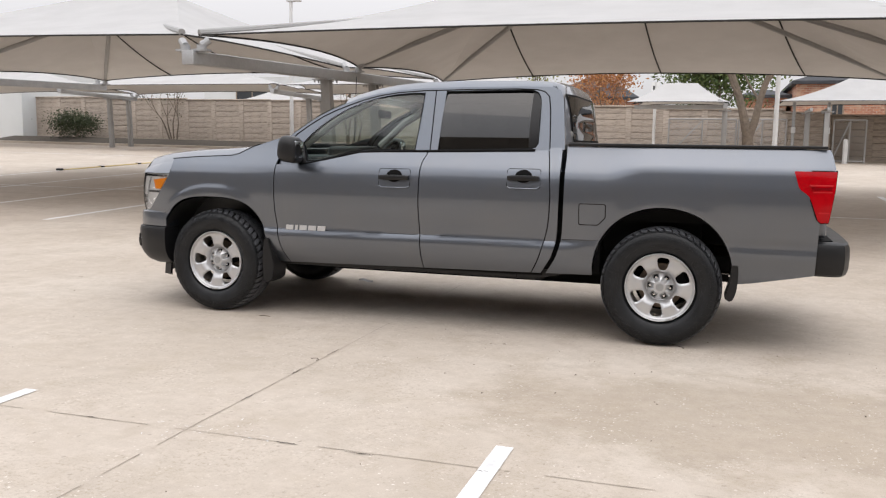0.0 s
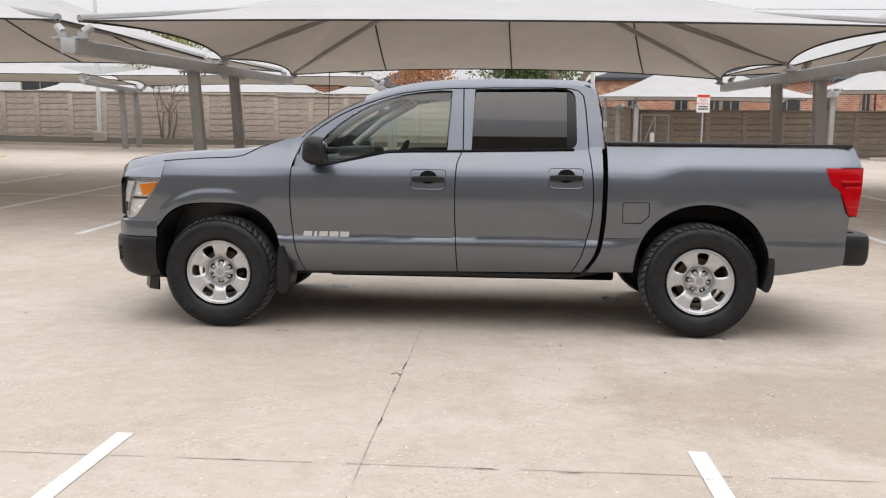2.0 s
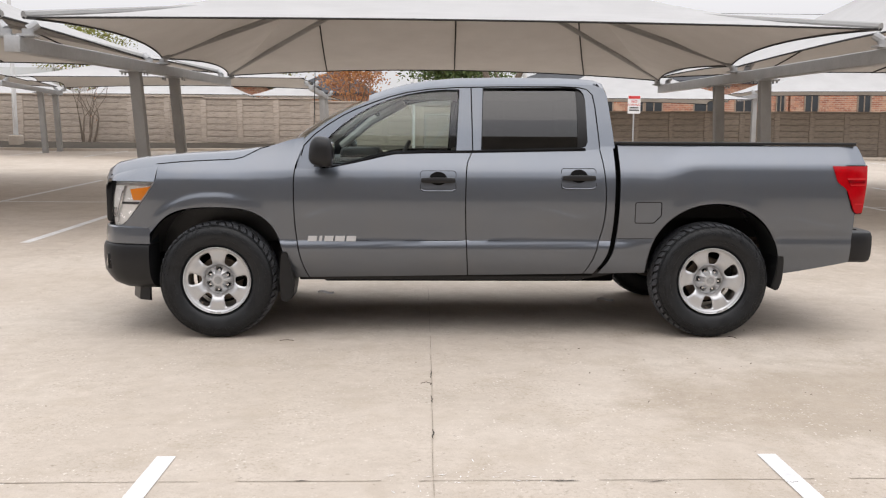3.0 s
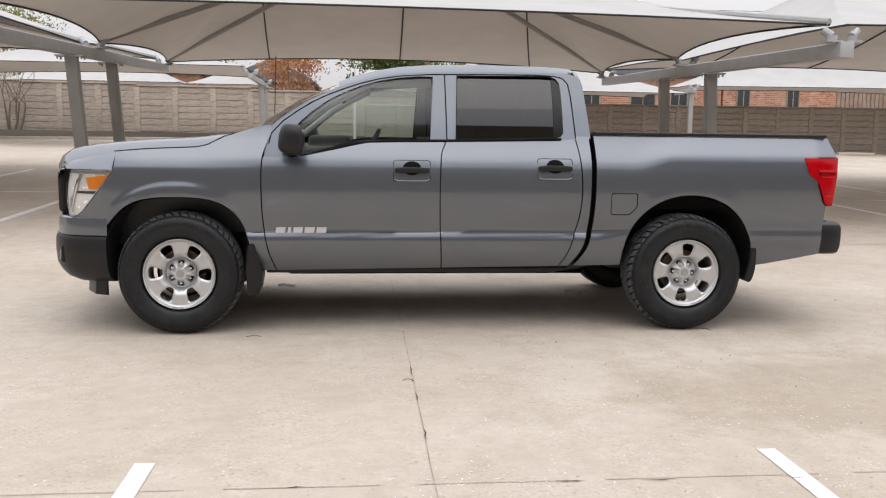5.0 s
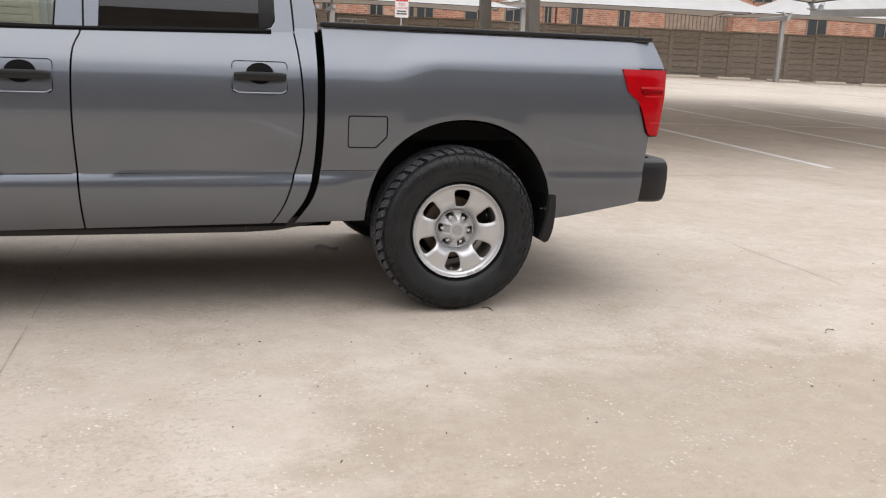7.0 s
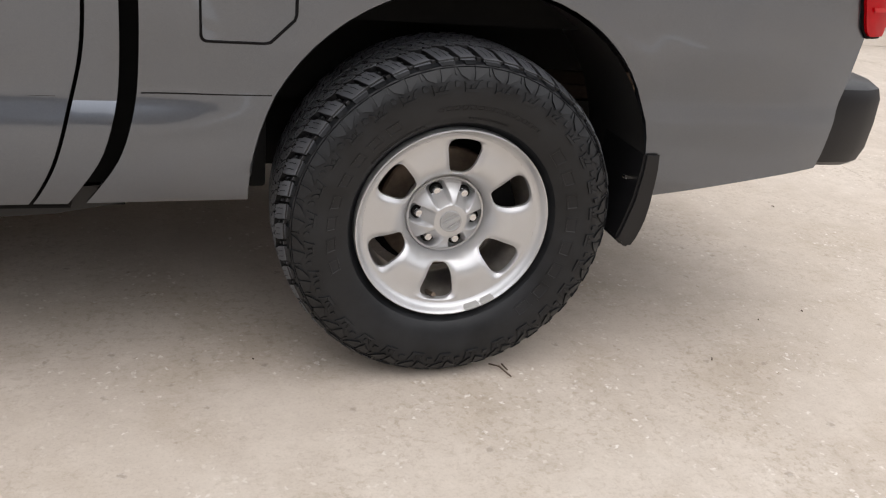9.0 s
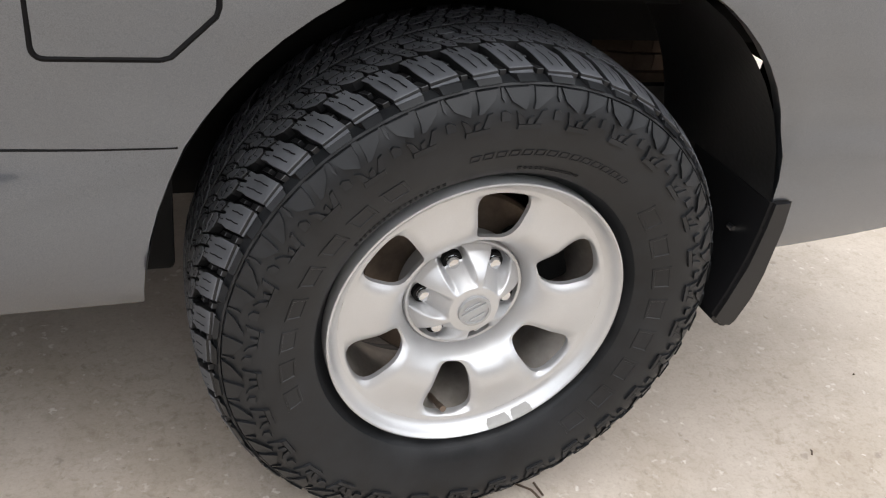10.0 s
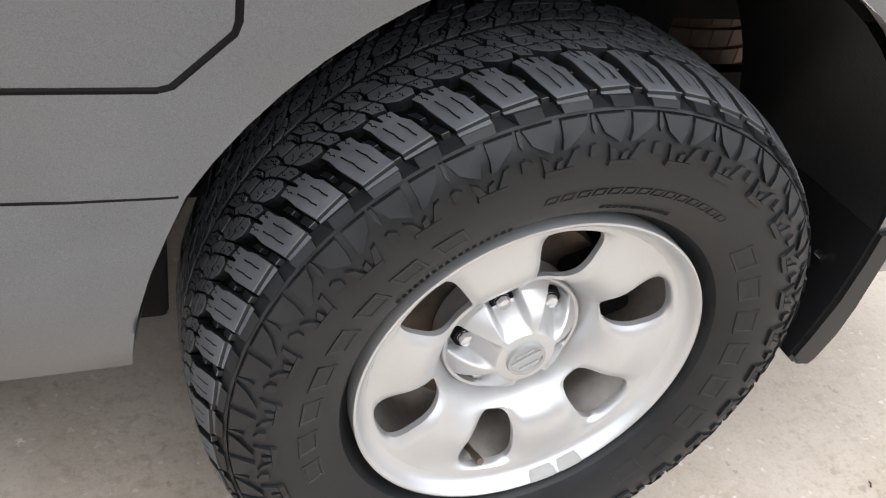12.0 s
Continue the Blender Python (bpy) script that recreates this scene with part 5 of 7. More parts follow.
part("window_rubber", back_sheet(0.275, 1.635, 1.415, 1.77, 0.002, 0.004), M["gap"], truck, "black rubber round the rear window")
part("brake_light", boxed(-0.79, -0.762, MID - 0.16, MID + 0.16, 1.785, 1.82, 0.006), M["red"], truck, "red high brake light")

# hood and cowl
HOOD_ROWS = []
bm, rows = bmesh.new(), []
for x, z, y0 in ((-4.42, 1.04, 0.34), (-4.40, 1.10, 0.26), (-4.36, 1.15, 0.20), (-4.28, 1.195, 0.145), (-4.12, 1.232, 0.105), (-3.95, 1.251, 0.085), (-3.75, 1.268, 0.08), (-3.54, 1.279, 0.08), (-3.40, 1.290, 0.085), (-3.31, 1.303, 0.105), (-3.25, 1.309, 0.14), (-3.22, 1.306, 0.18)):
    w = MID - y0
    rows.append([(x - 0.10 * (1 - (k / 10 - 1) ** 2) * (1 if x < -4.2 else 0.4), MID + (k / 10 - 1) * w, z + 0.052 * (1 - (1 - min(1, (1 - abs(k / 10 - 1)) / 0.28)) ** 2) - 0.03 * (1 - min(1, (1 - abs(k / 10 - 1)) / 0.05))) for k in range(21)])
sheet(bm, rows)
bmesh.ops.recalc_face_normals(bm, faces=bm.faces)
if sum(f.normal.z for f in bm.faces) < 0:
    bmesh.ops.reverse_faces(bm, faces=bm.faces)
HOOD_ROWS = [r[0] for r in rows]
part("hood", bm, M["paint"], truck, angle=45)


def skirt():
    """The hood's turned-down side, from its top edge to the headlight and the fender."""
    b = bmesh.new()
    edge = sorted(HOOD_ROWS[2:])
    low, top = [], []
    for k in range(67):
        x = -4.34 + 1.12 * k / 66
        y, z = interp([(e[0], e[1]) for e in edge], x), interp([(e[0], e[2]) for e in edge], x)
        zl = 1.117 if x < -3.955 else fender_top(x) + 0.004
        zl = min(zl, z - 0.002)
        xx = max(x, -4.29)
        low.append((xx, side_y(xx, zl) + 0.004 + 0.10 * max(0.0, -4.05 - xx) ** 1.5, zl))
        top.append((x, y, z))
    mid = [tuple((p + q) / 2 - (0.006 if i == 1 else 0) + (0.008 if i == 2 else 0) for i, (p, q) in enumerate(zip(u, w))) for u, w in zip(low, top)]
    sheet(b, [low, mid, top])
    bmesh.ops.recalc_face_normals(b, faces=b.faces)
    if sum(f.normal.y for f in b.faces) > 0:
        bmesh.ops.reverse_faces(b, faces=b.faces)
    return b


both("hood_side", skirt, "paint", truck, angle=60)
both("hood_seam", lambda: tube(bmesh.new(), [(x, side_y(x, fender_top(x)) - 0.0005, fender_top(x) + 0.002) for x in (-3.96 + 0.06 * k for k in range(14))], 0.003, 5), "gap", truck, "dark hood seam")
bm = bmesh.new()
box(bm, -3.30, -2.90, 0.115, 2 * MID - 0.115, 1.29, 1.335, 0.01)
for y in (0.65, 1.05):
    tube(bm, [(-3.17, y, 1.345), (-3.14, y + 0.2, 1.36), (-3.11, y + 0.55, 1.37)], 0.010, 6)
part("cowl", bm, M["plastic"], truck, "black cowl with wipers")

# nose: fascia, grille, headlights, bumper
FRONT_PLAN = [(-4.015, -0.035), (-4.10, -0.022), (-4.20, 0.0), (-4.28, 0.03), (-4.35, 0.10), (-4.41, 0.22), (-4.46, 0.40), (-4.50, 0.65), (-4.515, MID)]


def sweep_plan(plan, prof, mirror=True):
    """Carries a (push, z) profile along a plan line and its mirror image."""
    plan = [Vector(p) for p in plan]
    if mirror:
        plan = plan + [Vector((p.x, 2 * MID - p.y)) for p in plan[-2::-1]]
    bm, rows = bmesh.new(), []
    for i, p in enumerate(plan):
        d = (plan[min(i + 1, len(plan) - 1)] - plan[max(i - 1, 0)]).normalized()
        nrm = Vector((-d.y, d.x))
        if nrm.x * (p.x - (0.5 if p.x > 0 else -3.8)) + nrm.y * (p.y - MID) < 0:
            nrm = -nrm
        rows.append([(p.x + nrm.x * a, p.y + nrm.y * a, z) for a, z in prof])
    vs = sheet(bm, rows)
    for r in (vs[0], vs[-1]):
        bm.faces.new(r)
    bmesh.ops.recalc_face_normals(bm, faces=bm.faces)
    return bm


part("front_bumper", sweep_plan(FRONT_PLAN, [(-0.16, 0.672), (-0.01, 0.672), (0.004, 0.665), (0.012, 0.64), (0.014, 0.56), (0.006, 0.47), (-0.02, 0.42), (-0.05, 0.385), (-0.12, 0.35), (-0.16, 0.345)]), M["plastic"], truck, "black textured front bumper")
part("bumper_top", sweep_plan(FRONT_PLAN, [(-0.16, 0.80), (-0.03, 0.80), (-0.014, 0.79), (-0.010, 0.75), (-0.008, 0.70), (-0.010, 0.677), (-0.16, 0.677)]), M["paint"], truck)
part("air_dam", sweep_plan([(-4.05, 0.10), (-4.13, 0.14), (-4.22, 0.30), (-4.30, 0.60), (-4.33, MID)], [(0.0, 0.36), (0.012, 0.36), (0.02, 0.255), (0.0, 0.25)]), M["plastic"], truck, "black air dam")
both("fog_light", lambda: tube(bmesh.new(), [(-4.30, 0.10, 0.545), (-4.352, 0.075, 0.545)], 0.042, 16), "lens", truck, "round fog light")
both("fog_bezel", lambda: boxed(-4.345, -4.30, 0.05, 0.13, 0.485, 0.605, 0.015), "plastic", truck, "black fog light bezel")
part("front_panel", boxed(-4.34, -4.10, 0.20, 2 * MID - 0.20, 0.78, 1.16), M["dark"], truck, "black radiator panel")
bm = bmesh.new()
box(bm, -4.43, -4.36, 0.30, 2 * MID - 0.36, 0.80, 1.10, 0.03)
grille = part("grille", bm, M["plastic"], truck, "black front grille")
bm = bmesh.new()
for z in (0.86, 0.95, 1.04):
    box(bm, -4.452, -4.43, 0.42, 2 * MID - 0.42, z - 0.018, z + 0.018, 0.008)
part("grille_bar", bm, M["chrome"], grille, "bright grille bars")


def inset(poly, k):
    cx, cz = sum(p[0] for p in poly) / len(poly), sum(p[1] for p in poly) / len(poly)
    return [(cx + (x - cx) * k, cz + (z - cz) * k) for x, z in poly]


def flank_piece(poly, lift, thick, extra=0.0):
    return slab(bmesh.new(), poly, lambda u, v, d: (u, side_y(u, v) + lift + extra * max(0.0, -3.95 - u) + d, v), thick)


HEAD_L = [(0.78, -4.29), (0.90, -4.305), (1.02, -4.295), (1.12, -4.27)]
head_surf = lambda lift: (lambda x, z: side_y(x, z) + lift + 0.10 * max(0.0, -4.05 - x) ** 1.5)


def head_mesh(lift, lip, u0=0.0, u1=1.0, z0=0.79, z1=1.113):
    le = lambda z: interp(HEAD_L, z)
    ri = lambda z: min(-3.968, interp(fender_front, z) - 0.006)
    return panel_mesh(lambda z: le(z) + (ri(z) - le(z)) * u0, lambda z: le(z) + (ri(z) - le(z)) * u1, lambda x: z0, lambda x: z1, spread(12), 14, lip, head_surf(lift))


for o in both("headlight", lambda: head_mesh(0.004, 0.01), "lens", truck, "clear headlight lens"):
    o.visible_shadow = False
both("headlight_bowl", lambda: head_mesh(0.018, 0.05), "lamp_bowl", truck, "silvered headlight reflector")
both("turn_signal", lambda: panel_mesh(lambda z: interp([(0.985, -4.125), (1.07, -4.15)], z), lambda z: interp([(0.985, -4.065), (1.08, -3.995)], z), lambda x: 0.985, lambda x: interp([(-4.15, 1.06), (-3.99, 1.082)], x), spread(6), 6, 0.012, head_surf(0.008)), "amber", truck, "amber side marker")
both("lamp_divider", lambda: head_mesh(0.012, 0.012, 0.27, 0.295, 0.86, 1.05), "dash", truck)
both("lamp_divider", lambda: head_mesh(0.012, 0.012, -0.02, 0.05, 0.79, 1.113), "gap", truck)
both("lamp_trim", lambda: head_mesh(0.009, 0.012, 0.06, 0.97, 1.088, 1.106), "chrome", truck, "bright headlight trim")
both("lamp_trim", lambda: head_mesh(0.009, 0.012, 0.30, 0.36, 0.82, 1.085), "chrome", truck, "bright headlight trim")
both("lamp_divider", lambda: head_mesh(0.010, 0.012, 0.38, 0.97, 0.955, 0.972), "dash", truck)
both("projector", lambda: head_mesh(0.011, 0.012, 0.08, 0.22, 0.86, 0.93), "chrome", truck, "headlight projector")

# ---- bed: floor, inner walls, rails, tailgate, rear bumper, tail lights ----
part("bed_floor", boxed(-0.62, 0.96, 0.13, 2 * MID - 0.13, 0.86, 0.90), M["dark"], truck, "black bed floor liner")
part("bed_bulkhead", boxed(-0.64, -0.60, 0.10, 2 * MID - 0.10, 0.62, 1.37), M["dark"], truck, "black bed bulkhead liner")
both("bed_liner", lambda: boxed(-0.60, 0.96, 0.125, 0.15, 0.90, 1.37), "dark", truck, "black bed side liner")
both("bed_rail", lambda: boxed(-0.692, 1.030, 0.058, 0.17, 1.389, 1.410, 0.006), "plastic", truck, "black bed rail cap")
bm = bmesh.new()
box(bm, 0.985, 1.055, 0.105, 2 * MID - 0.10, 0.80, 1.375, 0.02, 3)
tailgate = part("tailgate", bm, M["paint"], truck)
part("tailgate_handle", boxed(1.05, 1.073, MID - 0.13, MID + 0.13, 1.21, 1.29, 0.012), M["plastic"], tailgate, "black tailgate handle")


TAIL_L = [(0.90, 1.008), (0.912, 0.998), (0.925, 0.982), (0.95, 0.971), (1.045, 0.937), (1.08, 0.922), (1.10, 0.900), (1.118, 0.872), (1.14, 0.854), (1.20, 0.837), (1.25, 0.822)]
TAIL_R = [(0.90, 1.043), (0.93, 1.050), (1.12, 1.077), (1.25, 1.086)]


def lens_mesh(grow, lift, lip):
    return panel_mesh(lambda z: interp(TAIL_L, z) - grow, lambda z: interp(TAIL_R, z) + grow * 0.6, lambda x: 0.912 - grow, lambda x: 1.245 + grow, spread(10), 30, lip, lambda x, z: side_y(x, z) + lift - 0.010 * math.exp(-(((x - 1.0) / 0.07) ** 2)))


tail = both("tail_light", lambda: lens_mesh(0.0, -0.006, 0.10), "red", truck, "red tail light lens")
both("tail_light_rim", lambda: lens_mesh(0.007, 0.004, 0.08), "gap", truck, "dark tail light surround")
for z0, z1, x0, x1, m in ((1.150, 1.160, 0.925, 1.060, "redlight"), (1.108, 1.116, 0.945, 1.058, "redlight"), (1.125, 1.142, 0.935, 1.055, "redark"), (0.972, 0.982, 0.985, 1.048, "redlight")):
    both("lens_bar", lambda: flank_piece([(x0, z0), (x1, z0), (x1 + 0.004, z1), (x0 - 0.006, z1)], -0.0205, 0.02), m, truck, "moulded bar in the red lens")
REAR_PLAN = [(0.955, 0.012), (1.04, 0.006), (1.11, 0.006), (1.165, 0.03), (1.20, 0.10), (1.215, 0.25), (1.225, 0.55), (1.23, MID)]
part("rear_bumper", sweep_plan(REAR_PLAN, [(-0.14, 0.775), (-0.02, 0.772), (-0.004, 0.762), (0.006, 0.735), (0.008, 0.67), (0.004, 0.60), (-0.008, 0.562), (-0.025, 0.548), (-0.14, 0.548)]), M["plastic"], truck, "black step bumper")
bm = bmesh.new()
box(bm, 1.0, 1.10, 0.12, 2 * MID - 0.12, 0.56, 0.78)
part("bumper_beam", bm, M["dark"], truck)

# ---- door handles, mirrors, fuel flap, letters ----
def handle(x0, x1, zc):
    bm = bmesh.new()
    n = 14
    rows = []
    for k in range(n + 1):
        t = k / n
        x = x0 + 0.004 + (x1 - x0 - 0.008) * t
        w = 0.019 * (1 - 0.25 * abs(2 * t - 1) ** 4)
        y = side_y(x, zc) - 0.030 - 0.006 * math.sin(math.pi * t)
        rows.append([(x, y + 0.022, zc + w), (x, y + 0.004, zc + w), (x, y, zc + w * 0.6), (x, y, zc - w * 0.6), (x, y + 0.004, zc - w), (x, y + 0.022, zc - w)])
    vs = sheet(bm, rows)
    bm.faces.new(vs[0][::-1])
    bm.faces.new(vs[-1])
    bmesh.ops.recalc_face_normals(bm, faces=bm.faces)
    return bm


def cup(xm, zc, w, h, lift):
    return slab(bmesh.new(), [(xm + w * math.cos(a), zc + h * math.sin(a)) for a in (2 * math.pi * k / 28 for k in range(28))], lambda u, v, d: (u, side_y(u, v) - lift + d, v), 0.004)


def rounded(x0, x1, z0, z1, r, chamf=0.0):
    pts = []
    for cx, cz, a0 in ((x1 - r, z0 + r, -90), (x1 - r, z1 - r, 0), (x0 + r, z1 - r, 90), (x0 + r, z0 + r, 180)):
        if chamf and a0 == -90:
            pts += [(x1 - chamf - 0.01, z0), (x1 - chamf, z0 + 0.003), (x1 - 0.003, z0 + chamf), (x1, z0 + chamf + 0.01)]
            continue
        pts += [(cx + r * math.cos(radians(a0 + k * 18)), cz + r * math.sin(radians(a0 + k * 18))) for k in range(6)]
    return pts


def outline(pts, r, lift):
    pts = [(x, side_y(x, z) - lift, z) for x, z in pts]
    return tube(bmesh.new(), pts + pts[:1], r, 5)


for k, (x0, x1, zc) in enumerate(((-2.108, -1.856, 1.135), (-1.112, -0.866, 1.155))):
    for s, d in enumerate((doors[2 * k], doors[2 * k + 1])):
        flip = far_side if s else (lambda b: b)
        part("handle_recess", flip(outline(rounded(x0, x1, zc - 0.075, zc + 0.065, 0.02), 0.002, 0.0005)), M["gap"], d, "dark recess line")
        part("handle_cup", flip(cup((x0 + x1) / 2, zc + 0.012, 0.062, 0.047, 0.007)), M["dark"], d, "black grip cup")
        h = part("door_handle", flip(handle(x0 + 0.003, x1 - 0.003, zc)), M["plastic"], d, "black pull handle")
        part("handle_lip", flip(tube(bmesh.new(), [(x0 + 0.004 + (x1 - x0 - 0.008) * t / 10, side_y(x0, zc - 0.075) - 0.003 - (0.012 * math.exp(-((t - 5) / 2.2) ** 2)), zc - 0.0745 + (0.012 if t in (0, 10) else 0)) for t in range(11)], 0.004, 5)), M["paint"], d)
FUEL = rounded(-0.582, -0.396, 0.836, 0.984, 0.012, 0.05)
fuel = part("fuel_door", flank_piece(inset(FUEL, 0.965), -0.0008, 0.006), M["paint"], bed_sides[0])
part("fuel_door_gap", outline(FUEL, 0.0035, -0.0005), M["gap"], bed_sides[0], "dark gap round the fuel door")
# raised bright badge: five plain slim blocks of unequal width in place of its letters
for x0, wide in ((-2.905, 0.062), (-2.825, 0.020), (-2.788, 0.062), (-2.712, 0.066), (-2.632, 0.066)):
    lean = 0.006
    part("badge_block", flank_piece([(x0, 0.700), (x0 + wide, 0.700), (x0 + wide + lean, 0.738), (x0 + lean, 0.738)], -0.006, 0.006), M["badge"], doors[0], "bright badge block")


def mirror_shell():
    bm = bmesh.new()
    bmesh.ops.create_uvsphere(bm, u_segments=24, v_segments=16, radius=1)
    for v in bm.verts:
        c = v.co
        p = 3.4
        k = (abs(c.x) ** p + abs(c.y) ** p + abs(c.z) ** p) ** (-1 / p)
        c = c * k
        x = -2.760 + 0.098 * c.x * (1 - 0.16 * c.z)
        if c.x > 0:
            x = -2.760 + 0.068 * c.x
        v.co = Vector((x + 0.03 * (c.y + 1) * -0.2, -0.185 + 0.105 * c.y, 1.332 + 0.102 * c.z - 0.012 * c.x))
    return bm


both("mirror", mirror_shell, "plastic", truck, "black door mirror")
both("mirror_glass", lambda: boxed(-2.712, -2.699, -0.250, -0.118, 1.27, 1.395, 0.004), "chrome", truck, "mirror glass")
both("mirror_arm", lambda: tube(bmesh.new(), [(-2.79, -0.13, 1.262), (-2.80, -0.02, 1.25), (-2.81, 0.05, 1.255)], [0.035, 0.03, 0.035], 10), "plastic", truck, "black mirror arm")
both("mirror_sail", lambda: slab(bmesh.new(), [(-2.86, 1.224), (-2.745, 1.228), (-2.79, 1.38), (-2.84, 1.33)], lambda u, v, d: (u, CABIN(u, v) - 0.004 + d, v), 0.012), "plastic", truck, "black mirror sail trim")
part("antenna", tube(bmesh.new(), [(-3.06, 2 * MID - 0.22, 1.40), (-3.04, 2 * MID - 0.22, 2.02)], 0.004, 5), M["plastic"], truck, "thin black whip antenna")

# ---- cabin ----
def seat(x, y, w, h):
    bm = bmesh.new()
    box(bm, x - 0.28, x + 0.26, y - w / 2, y + w / 2, 0.80, 0.98, 0.05, 3)
    b = bmesh.new()
    box(b, -0.07, 0.07, -w / 2, w / 2, 0, h, 0.05, 3)
    b.transform(pose(x + 0.25, y, 0.92, 0, 14, 0))
    tmp = bpy.data.meshes.new("tmp")
    b.to_mesh(tmp)
    b.free()
    bm.from_mesh(tmp)
    bpy.data.meshes.remove(tmp)
    return bm


for y in (0.50, 1.41):
    s = part("front_seat", seat(-1.95, y, 0.52, 0.60), M["seat"], truck, "grey cloth front seat")
    part("headrest", boxed(-1.60, -1.48, y - 0.13, y + 0.13, 1.50, 1.70, 0.05, 3), M["seat"], s)
part("rear_seat", seat(-1.15, MID, 1.45, 0.62), M["seat"], truck, "grey cloth rear bench")
for y in (0.5, 1.41):
    part("rear_headrest", boxed(-0.93, -0.83, y - 0.13, y + 0.13, 1.47, 1.62, 0.04, 3), M["seat"], truck)
bm = bmesh.new()
box(bm, -2.98, -2.42, 0.16, 2 * MID - 0.16, 0.95, 1.285, 0.06, 3)
box(bm, -2.70, -2.40, 0.28, 0.72, 1.20, 1.36, 0.04, 3)
part("dashboard", bm, M["dash"], truck, "charcoal dashboard")
bm = bmesh.new()
c, t = Vector((-2.28, 0.52, 1.235)), []
ax = pose(0, 0, 0, 0, -62, 0).to_3x3()
ring = [c + ax @ Vector((0.185 * math.cos(a), 0.185 * math.sin(a), 0)) for a in (2 * math.pi * k / 32 for k in range(33))]
tube(bm, ring, 0.016, 8)
for a in (0, 2.3, 4.0):
    tube(bm, [c, c + ax @ Vector((0.18 * math.cos(a), 0.18 * math.sin(a), 0))], 0.016, 6)
tube(bm, [c + ax @ Vector((0, 0, -0.02)), c + ax @ Vector((0, 0, 0.03))], 0.06, 14)
tube(bm, [c, c + ax @ Vector((0, 0, -0.25))], 0.03, 8)
part("steering_wheel", bm, M["dash"], truck, "black steering wheel")
part("rear_view_mirror", boxed(-2.47, -2.44, MID - 0.13, MID + 0.13, 1.60, 1.67, 0.015), M["dash"], truck, "black rear-view mirror")
bm = bmesh.new()
box(bm, -2.33, -0.85, 0.28, 2 * MID - 0.28, 1.765, 1.785, 0.005)
part("headliner", bm, M["trim"], truck, "pale headliner")
both("inner_pillar", lambda: tube(bmesh.new(), [(-2.82, 0.13, 1.36), (-2.55, 0.19, 1.58), (-2.25, 0.25, 1.74)], 0.035, 8), "trim", truck, "pale pillar trim")
both("inner_pillar", lambda: boxed(-1.83, -1.69, 0.11, 0.16, 1.2, 1.35, 0.02), "trim", truck, "pale pillar trim")
both("door_card", lambda: boxed(-2.85, -0.9, 0.11, 0.15, 0.7, 1.255, 0.02), "dash", truck, "charcoal door card")
part("cabin_floor", boxed(-2.9, -0.8, 0.12, 2 * MID - 0.12, 0.60, 0.66), M["dash"], truck)

# ---- underside ----
bm = bmesh.new()
for y in (0.52, 2 * MID - 0.52):
    box(bm, -4.1, 0.25, y - 0.05, y + 0.05, 0.40, 0.53)
    box(bm, 0.25, 0.72, y - 0.05, y + 0.05, 0.47, 0.545)
part("chassis_rail", bm, M["dark"], truck, "black chassis rails")
bm = bmesh.new()
tube(bm, [(0, 0.10, 0.415), (0, 2 * MID - 0.10, 0.415)], 0.045, 12)
bmesh.ops.create_uvsphere(bm, u_segments=16, v_segments=10, radius=0.15, matrix=pose(0.0, MID + 0.05, 0.415))
part("rear_axle", bm, M["dark"], truck, "dirty black rear axle")
part("leaf_spring", boxed(-0.6, 0.62, 0.40, 0.46, 0.42, 0.47), M["dark"], truck, "black leaf spring")
part("fuel_tank", boxed(-1.75, -0.85, 0.22, 0.85, 0.375, 0.52, 0.05), M["plastic"], truck, "black fuel tank")
part("exhaust", tube(bmesh.new(), [(-2.8, 1.35, 0.42), (-0.5, 1.35, 0.42), (0.2, 1.5, 0.58), (0.70, 1.62, 0.58)], 0.04, 10), M["steel"], truck, "rusty exhaust pipe")
# spare wheel slung below the bed
bm = bmesh.new()
prof = [(0.20, -0.10), (0.30, -0.115), (0.355, -0.095)]
for k in range(5):
    y = -0.082 + 0.041 * k
    prof += [(0.366, y - 0.016), (0.366, y + 0.016), (0.357, y + 0.018), (0.357, y + 0.023)]
prof += [(0.30, 0.115), (0.20, 0.10)]
lathe(bm, prof, 64, True)
for k in range(48):
    a = 2 * math.pi * k / 48
    for j in range(5):
        y = -0.082 + 0.041 * j
        aa = a + (0.03 if j % 2 else 0)
        box(bm, -0.0025, 0.0025, y - 0.017, y + 0.017, 0.362, 0.3672)
        bmesh.ops.rotate(bm, verts=bm.verts[-8:], cent=(0, 0, 0), matrix=Matrix.Rotation(aa, 3, "Y"))
for v in bm.verts:
    v.co = Vector((v.co.x + 0.62, v.co.z + MID, v.co.y + 0.59))
bmesh.ops.recalc_face_normals(bm, faces=bm.faces)
spare = part("spare_wheel", bm, M["spare"], truck, "worn dusty brown spare tyre under the bed")
# ---- wheels ----
WALL = [(0.2525, -0.0200), (0.2575, -0.0330), (0.266, -0.0400), (0.283, -0.0480), (0.300, -0.0535), (0.318, -0.0565), (0.336, -0.0570), (0.352, -0.0555), (0.366, -0.0510), (0.378, -0.0445), (0.3865, -0.0370)]
AXIS, CROWN, PHASE = 0.105, 0.4195, 0.35


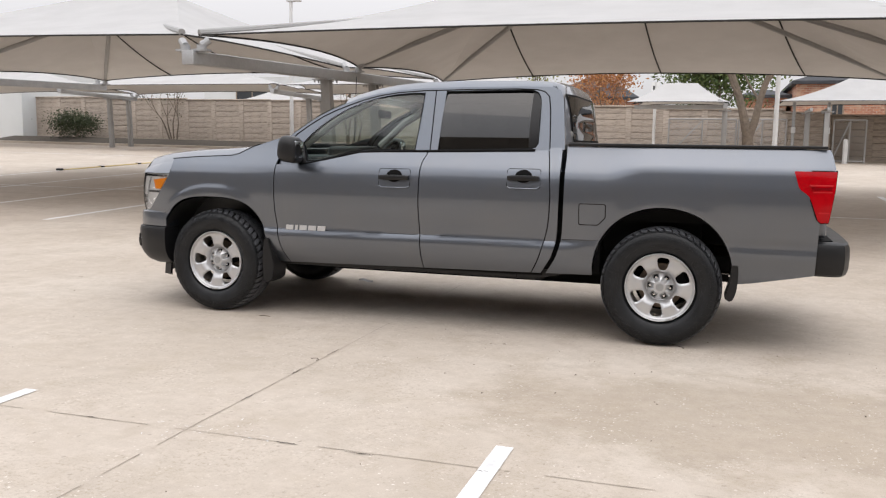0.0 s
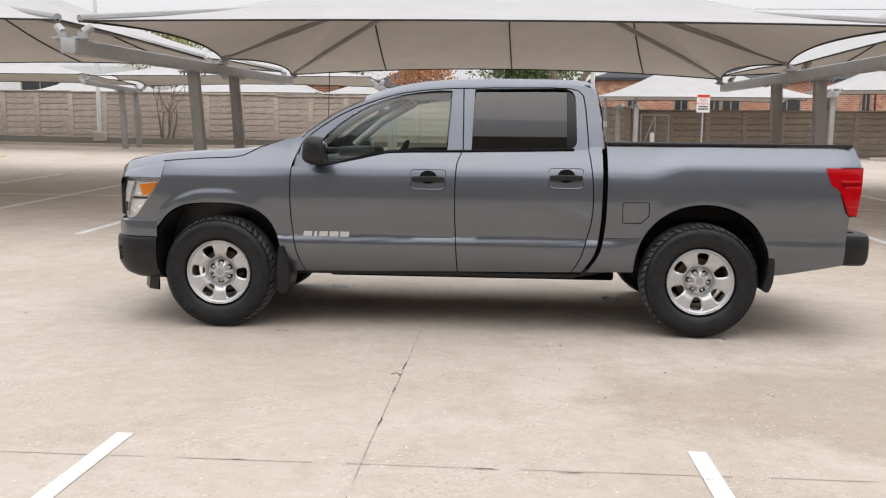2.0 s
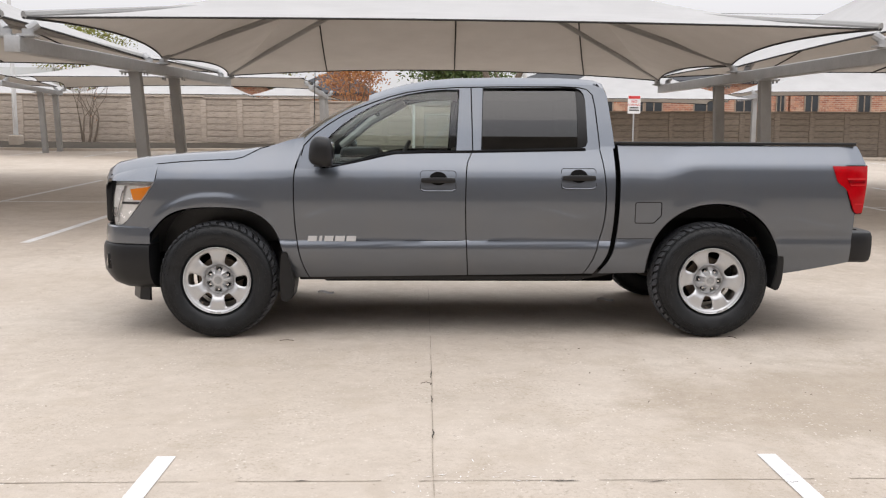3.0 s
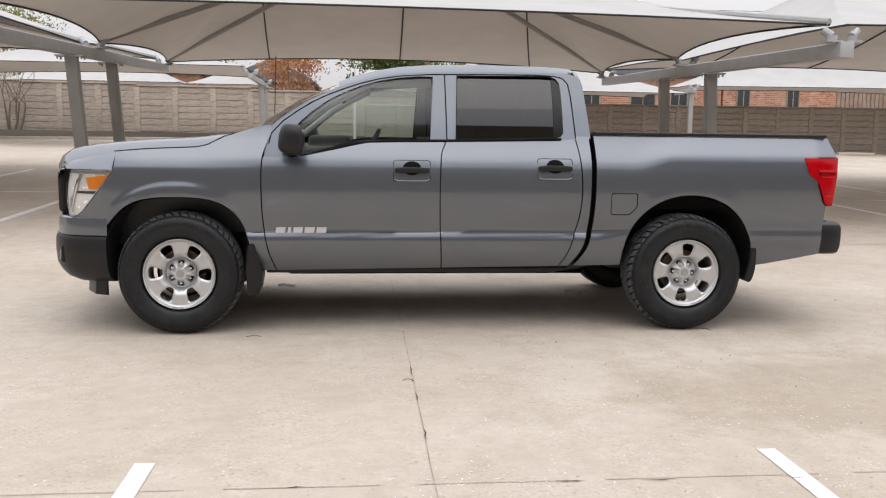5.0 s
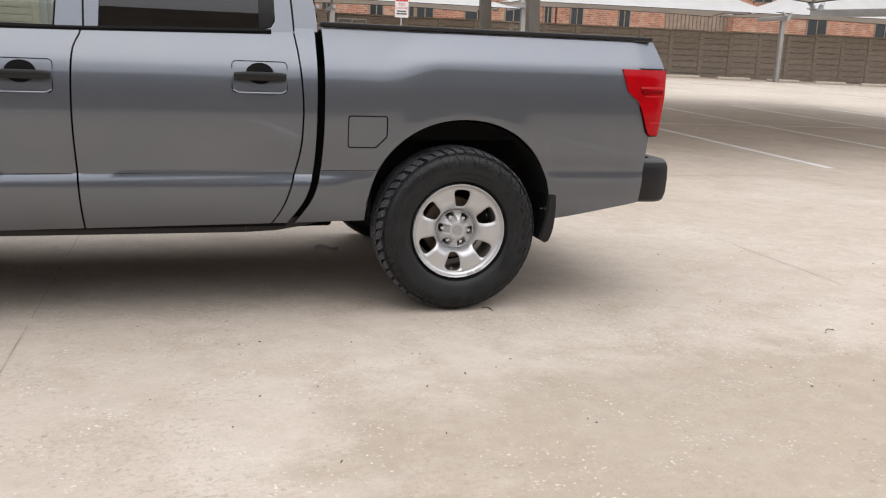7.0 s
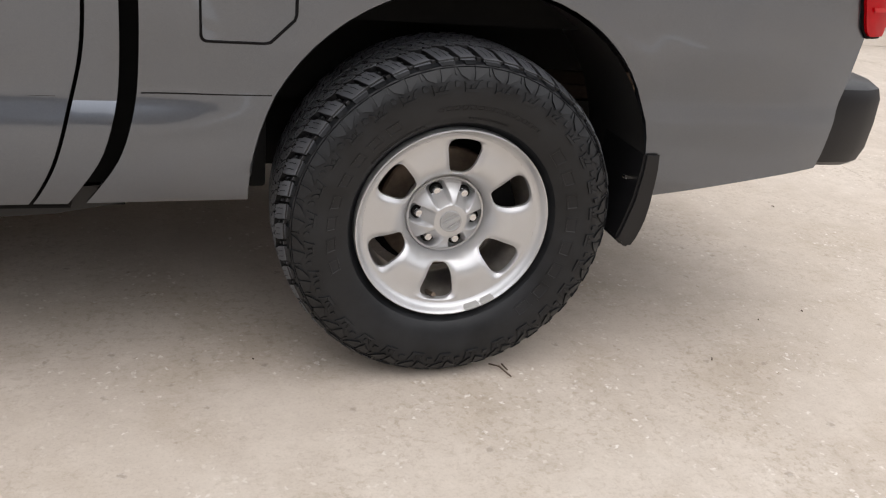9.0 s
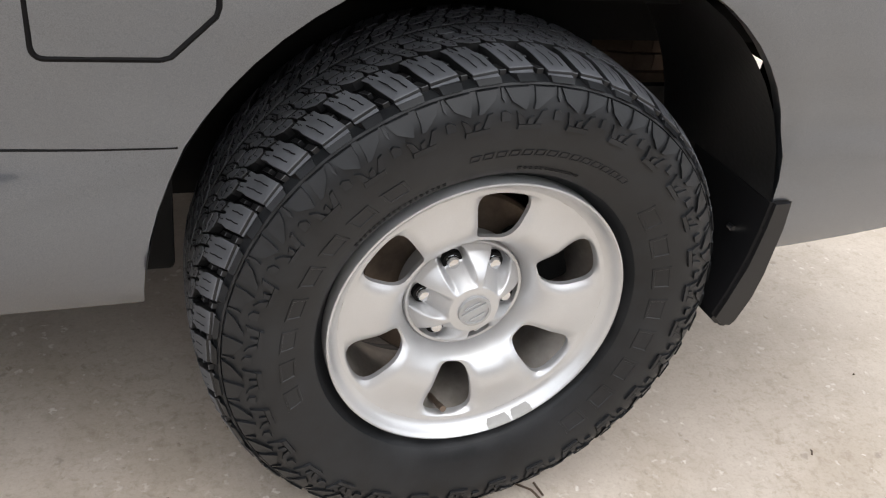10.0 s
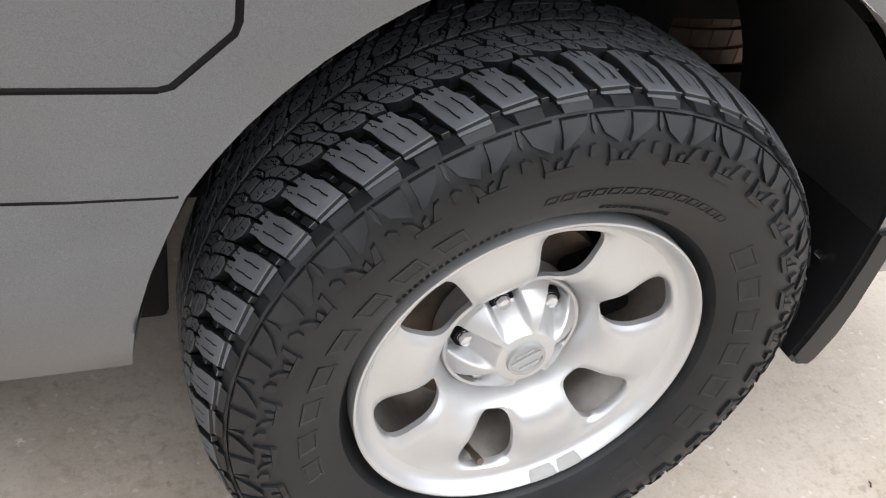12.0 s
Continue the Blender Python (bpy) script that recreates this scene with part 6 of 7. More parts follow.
def tyre_mesh():
    """Carcass of an all-terrain tyre, about the y axis; outer sidewall towards -y; flattened where it stands."""
    bm = bmesh.new()
    N = 240
    half = [(0.235, 0.014), (0.2405, -0.004), (0.246, -0.0100), (0.250, -0.0150)] + WALL + [(0.3880, -0.0390), (0.3908, -0.0372), (0.3922, -0.0320), (0.3955, -0.0200), (0.3985, -0.004), (0.4010, 0.016)]
    c = AXIS
    prof = half + [(0.4040, 0.06), (0.4045, c), (0.4040, 2 * c - 0.06)] + [(r, 2 * c - y) for r, y in half[::-1]]
    lathe(bm, prof, N)
    # tread floor near-black: shade between the blocks put into its colour
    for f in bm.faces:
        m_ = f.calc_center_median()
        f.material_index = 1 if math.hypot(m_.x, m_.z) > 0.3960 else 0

    def spot(r, a, h, side):
        y = interp(WALL, r) - h
        return bm.verts.new((r * math.cos(a), y if side < 0 else 2 * c - y, r * math.sin(a)))

    def chip(pts, h, side):
        """A flat raised piece with sloping flanks, (r, a) corners."""
        cr, ca = sum(p[0] for p in pts) / len(pts), sum(p[1] for p in pts) / len(pts)
        top = [spot(r, a, h, side) for r, a in pts]
        low = [spot(cr + (r - cr) * 1.06, ca + (a - ca) * 1.06, -0.002, side) for r, a in pts]
        mid = spot(cr, ca, h * 0.75, side)
        n = len(pts)
        for k in range(n):
            j = (k + 1) % n
            for f in ((top[k], top[j], mid), (low[k], low[j], top[j], top[k])):
                bm.faces.new(f if side > 0 else f[::-1])

    # raised angular pattern on both upper sidewalls: sails under the ridge, crowns and wedges below them
    T = 30
    u = 2 * math.pi / T
    shapes = (
        ([(0.3862, -0.46), (0.3862, -0.06), (0.374, -0.07), (0.361, -0.13), (0.367, -0.26), (0.372, -0.37)], 0.0034),
        ([(0.3862, 0.06), (0.3862, 0.42), (0.376, 0.34), (0.3625, 0.10), (0.362, 0.02), (0.371, 0.05)], 0.0034),
        ([(0.3360, -0.27), (0.3360, 0.17), (0.3425, 0.19), (0.3425, -0.25)], 0.0030),
        ([(0.3432, -0.25), (0.3432, -0.13), (0.3540, -0.19), (0.3590, -0.29)], 0.0030),
        ([(0.3432, -0.09), (0.3432, 0.01), (0.3530, 0.02), (0.3500, -0.07)], 0.0030),
        ([(0.3432, 0.06), (0.3432, 0.19), (0.3610, 0.27), (0.3590, 0.18)], 0.0030),
        ([(0.3490, 0.42), (0.3490, 0.58), (0.3570, 0.59), (0.3615, 0.50), (0.3600, 0.43)], 0.0030),
        ([(0.3705, 0.50), (0.3775, 0.53), (0.3862, 0.51), (0.3862, 0.47), (0.3760, 0.46)], 0.0026),
    )
    for k in range(T):
        for side in (-1, 1):
            for pts, h in shapes:
                chip([(r, math.pi / 2 + (k - q) * u) for r, q in pts], h * 1.35, side)
    for v in bm.verts:
        if v.co.z < -0.4135:
            v.co.z = -0.4135
        elif v.co.z < -0.30 and abs(v.co.x) < 0.16:
            k = (-0.30 - v.co.z) / 0.11 * (1 - (v.co.x / 0.16) ** 2)
            v.co.y += (-0.004 if v.co.y < c else 0.004) * k * (1 if abs(v.co.y - c) > 0.06 else 0)
    return bm


# one pitch of the middle blocks: (share of the pitch, y) corners, from the shoulder groove to the centre line
MIDDLE = (
    [(0.04, 0.0500), (0.17, 0.0420), (0.47, 0.0420), (0.62, 0.0490), (0.62, 0.0565), (0.43, 0.0555), (0.39, 0.0580), (0.29, 0.0580), (0.25, 0.0555), (0.04, 0.0570)],
    [(0.04, 0.0605), (0.25, 0.0590), (0.29, 0.0620), (0.39, 0.0620), (0.43, 0.0590), (0.62, 0.0600), (0.62, 0.0680), (0.49, 0.0765), (0.18, 0.0765), (0.04, 0.0690)],
    [(0.69, 0.0480), (0.80, 0.0400), (1.00, 0.0440), (0.97, 0.0535), (0.97, 0.0600), (0.69, 0.0580)],
    [(0.69, 0.0615), (0.97, 0.0640), (0.97, 0.0715), (1.02, 0.0760), (0.86, 0.0840), (0.69, 0.0725)],
    [(0.56, 0.0790), (0.67, 0.0760), (0.84, 0.0875), (0.80, 0.1015), (0.57, 0.1015), (0.50, 0.0890)],
    [(0.10, 0.0805), (0.48, 0.0805), (0.43, 0.0890), (0.50, 0.1015), (0.20, 0.1015), (0.04, 0.0915)],
    [(0.91, 0.0865), (1.03, 0.0800), (0.97, 0.0920), (1.12, 0.1015), (0.87, 0.1015)],
)


def tread_mesh():
    """Forked shoulder lugs and interlocking middle blocks, with fine sipes cut across their tops."""
    bm = bmesh.new()
    c = AXIS
    sipes = []
    rnd = random.Random(12)
    crown = lambda y: CROWN - 0.62 * (y - c) ** 2 - 4.0 * max(0.0, abs(y - c) - 0.09) ** 2
    at = lambda y, a, r: (r * math.cos(a), y, r * math.sin(a))

    def block(poly, foot, taper=0.035, drop=None):
        """A block from (y, a) corners, a little narrower at its top, with a small chamfer."""
        n = len(poly)
        if sum(poly[k][0] * poly[(k + 1) % n][1] - poly[(k + 1) % n][0] * poly[k][1] for k in range(n)) > 0:
            poly = poly[::-1]
        cy, ca = sum(p[0] for p in poly) / n, sum(p[1] for p in poly) / n
        dip = rnd.uniform(0, 0.0006)
        rows = []
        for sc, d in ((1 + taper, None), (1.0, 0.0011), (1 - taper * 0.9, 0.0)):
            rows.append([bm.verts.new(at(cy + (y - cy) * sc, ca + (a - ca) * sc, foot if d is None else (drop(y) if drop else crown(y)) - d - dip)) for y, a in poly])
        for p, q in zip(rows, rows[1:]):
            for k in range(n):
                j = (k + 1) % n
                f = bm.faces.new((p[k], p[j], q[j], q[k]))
                # block sides near-black against the tops: groove shade put into their colour
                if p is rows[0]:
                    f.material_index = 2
        # low bridge tops take the groove's shade colour too
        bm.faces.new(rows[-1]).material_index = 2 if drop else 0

    def sipe(y0, a0, y1, a1, w=0.0016, wave=0.0011):
        """A hair-thin dark cut in a block's top."""
        p, q = Vector((y0, a0 * 0.418)), Vector((y1, a1 * 0.418))
        d = (q - p).normalized()
        s = Vector((-d.y, d.x))
        row = []
        for k, z in enumerate((0, wave, -wave, wave * 0.5, 0)):
            m = p.lerp(q, k / 4) + s * z
            row.append([at(v.x, v.y / 0.418, crown(v.x) + 0.0004) for v in (m - s * w / 2, m + s * w / 2)])
        for p, q in zip(row, row[1:]):
            sipes.append(bm.faces.new([bm.verts.new(v) for v in (p[0], p[1], q[1], q[0])]))

    K = 48
    st = 2 * math.pi / K
    for side in (-1, 1):
        yy = (lambda y: y) if side < 0 else (lambda y: 2 * c - y)
        for k in range(K):
            a = (k + PHASE + (0 if side < 0 else 0.5)) * st
            odd = k % 2
            yo = -0.0245 if odd else -0.0205
            # skewed: the outer end lies further round than the inner one
            sk = lambda y: a + 0.30 * st * (y - 0.004) / 0.04
            w = (0.355 + 0.02 * math.sin(k * 1.9)) * st
            jit = rnd.uniform(-0.05, 0.05) * st
            P = lambda q, y: (yy(y), sk(y) + q * w + jit)
            # lug with a fork at its inner end
            block([P(-0.98, yo + 0.002), P(0.98, yo), P(1.02, 0.008), P(0.88, 0.022), P(0.92, 0.0345), P(0.22, 0.0375), P(0.10, 0.0250), P(-0.06, 0.0250), P(-0.12, 0.0365), P(-0.86, 0.0330), P(-0.82, 0.0180), P(-1.02, 0.008)], 0.3990, 0.03)
            # lower flank of the lug, running down to the ridge; every other one is stepped
            flank = []
            for y, r, q0, q1 in ((yo + 0.004, crown(yo) - 0.0025, -0.95, 0.95), (yo - 0.0035, crown(yo) - 0.0065, -0.97, 0.97), (yo - 0.0075, 0.3985, -0.94, 0.94 if odd else 0.55), (-0.0400, 0.3925, -0.86, 0.86 if odd else 0.50), (-0.0345, 0.3890, -0.80, 0.80 if odd else 0.45), (0.0, 0.392, -0.8, 0.8)):
                flank.append([bm.verts.new(at(yy(y), sk(max(y, yo)) + q * w + jit, r)) for q in (q0, q1)])
            for n_, (p, q) in enumerate(zip(flank, flank[1:])):
                bm.faces.new((p[0], p[1], q[1], q[0])).material_index = 3 if n_ else 0
            for e in (0, 1):
                bm.faces.new([r[e] for r in flank]).material_index = 3
            for q in (-0.40, 0.34):
                y0, y1 = yo + 0.0085, 0.012 + 0.004 * (q > 0)
                sipe(*P(q, y0), *P(q + 0.02, y1), 0.0017, 0.0005)
            sipe(*P(0.52, 0.0345), *P(0.50, 0.0215), 0.0015)
            sipe(*P(-0.50, 0.0335), *P(-0.46, 0.0235), 0.0015)
            # bridge low in the groove beside the lug
            g = lambda q, y: (yy(y), sk(y) + st * 0.5 + q * w * 0.45)
            block([g(-0.5, -0.021), g(0.5, -0.021), g(0.55, -0.004), g(-0.45, -0.002)], 0.388, 0.03, lambda y: 0.4030)
            block([g(-0.3, 0.008), g(0.35, 0.008), g(0.4, 0.026), g(-0.35, 0.022)], 0.398, 0.03, lambda y: 0.4085)
            for n_, poly in enumerate(MIDDLE):
                pts = [(yy(y), a + 0.25 * st + q * st + 0.75 * st * (y - 0.04) / 0.06) for q, y in poly]
                block(pts, 0.4005, 0.025)
                cy, ca = sum(p[0] for p in pts) / len(pts), sum(p[1] for p in pts) / len(pts)
                d = -1 if side > 0 else 1
                e = (0.14 if n_ % 2 else -0.12) * st
                ylo, yhi = min(p[0] for p in pts) + 0.001, max(p[0] for p in pts) - 0.001
                sipe(ylo, ca + e, ylo + (yhi - ylo) * 0.55, ca + e * 0.5, 0.0014, 0.0012)
                sipe(yhi, ca - e, yhi - (yhi - ylo) * 0.5, ca - e * 0.6, 0.0014, 0.0012)
    bmesh.ops.recalc_face_normals(bm, faces=bm.faces)
    for f in sipes:
        f.material_index = 1
        f.normal_update()
        if f.normal.dot(Vector((f.verts[0].co.x, 0, f.verts[0].co.z))) < 0:
            f.normal_flip()
    for v in bm.verts:
        if v.co.z < -0.4135:
            v.co.z = -0.4135
    return bm


def word_bars(bm, a0, a1, r0, r1, n, wide, skew=0.0):
    """Raised plain bars on the outer sidewall where its moulded words stand, as outlined blocks."""
    for k in range(n):
        b0 = a0 + (a1 - a0) * (k + (1 - wide) / 2) / n
        b1 = a0 + (a1 - a0) * (k + (1 + wide) / 2) / n
        quad = [(r0, b0), (r0, b1), (r1, b1 + skew), (r1, b0 + skew)]
        cr, ca = (r0 + r1) / 2, (b0 + b1 + skew) / 2
        rings = []
        for s, h in ((1.06, -0.003), (1.0, 0.0014), (0.80, 0.0014), (0.74, 0.0002)):
            rings.append([])
            for r, a in quad:
                R, A = cr + (r - cr) * s, ca + (a - ca) * s
                rings[-1].append(bm.verts.new((R * math.cos(A), interp(WALL, R) - h, R * math.sin(A))))
        for p, q in zip(rings, rings[1:]):
            for j in range(4):
                bm.faces.new((p[j], p[(j + 1) % 4], q[(j + 1) % 4], q[j]))
        bm.faces.new(rings[-1])
    return bm


DISC = [(0.085, 0.062), (0.0995, 0.054), (0.106, 0.039), (0.118, 0.018), (0.135, 0.004), (0.155, -0.0025), (0.175, -0.003), (0.192, -0.0035), (0.206, -0.0050), (0.216, -0.0070), (0.22, -0.0080)]


def rim_mesh():
    """Pressed steel disc with six openings, and the rim flange."""
    bm = bmesh.new()
    yd = lambda r: smooth_interp(DISC, r)
    hole = []
    HN = 40
    for k in range(HN):
        a = 2 * math.pi * k / HN
        ca, sa = math.cos(a), math.sin(a)
        p = 3.8
        q = (abs(ca) ** p + abs(sa) ** p) ** (-1 / p)
        rr = 0.1640 + 0.0450 * sa * q
        half = 0.0365 + 0.0125 * sa * q
        hole.append((rr, half * ca * q / rr))
    R0, R1, W = 0.1005, 0.2180, math.pi / 6
    for s in range(6):
        base = math.pi / 2 + s * math.pi / 3
        rings = []
        for m in range(8):
            t = (m / 7) ** 1.3
            ring = []
            for k in range(HN):
                a = 2 * math.pi * k / HN
                ca, sa = math.cos(a), math.sin(a)
                q = 1 / max(abs(ca), abs(sa))
                orr = (R0 + R1) / 2 + (R1 - R0) / 2 * sa * q
                oa = W * ca * q
                hr, ha = hole[k]
                r, th = hr + (orr - hr) * t, ha + (oa - ha) * t
                edge = math.exp(-((t / 0.13) ** 2))
                spoke = 0.006 * max(0.0, min(1.0, (abs(th) / W - 0.30) / 0.6)) * math.sin(math.pi * max(0, min(1, (r - 0.10) / 0.11)))
                y = yd(r) + 0.007 * edge - spoke
                ring.append(bm.verts.new((r * math.cos(base + th), y, r * math.sin(base + th))))
            rings.append(ring)
        inner = [bm.verts.new((v.co.x, v.co.y + 0.009, v.co.z)) for v in rings[0]]
        for p, q in zip([inner] + rings, rings):
            for k in range(HN):
                j = (k + 1) % HN
                bm.faces.new((p[k], p[j], q[j], q[k]))
    bmesh.ops.remove_doubles(bm, verts=bm.verts, dist=0.0004)
    N = 120
    lathe(bm, [(0.055, 0.078), (0.085, 0.076), (0.1005, yd(0.1005))], N)
    lathe(bm, [(0.2178, yd(0.218)), (0.2205, -0.0090), (0.2245, -0.0118), (0.2280, -0.0160), (0.2315, -0.0232), (0.2340, -0.0280), (0.2368, -0.0304), (0.2392, -0.0296), (0.2402, -0.0255), (0.2400, 0.000)], N)
    bmesh.ops.recalc_face_normals(bm, faces=bm.faces)
    return bm


def barrel_mesh():
    bm = bmesh.new()
    lathe(bm, [(0.2400, -0.006), (0.232, 0.006), (0.226, 0.03), (0.212, 0.05), (0.205, 0.09), (0.205, 0.14), (0.215, 0.17), (0.236, 0.185), (0.252, 0.2)], 96)
    bmesh.ops.recalc_face_normals(bm, faces=bm.faces)
    return bm


def cap_mesh():
    """Bright centre cap: six scoops for the nuts between six ribs that meet at the badge."""
    bm = bmesh.new()
    NA, NR = 360, 72
    grid = []
    for j in range(NR + 1):
        r = 0.030 + (0.0935 - 0.030) * j / NR
        row = []
        for k in range(NA):
            a = 2 * math.pi * k / NA
            d = ((a - radians(60) + math.pi / 6) % (math.pi / 3)) - math.pi / 6
            dome = 0.0015 + 0.040 * ((r - 0.03) / 0.06) ** 2.0
            w = 0.0258 - 0.12 * (0.070 - r if r < 0.070 else 0)
            across = abs(d) * r
            inside = max(0.0, min(1.0, (w - across) / 0.011)) if w > 0.004 else 0
            inside = inside * inside * (3 - 2 * inside)
            rise = max(0.0, min(1.0, (r - 0.041) / 0.024)) * max(0.0, min(1.0, (0.0925 - r) / 0.004))
            y = dome + 0.030 * inside * rise
            if r > 0.088:
                y = max(y, 0.040 + (r - 0.088) * 1.4)
            row.append(bm.verts.new((r * math.cos(a), y, r * math.sin(a))))
        grid.append(row)
    for p, q in zip(grid, grid[1:]):
        for k in range(NA):
            j = (k + 1) % NA
            bm.faces.new((p[k], p[j], q[j], q[k]))
    bm.faces.new(grid[0][::-1])
    lathe(bm, [(0.0935, 0.048), (0.0975, 0.0465), (0.0995, 0.050), (0.0995, 0.085)], NA)
    bmesh.ops.recalc_face_normals(bm, faces=bm.faces)
    return bm


def nut_mesh():
    bm = bmesh.new()
    rings = []
    for r, y in ((0.0135, 0.052), (0.0135, 0.034), (0.0105, 0.0315), (0.0102, 0.026), (0.0085, 0.0225), (0.003, 0.0215)):
        n = 24
        rings.append([bm.verts.new(((r * (1 - 0.10 * (abs(((k / n * 6) % 1) - 0.5) < 0.25) * (0.005 < r < 0.011))) * math.cos(2 * math.pi * k / n), y, r * math.sin(2 * math.pi * k / n))) for k in range(n)])
    for p, q in zip(rings, rings[1:]):
        for k in range(24):
            j = (k + 1) % 24
            bm.faces.new((p[k], q[k], q[j], p[j]))
    bm.faces.new(rings[-1])
    bmesh.ops.recalc_face_normals(bm, faces=bm.faces)
    return bm


def badge_mesh():
    bm = bmesh.new()
    lathe(bm, [(0.0001, -0.0005), (0.022, -0.0005), (0.0225, -0.0032), (0.0265, -0.0032), (0.0275, 0.002)], 64)
    for z0, z1, x in ((-0.0052, 0.0052, 0.0225), (0.0105, 0.0125, 0.014), (-0.0125, -0.0105, 0.014)):
        box(bm, -x, x, -0.0034, 0.0, z0, z1, 0.0006, 1)
    bmesh.ops.recalc_face_normals(bm, faces=bm.faces)
    return bm


def valve_mesh():
    bm = bmesh.new()
    tube(bm, [(0, 0.05, -0.216), (0, 0.030, -0.209), (0, 0.004, -0.200)], [0.006, 0.0048, 0.0045], 10)
    tube(bm, [(0, 0.016, -0.2045), (0, -0.004, -0.197)], 0.0056, 10)
    return bm


def weight_mesh():
    bm = bmesh.new()
    for a0, a1 in ((-72, -62), (-61, -52)):
        rows = []
        for k in range(9):
            a = radians(a0 + (a1 - a0) * k / 8)
            e = 0.0 if 0 < k < 8 else 0.002
            rows.append([(r * math.cos(a), y, r * math.sin(a)) for r, y in ((0.2268 + e, -0.0150), (0.2285 + e, -0.0200), (0.2305, -0.0255), (0.2330 - e, -0.0310), (0.2352 - e, -0.0325))])
        sheet(bm, rows)
    bmesh.ops.recalc_face_normals(bm, faces=bm.faces)
    if sum(f.normal.y for f in bm.faces) > 0:
        bmesh.ops.reverse_faces(bm, faces=bm.faces)
    return bm


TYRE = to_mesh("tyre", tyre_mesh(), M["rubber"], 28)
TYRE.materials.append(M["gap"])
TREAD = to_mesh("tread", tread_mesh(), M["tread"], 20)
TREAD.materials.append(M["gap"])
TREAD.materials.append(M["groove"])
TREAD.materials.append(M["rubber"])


def word_mesh(*spec):
    b = word_bars(bmesh.new(), *spec)
    bmesh.ops.recalc_face_normals(b, faces=b.faces)
    if sum(f.normal.y * f.calc_area() for f in b.faces) > 0:
        bmesh.ops.reverse_faces(b, faces=b.faces)
    return to_mesh("moulded_bar", b, M["words"], 25)


# each bar of the two large words is a piece, the fine print stays in rows
WORDS = []
for a0, a1, r0, r1, n, wide, skew in ((201, 119, 0.288, 0.311, 8, 0.66, 0.012), (44, -54, 0.281, 0.309, 8, 0.66, 0.0)):
    for k in range(n):
        WORDS.append(word_mesh(radians(a0 + (a1 - a0) * k / n), radians(a0 + (a1 - a0) * (k + 1) / n), r0, r1, 1, wide, skew))
for a0, a1, r0, r1, n, wide, skew in ((105, 55, 0.294, 0.303, 14, 0.74, -0.008), (90, 69, 0.269, 0.273, 12, 0.6, 0.0), (143, 111, 0.266, 0.270, 18, 0.6, 0.0)):
    WORDS.append(word_mesh(radians(a0), radians(a1), r0, r1, n, wide, skew))
RIM, BARREL = to_mesh("rim", rim_mesh(), M["silver"], 40), to_mesh("rim_barrel", barrel_mesh(), M["barrel"], 40)
CAP, NUT = to_mesh("centre_cap", cap_mesh(), M["silver"], 50), to_mesh("lug_nut", nut_mesh(), M["chrome"], 30)
BADGE, VALVE, WEIGHT = to_mesh("cap_badge", badge_mesh(), M["galv"], 30), to_mesh("valve_stem", valve_mesh(), M["steel"], 40), to_mesh("balance_weight", weight_mesh(), M["post"], 40)
# dark disc behind each nut: the shade of its well put into colour
_b = bmesh.new()
lathe(_b, [(0.0005, 0.0472), (0.0160, 0.0472), (0.0172, 0.056)], 24)
bmesh.ops.recalc_face_normals(_b, faces=_b.faces)
NUT_SHADE = to_mesh("nut_pocket", _b, M["dark"], 30)
_b = bmesh.new()
lathe(_b, [(0.07, 0.09), (0.155, 0.09), (0.160, 0.095), (0.160, 0.12), (0.07, 0.13)], 48)
bmesh.ops.recalc_face_normals(_b, faces=_b.faces)
BRAKE = to_mesh("brake_disc", _b, M["steel"], 30)
_b = boxed(-0.06, 0.06, 0.06, 0.14, 0.09, 0.185, 0.012)
CALIPER = to_mesh("brake_caliper", _b, M["dark"], 30)
_b = bmesh.new()
lathe(_b, [(0.05, 0.150), (0.150, 0.148), (0.176, 0.142), (0.184, 0.150), (0.184, 0.165)], 48)
bmesh.ops.recalc_face_normals(_b, faces=_b.faces)
SHIELD = to_mesh("brake_shield", _b, M["dark"], 30)


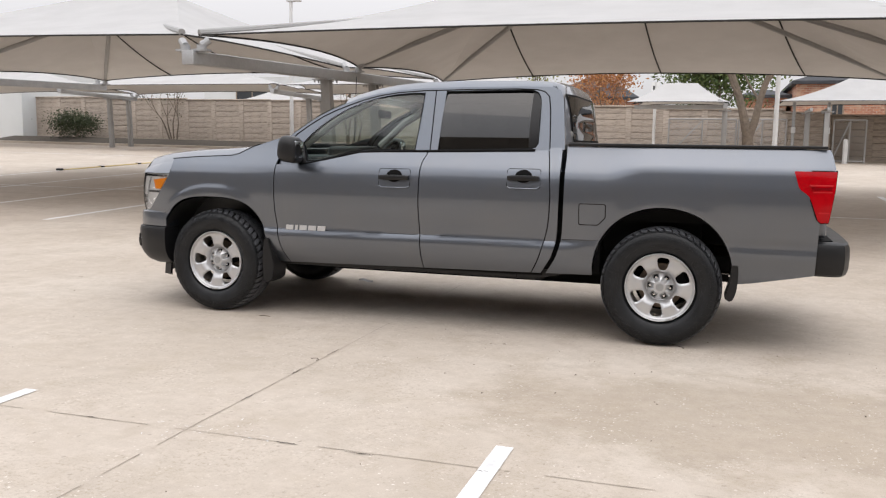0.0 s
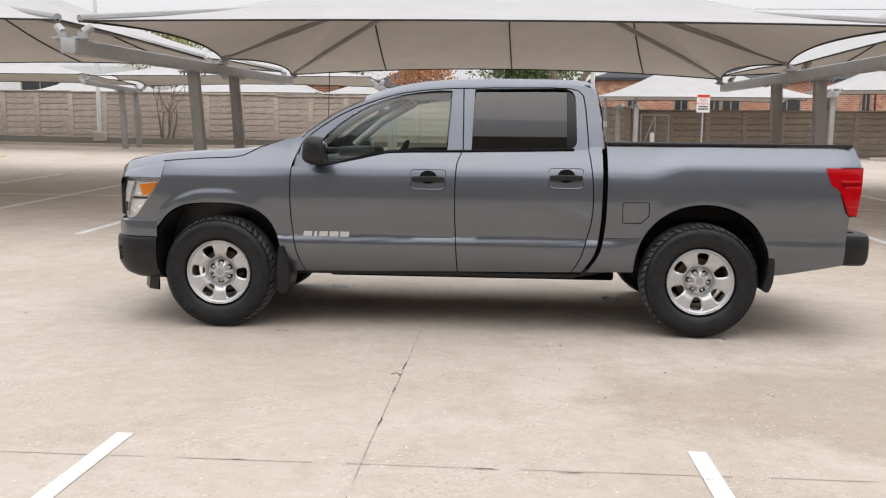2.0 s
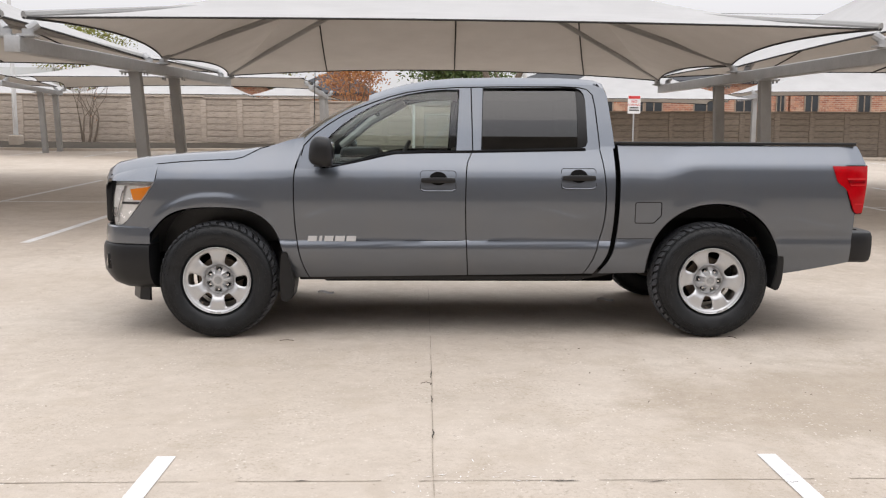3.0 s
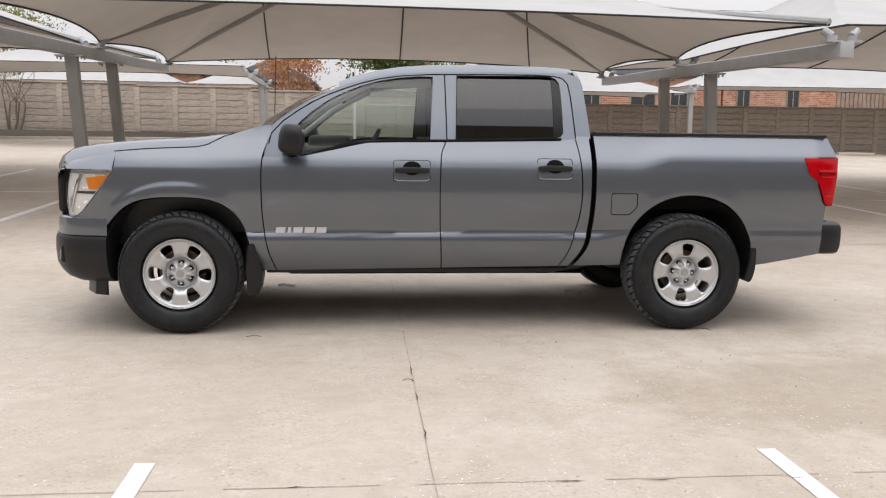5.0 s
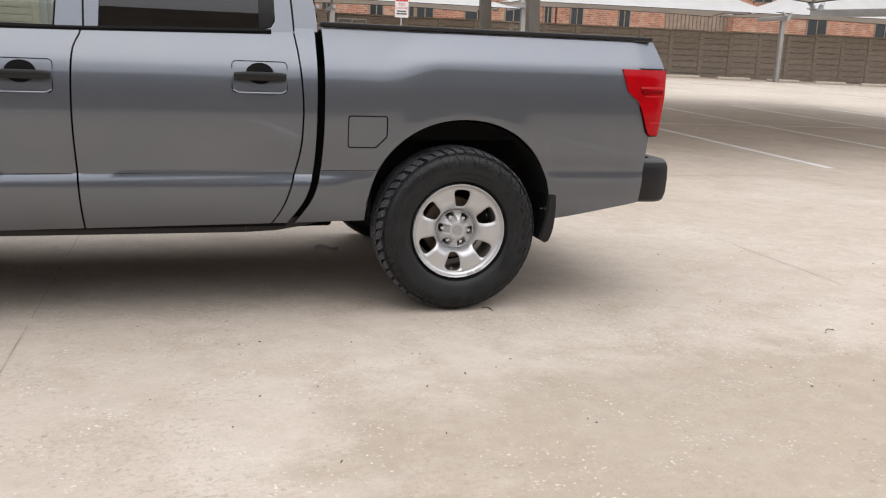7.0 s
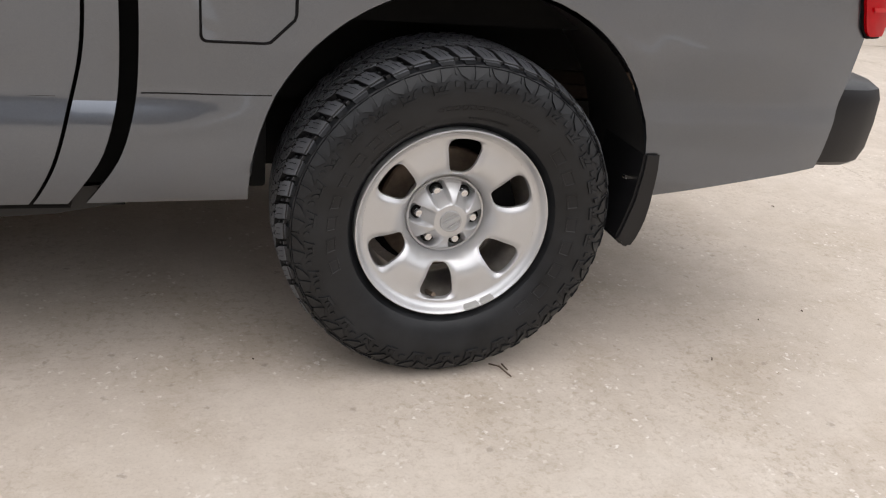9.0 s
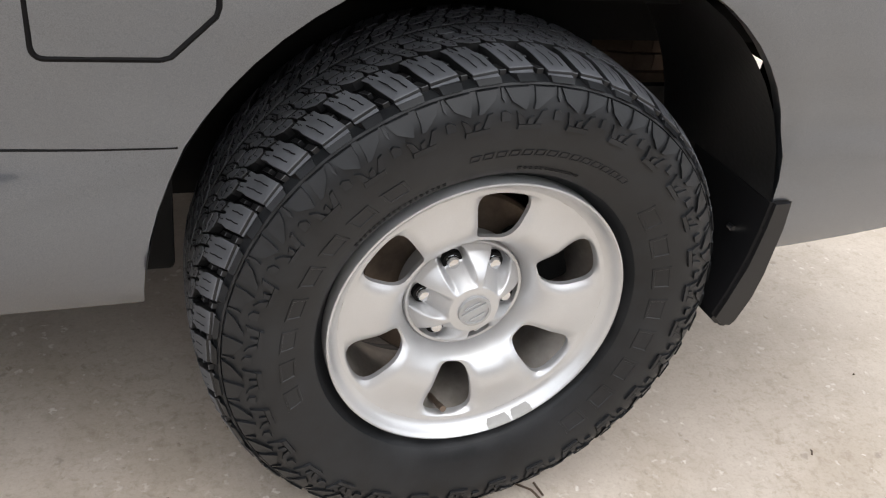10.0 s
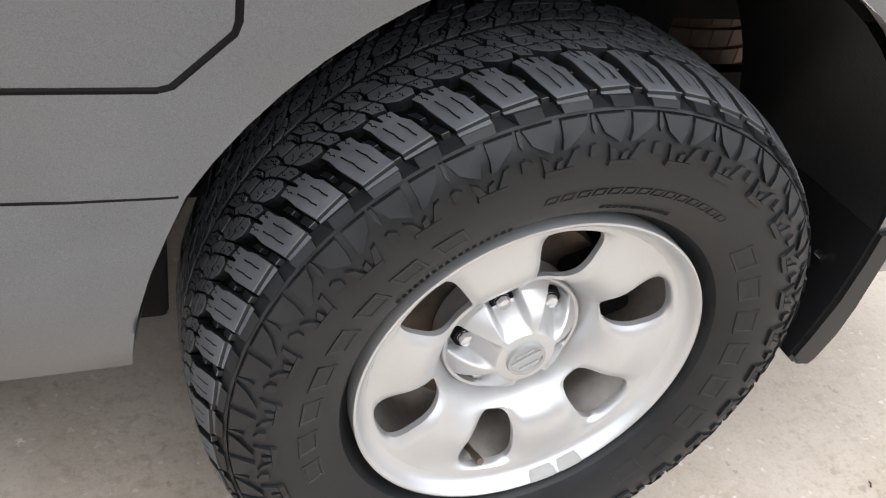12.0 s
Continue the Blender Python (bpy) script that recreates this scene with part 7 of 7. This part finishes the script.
def wheel(x, y, turn, spin):
    root = new("wheel")
    root.parent = truck
    root.matrix_parent_inverse = world_of(truck).inverted()
    root.matrix_basis = pose(x, y, 0.415, 0, 0, turn)
    tagged(root, "silver steel wheel with an all-terrain tyre")
    rot = pose(0, 0, 0, 0, spin, 0)

    def put(name, me, m, label=""):
        ob = new(name, me)
        ob.parent = root
        ob.matrix_basis = m
        return tagged(ob, label)

    inb = Matrix()
    put("tyre", TYRE, inb, "black all-terrain tyre carcass")
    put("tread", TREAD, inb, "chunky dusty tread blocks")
    for k, me in enumerate(WORDS):
        ob = put("moulded_bar" if k < 16 else "fine_print", me, inb)
        if k > 15:
            tagged(ob, kind="stuff")
    put("rim", RIM, rot, "silver pressed steel rim with six openings")
    put("rim_barrel", BARREL, rot)
    put("centre_cap", CAP, rot, "silver centre cap")
    put("cap_badge", BADGE, rot @ pose(0, 0, 0, 0, -35, 0), "round bright cap badge")
    for k in range(6):
        a = radians(60 + 60 * k)
        put("lug_nut", NUT, rot @ pose(0.070 * math.cos(a), 0.0155, 0.070 * math.sin(a)), "bright hexagonal lug nut")
    for k in range(6):
        a = radians(60 + 60 * k)
        put("nut_pocket", NUT_SHADE, rot @ pose(0.070 * math.cos(a), 0.0, 0.070 * math.sin(a)), "flat dark disc for the shade round the nut")
    put("valve_stem", VALVE, rot @ pose(0, 0, 0, 0, 2, 0), "dark valve stem")
    put("balance_weight", WEIGHT, rot, "grey clip-on balance weights")
    put("brake_disc", BRAKE, Matrix(), "rusty brake disc")
    put("brake_shield", SHIELD, Matrix(), "black brake dust shield")
    put("brake_caliper", CALIPER, pose(0, 0, 0, 0, 70, 0), "black brake caliper")
    return root


wheel(-0.007, 0, 0, 5.5)
wheel(-3.55, 0, 0, 32)
wheel(0, 2 * MID, 180, 12)
wheel(-3.55, 2 * MID, 180, 40)

# ---- sign, lamps, gates ----
def sign_post(x, y, top, w, h, bars, label, post_r=0.03, mat="galv"):
    z = ground_z(x, y)
    root = thing("parking_sign", (x, y, z), label, "sign")
    part("post", tube(bmesh.new(), [(x, y + 0.03, z - 0.05), (x, y + 0.03, top)], post_r, 10), M[mat], root, "thin grey steel post")
    board = part("board", boxed(x - w / 2, x + w / 2, y - 0.012, y - 0.004, top - h, top, 0.002, 1), M["signw"], root, "white sheet metal board")
    return root, board


def lettering(text, x, y, z, size, mat, parent):
    cu = bpy.data.curves.new("lettering", "FONT")
    cu.body, cu.size, cu.align_x, cu.extrude = text, size, "CENTER", 0.001
    tmp = new("tmp", cu)
    tmp.matrix_basis = pose(x, y, z, 90, 0, 0)
    bpy.context.view_layer.update()
    me = bpy.data.meshes.new_from_object(tmp.evaluated_get(bpy.context.evaluated_depsgraph_get()))
    me.transform(tmp.matrix_basis)
    bpy.data.objects.remove(tmp)
    me.materials.clear()
    me.materials.append(mat)
    return part("lettering", me, parent=parent)


root, board = sign_post(6.22, 28.0, 3.19, 0.50, 0.70, 3, "white and red no parking sign on a thin post")
part("red_band", boxed(5.99, 6.45, 27.975, 27.986, 3.06, 3.165), M["signr"], board, "red band")
lettering("NO", 6.22, 27.984, 2.905, 0.15, M["signr"], board)
lettering("PARKING", 6.22, 27.984, 2.79, 0.115, M["signr"], board)
for z, w in ((2.69, 0.17), (2.60, 0.19)):
    part("print_bar", boxed(6.22 - w, 6.22 + w, 27.975, 27.986, z, z + 0.045), M["signk"], board, "dark unreadable print")
root, board = sign_post(-2.4, 31.5, 4.0, 0.34, 0.75, 2, "narrow white sign on a slim pale post", 0.06, "pole")
part("print_bar", boxed(-2.5, -2.42, 31.474, 31.485, 3.45, 3.85), M["signk"], board, "dark unreadable print")


def lamp_post(x, y, height):
    z = ground_z(x, y)
    root = thing("lamp_post", (x, y, z), "slim white lamp post on a round concrete base", "lamp post", "lamp posts")
    bm = bmesh.new()
    tube(bm, [(x, y, z - 0.1), (x, y, z + 0.55), (x, y, z + 0.60)], [0.30, 0.30, 0.26], 20)
    part("base", bm, M["concrete"], root, "pale concrete base")
    part("pole", tube(bmesh.new(), [(x, y, z + 0.58), (x, y, z + height)], [0.10, 0.08], 12), M["pole"], root)
    part("base_plate", boxed(x - 0.17, x + 0.17, y - 0.17, y + 0.17, z + 0.585, z + 0.62, 0.005), M["galv"], root)
    part("lamp_head", boxed(x - 0.2, x + 0.5, y - 0.16, y + 0.16, z + height - 0.02, z + height + 0.12, 0.03), M["pole"], root)


lamp_post(2.4, 32.0, 7.0)
lamp_post(-19.5, 32.0, 7.0)


def chain_gate(x0, x1, y, z0, z1, lean=0.0):
    """A chain-link gate leaf: pipe frame, brace and fine wire."""
    root = thing("chain_link_gate", ((x0 + x1) / 2, y, z0), "galvanised chain-link gate leaf with a pipe frame", "gate", "chain-link gates")
    P = lambda x, z: (x, y + lean * (x - x0), z)
    bm = bmesh.new()
    for a, b in ((P(x0, z0), P(x0, z1)), (P(x1, z0), P(x1, z1)), (P(x0, z1), P(x1, z1)), (P(x0, z0 + 0.1), P(x1, z0 + 0.1)), (P((x0 + x1) / 2, z0 + 0.1), P((x0 + x1) / 2, z1))):
        tube(bm, [a, b], 0.035, 8)
    part("pipe_frame", bm, M["post"], root)
    bm = bmesh.new()
    tube(bm, [P(x0, z0 + 0.15), P((x0 + x1) / 2, z1 - 0.05)], 0.025, 6)
    part("brace", bm, M["galv"], root)
    bm = bmesh.new()
    n = int((x1 - x0 + z1 - z0) / 0.12)
    for k in range(n):
        for s in (0, 1):
            xa = x0 + 0.12 * k
            za, zb = z0 + 0.1, z1
            pa, pb = (xa, za), (xa - (zb - za), zb)
            if pb[0] < x0:
                pb = (x0, za + (xa - x0))
            if pa[0] > x1:
                pa = (x1, za + (xa - x1))
            if pb[1] <= pa[1]:
                continue
            q = [pa, pb] if not s else [(x0 + x1 - pa[0], pa[1]), (x0 + x1 - pb[0], pb[1])]
            tube(bm, [P(*q[0]), P(*q[1])], 0.004, 3, False)
    tagged(part("wire_mesh", bm, M["galv"], root, "fine chain-link wire"), kind="stuff")


gz = ground_z(0, 33)
chain_gate(-1.9, 0.9, 33.4, gz, gz + 1.75, 0.05)
chain_gate(1.0, 2.9, 33.6, gz, gz + 1.75, -0.1)
chain_gate(4.75, 6.0, 33.5, gz - 0.05, gz + 1.75, 0.1)
for x in (3.2, 4.55):
    z = ground_z(x, 33.9)
    root = thing("gate_post", (x, 33.9, z), "tall square galvanised gate post", "post", "gate posts")
    part("shaft", boxed(x - 0.06, x + 0.06, 33.84, 33.96, z - 0.1, z + 2.5, 0.01), M["galv"], root)
    part("hinge", boxed(x - 0.09, x + 0.09, 33.80, 33.86, z + 1.2, z + 1.45, 0.01), M["pole"], root)
z = ground_z(5.2, 33.2)
root = thing("bollard", (5.2, 33.2, z), "short white painted bollard by the gate", "bollard")
part("shaft", tube(bmesh.new(), [(5.2, 33.2, z - 0.1), (5.2, 33.2, z + 0.95), (5.2, 33.2, z + 1.0)], [0.10, 0.10, 0.05], 14), M["pole"], root)

# ---- overhead wires far behind ----
bm = bmesh.new()
for k, z in enumerate((9.2, 9.8, 10.6, 11.3)):
    tube(bm, [(6 + 7 * i, 62, z - 0.25 * math.sin(math.pi * i / 8) + 0.05 * i) for i in range(9)], 0.02, 4)
tagged(part("power_lines", bm, M["cord"]), "thin dark overhead wires beyond the houses", "wire", kind="stuff")

# ---- litter on the concrete ----
rnd = random.Random(77)
bm = bmesh.new()
for k in range(80):
    x, y = rnd.uniform(-6, 4), rnd.uniform(-4.5, 1.2)
    if k > 50:
        x, y = rnd.uniform(-1.5, 2.2), rnd.uniform(-1.6, 0.2)
    a, ln = rnd.uniform(0, 6.28), rnd.uniform(0.004, 0.016)
    d = Vector((math.cos(a), math.sin(a), 0)) * ln / 2
    p = Vector((x, y, ground_z(x, y) + 0.004))
    tube(bm, [p - d, p + Vector((0, 0, 0.003)), p + d * rnd.uniform(0.6, 1.0)], rnd.uniform(0.0012, 0.0025), 4)
tagged(part("debris", bm, M["twig"]), "tiny dry twigs and grit scattered on the concrete", "debris", kind="stuff")


def twig(x, y, pts, label):
    root = thing("twig", (x, y, 0), label, "twig", "fallen twigs")
    part("stem", tube(bmesh.new(), [(x + a, y + b, 0.004 + c) for a, b, c in pts], 0.0022, 6), M["twig"], root)


twig(0.16, -0.02, ((-0.02, 0.015, 0), (0.0, -0.01, 0.006), (0.018, -0.055, 0.002)), "small dry brown twig beside the tyre")
twig(0.175, -0.03, ((0.0, 0.02, 0), (0.003, -0.015, 0.003)), "small dry brown twig beside the tyre")
twig(1.77, -0.65, ((-0.02, 0, 0), (0.0, 0.008, 0.004), (0.03, 0.004, 0)), "small dry twig lying on concrete")
twig(-2.06, -1.22, ((-0.04, 0, 0), (-0.01, 0.012, 0.005), (0.02, -0.01, 0.002), (0.012, -0.03, 0)), "curled dry leaf stalk lying on concrete")
twig(-3.05, -0.12, ((-0.05, 0, 0), (0.0, 0.01, 0.004), (0.05, 0.0, 0)), "dry twig lying by the front wheel")
def scrap(x, y, turn):
    b = bmesh.new()
    sheet(b, [[(0.075 * (k / 6 - 0.5) * 2, w * (1 - (k / 3 - 1) ** 2) * 0.022 + 0.01 * math.sin(k * 0.8), 0.012 + 0.008 * math.sin(k) + w * 0.008) for w in (-1, 1)] for k in range(7)])
    b.transform(pose(x, y, 0.002, 0, 0, turn))
    bmesh.ops.solidify(b, geom=list(b.faces), thickness=0.0015)
    tagged(part("dry_leaf", b, M["white"]), "pale curled dry leaf lying on concrete", "leaf")


scrap(-2.98, 1.80, 5)
scrap(-0.46, 1.43, -4)
# worn white paint flecks by the slab corner
bm = bmesh.new()
for k in range(34):
    x, y = rnd.gauss(-1.98, 0.16), rnd.gauss(-2.62, 0.10)
    if k > 24:
        x, y = rnd.gauss(-1.62, 0.05), rnd.gauss(-2.68, 0.03)
    a, s1, s2 = rnd.uniform(0, 3.14), rnd.uniform(0.004, 0.026), rnd.uniform(0.0012, 0.004)
    u, v = Vector((math.cos(a), math.sin(a), 0)), Vector((-math.sin(a), math.cos(a), 0))
    c = Vector((x, y, 0.004))
    f = bm.faces.new([bm.verts.new(c + u * s1 * p + v * s2 * q) for p, q in ((-1, -0.4), (0.2, -1), (1, 0.3), (-0.1, 1))])
for f in bm.faces:
    f.normal_update()
    if f.normal.z < 0:
        f.normal_flip()
tagged(part("paint_flecks", bm, M["white"]), "worn flecks of white paint on the concrete", "paint", kind="stuff")
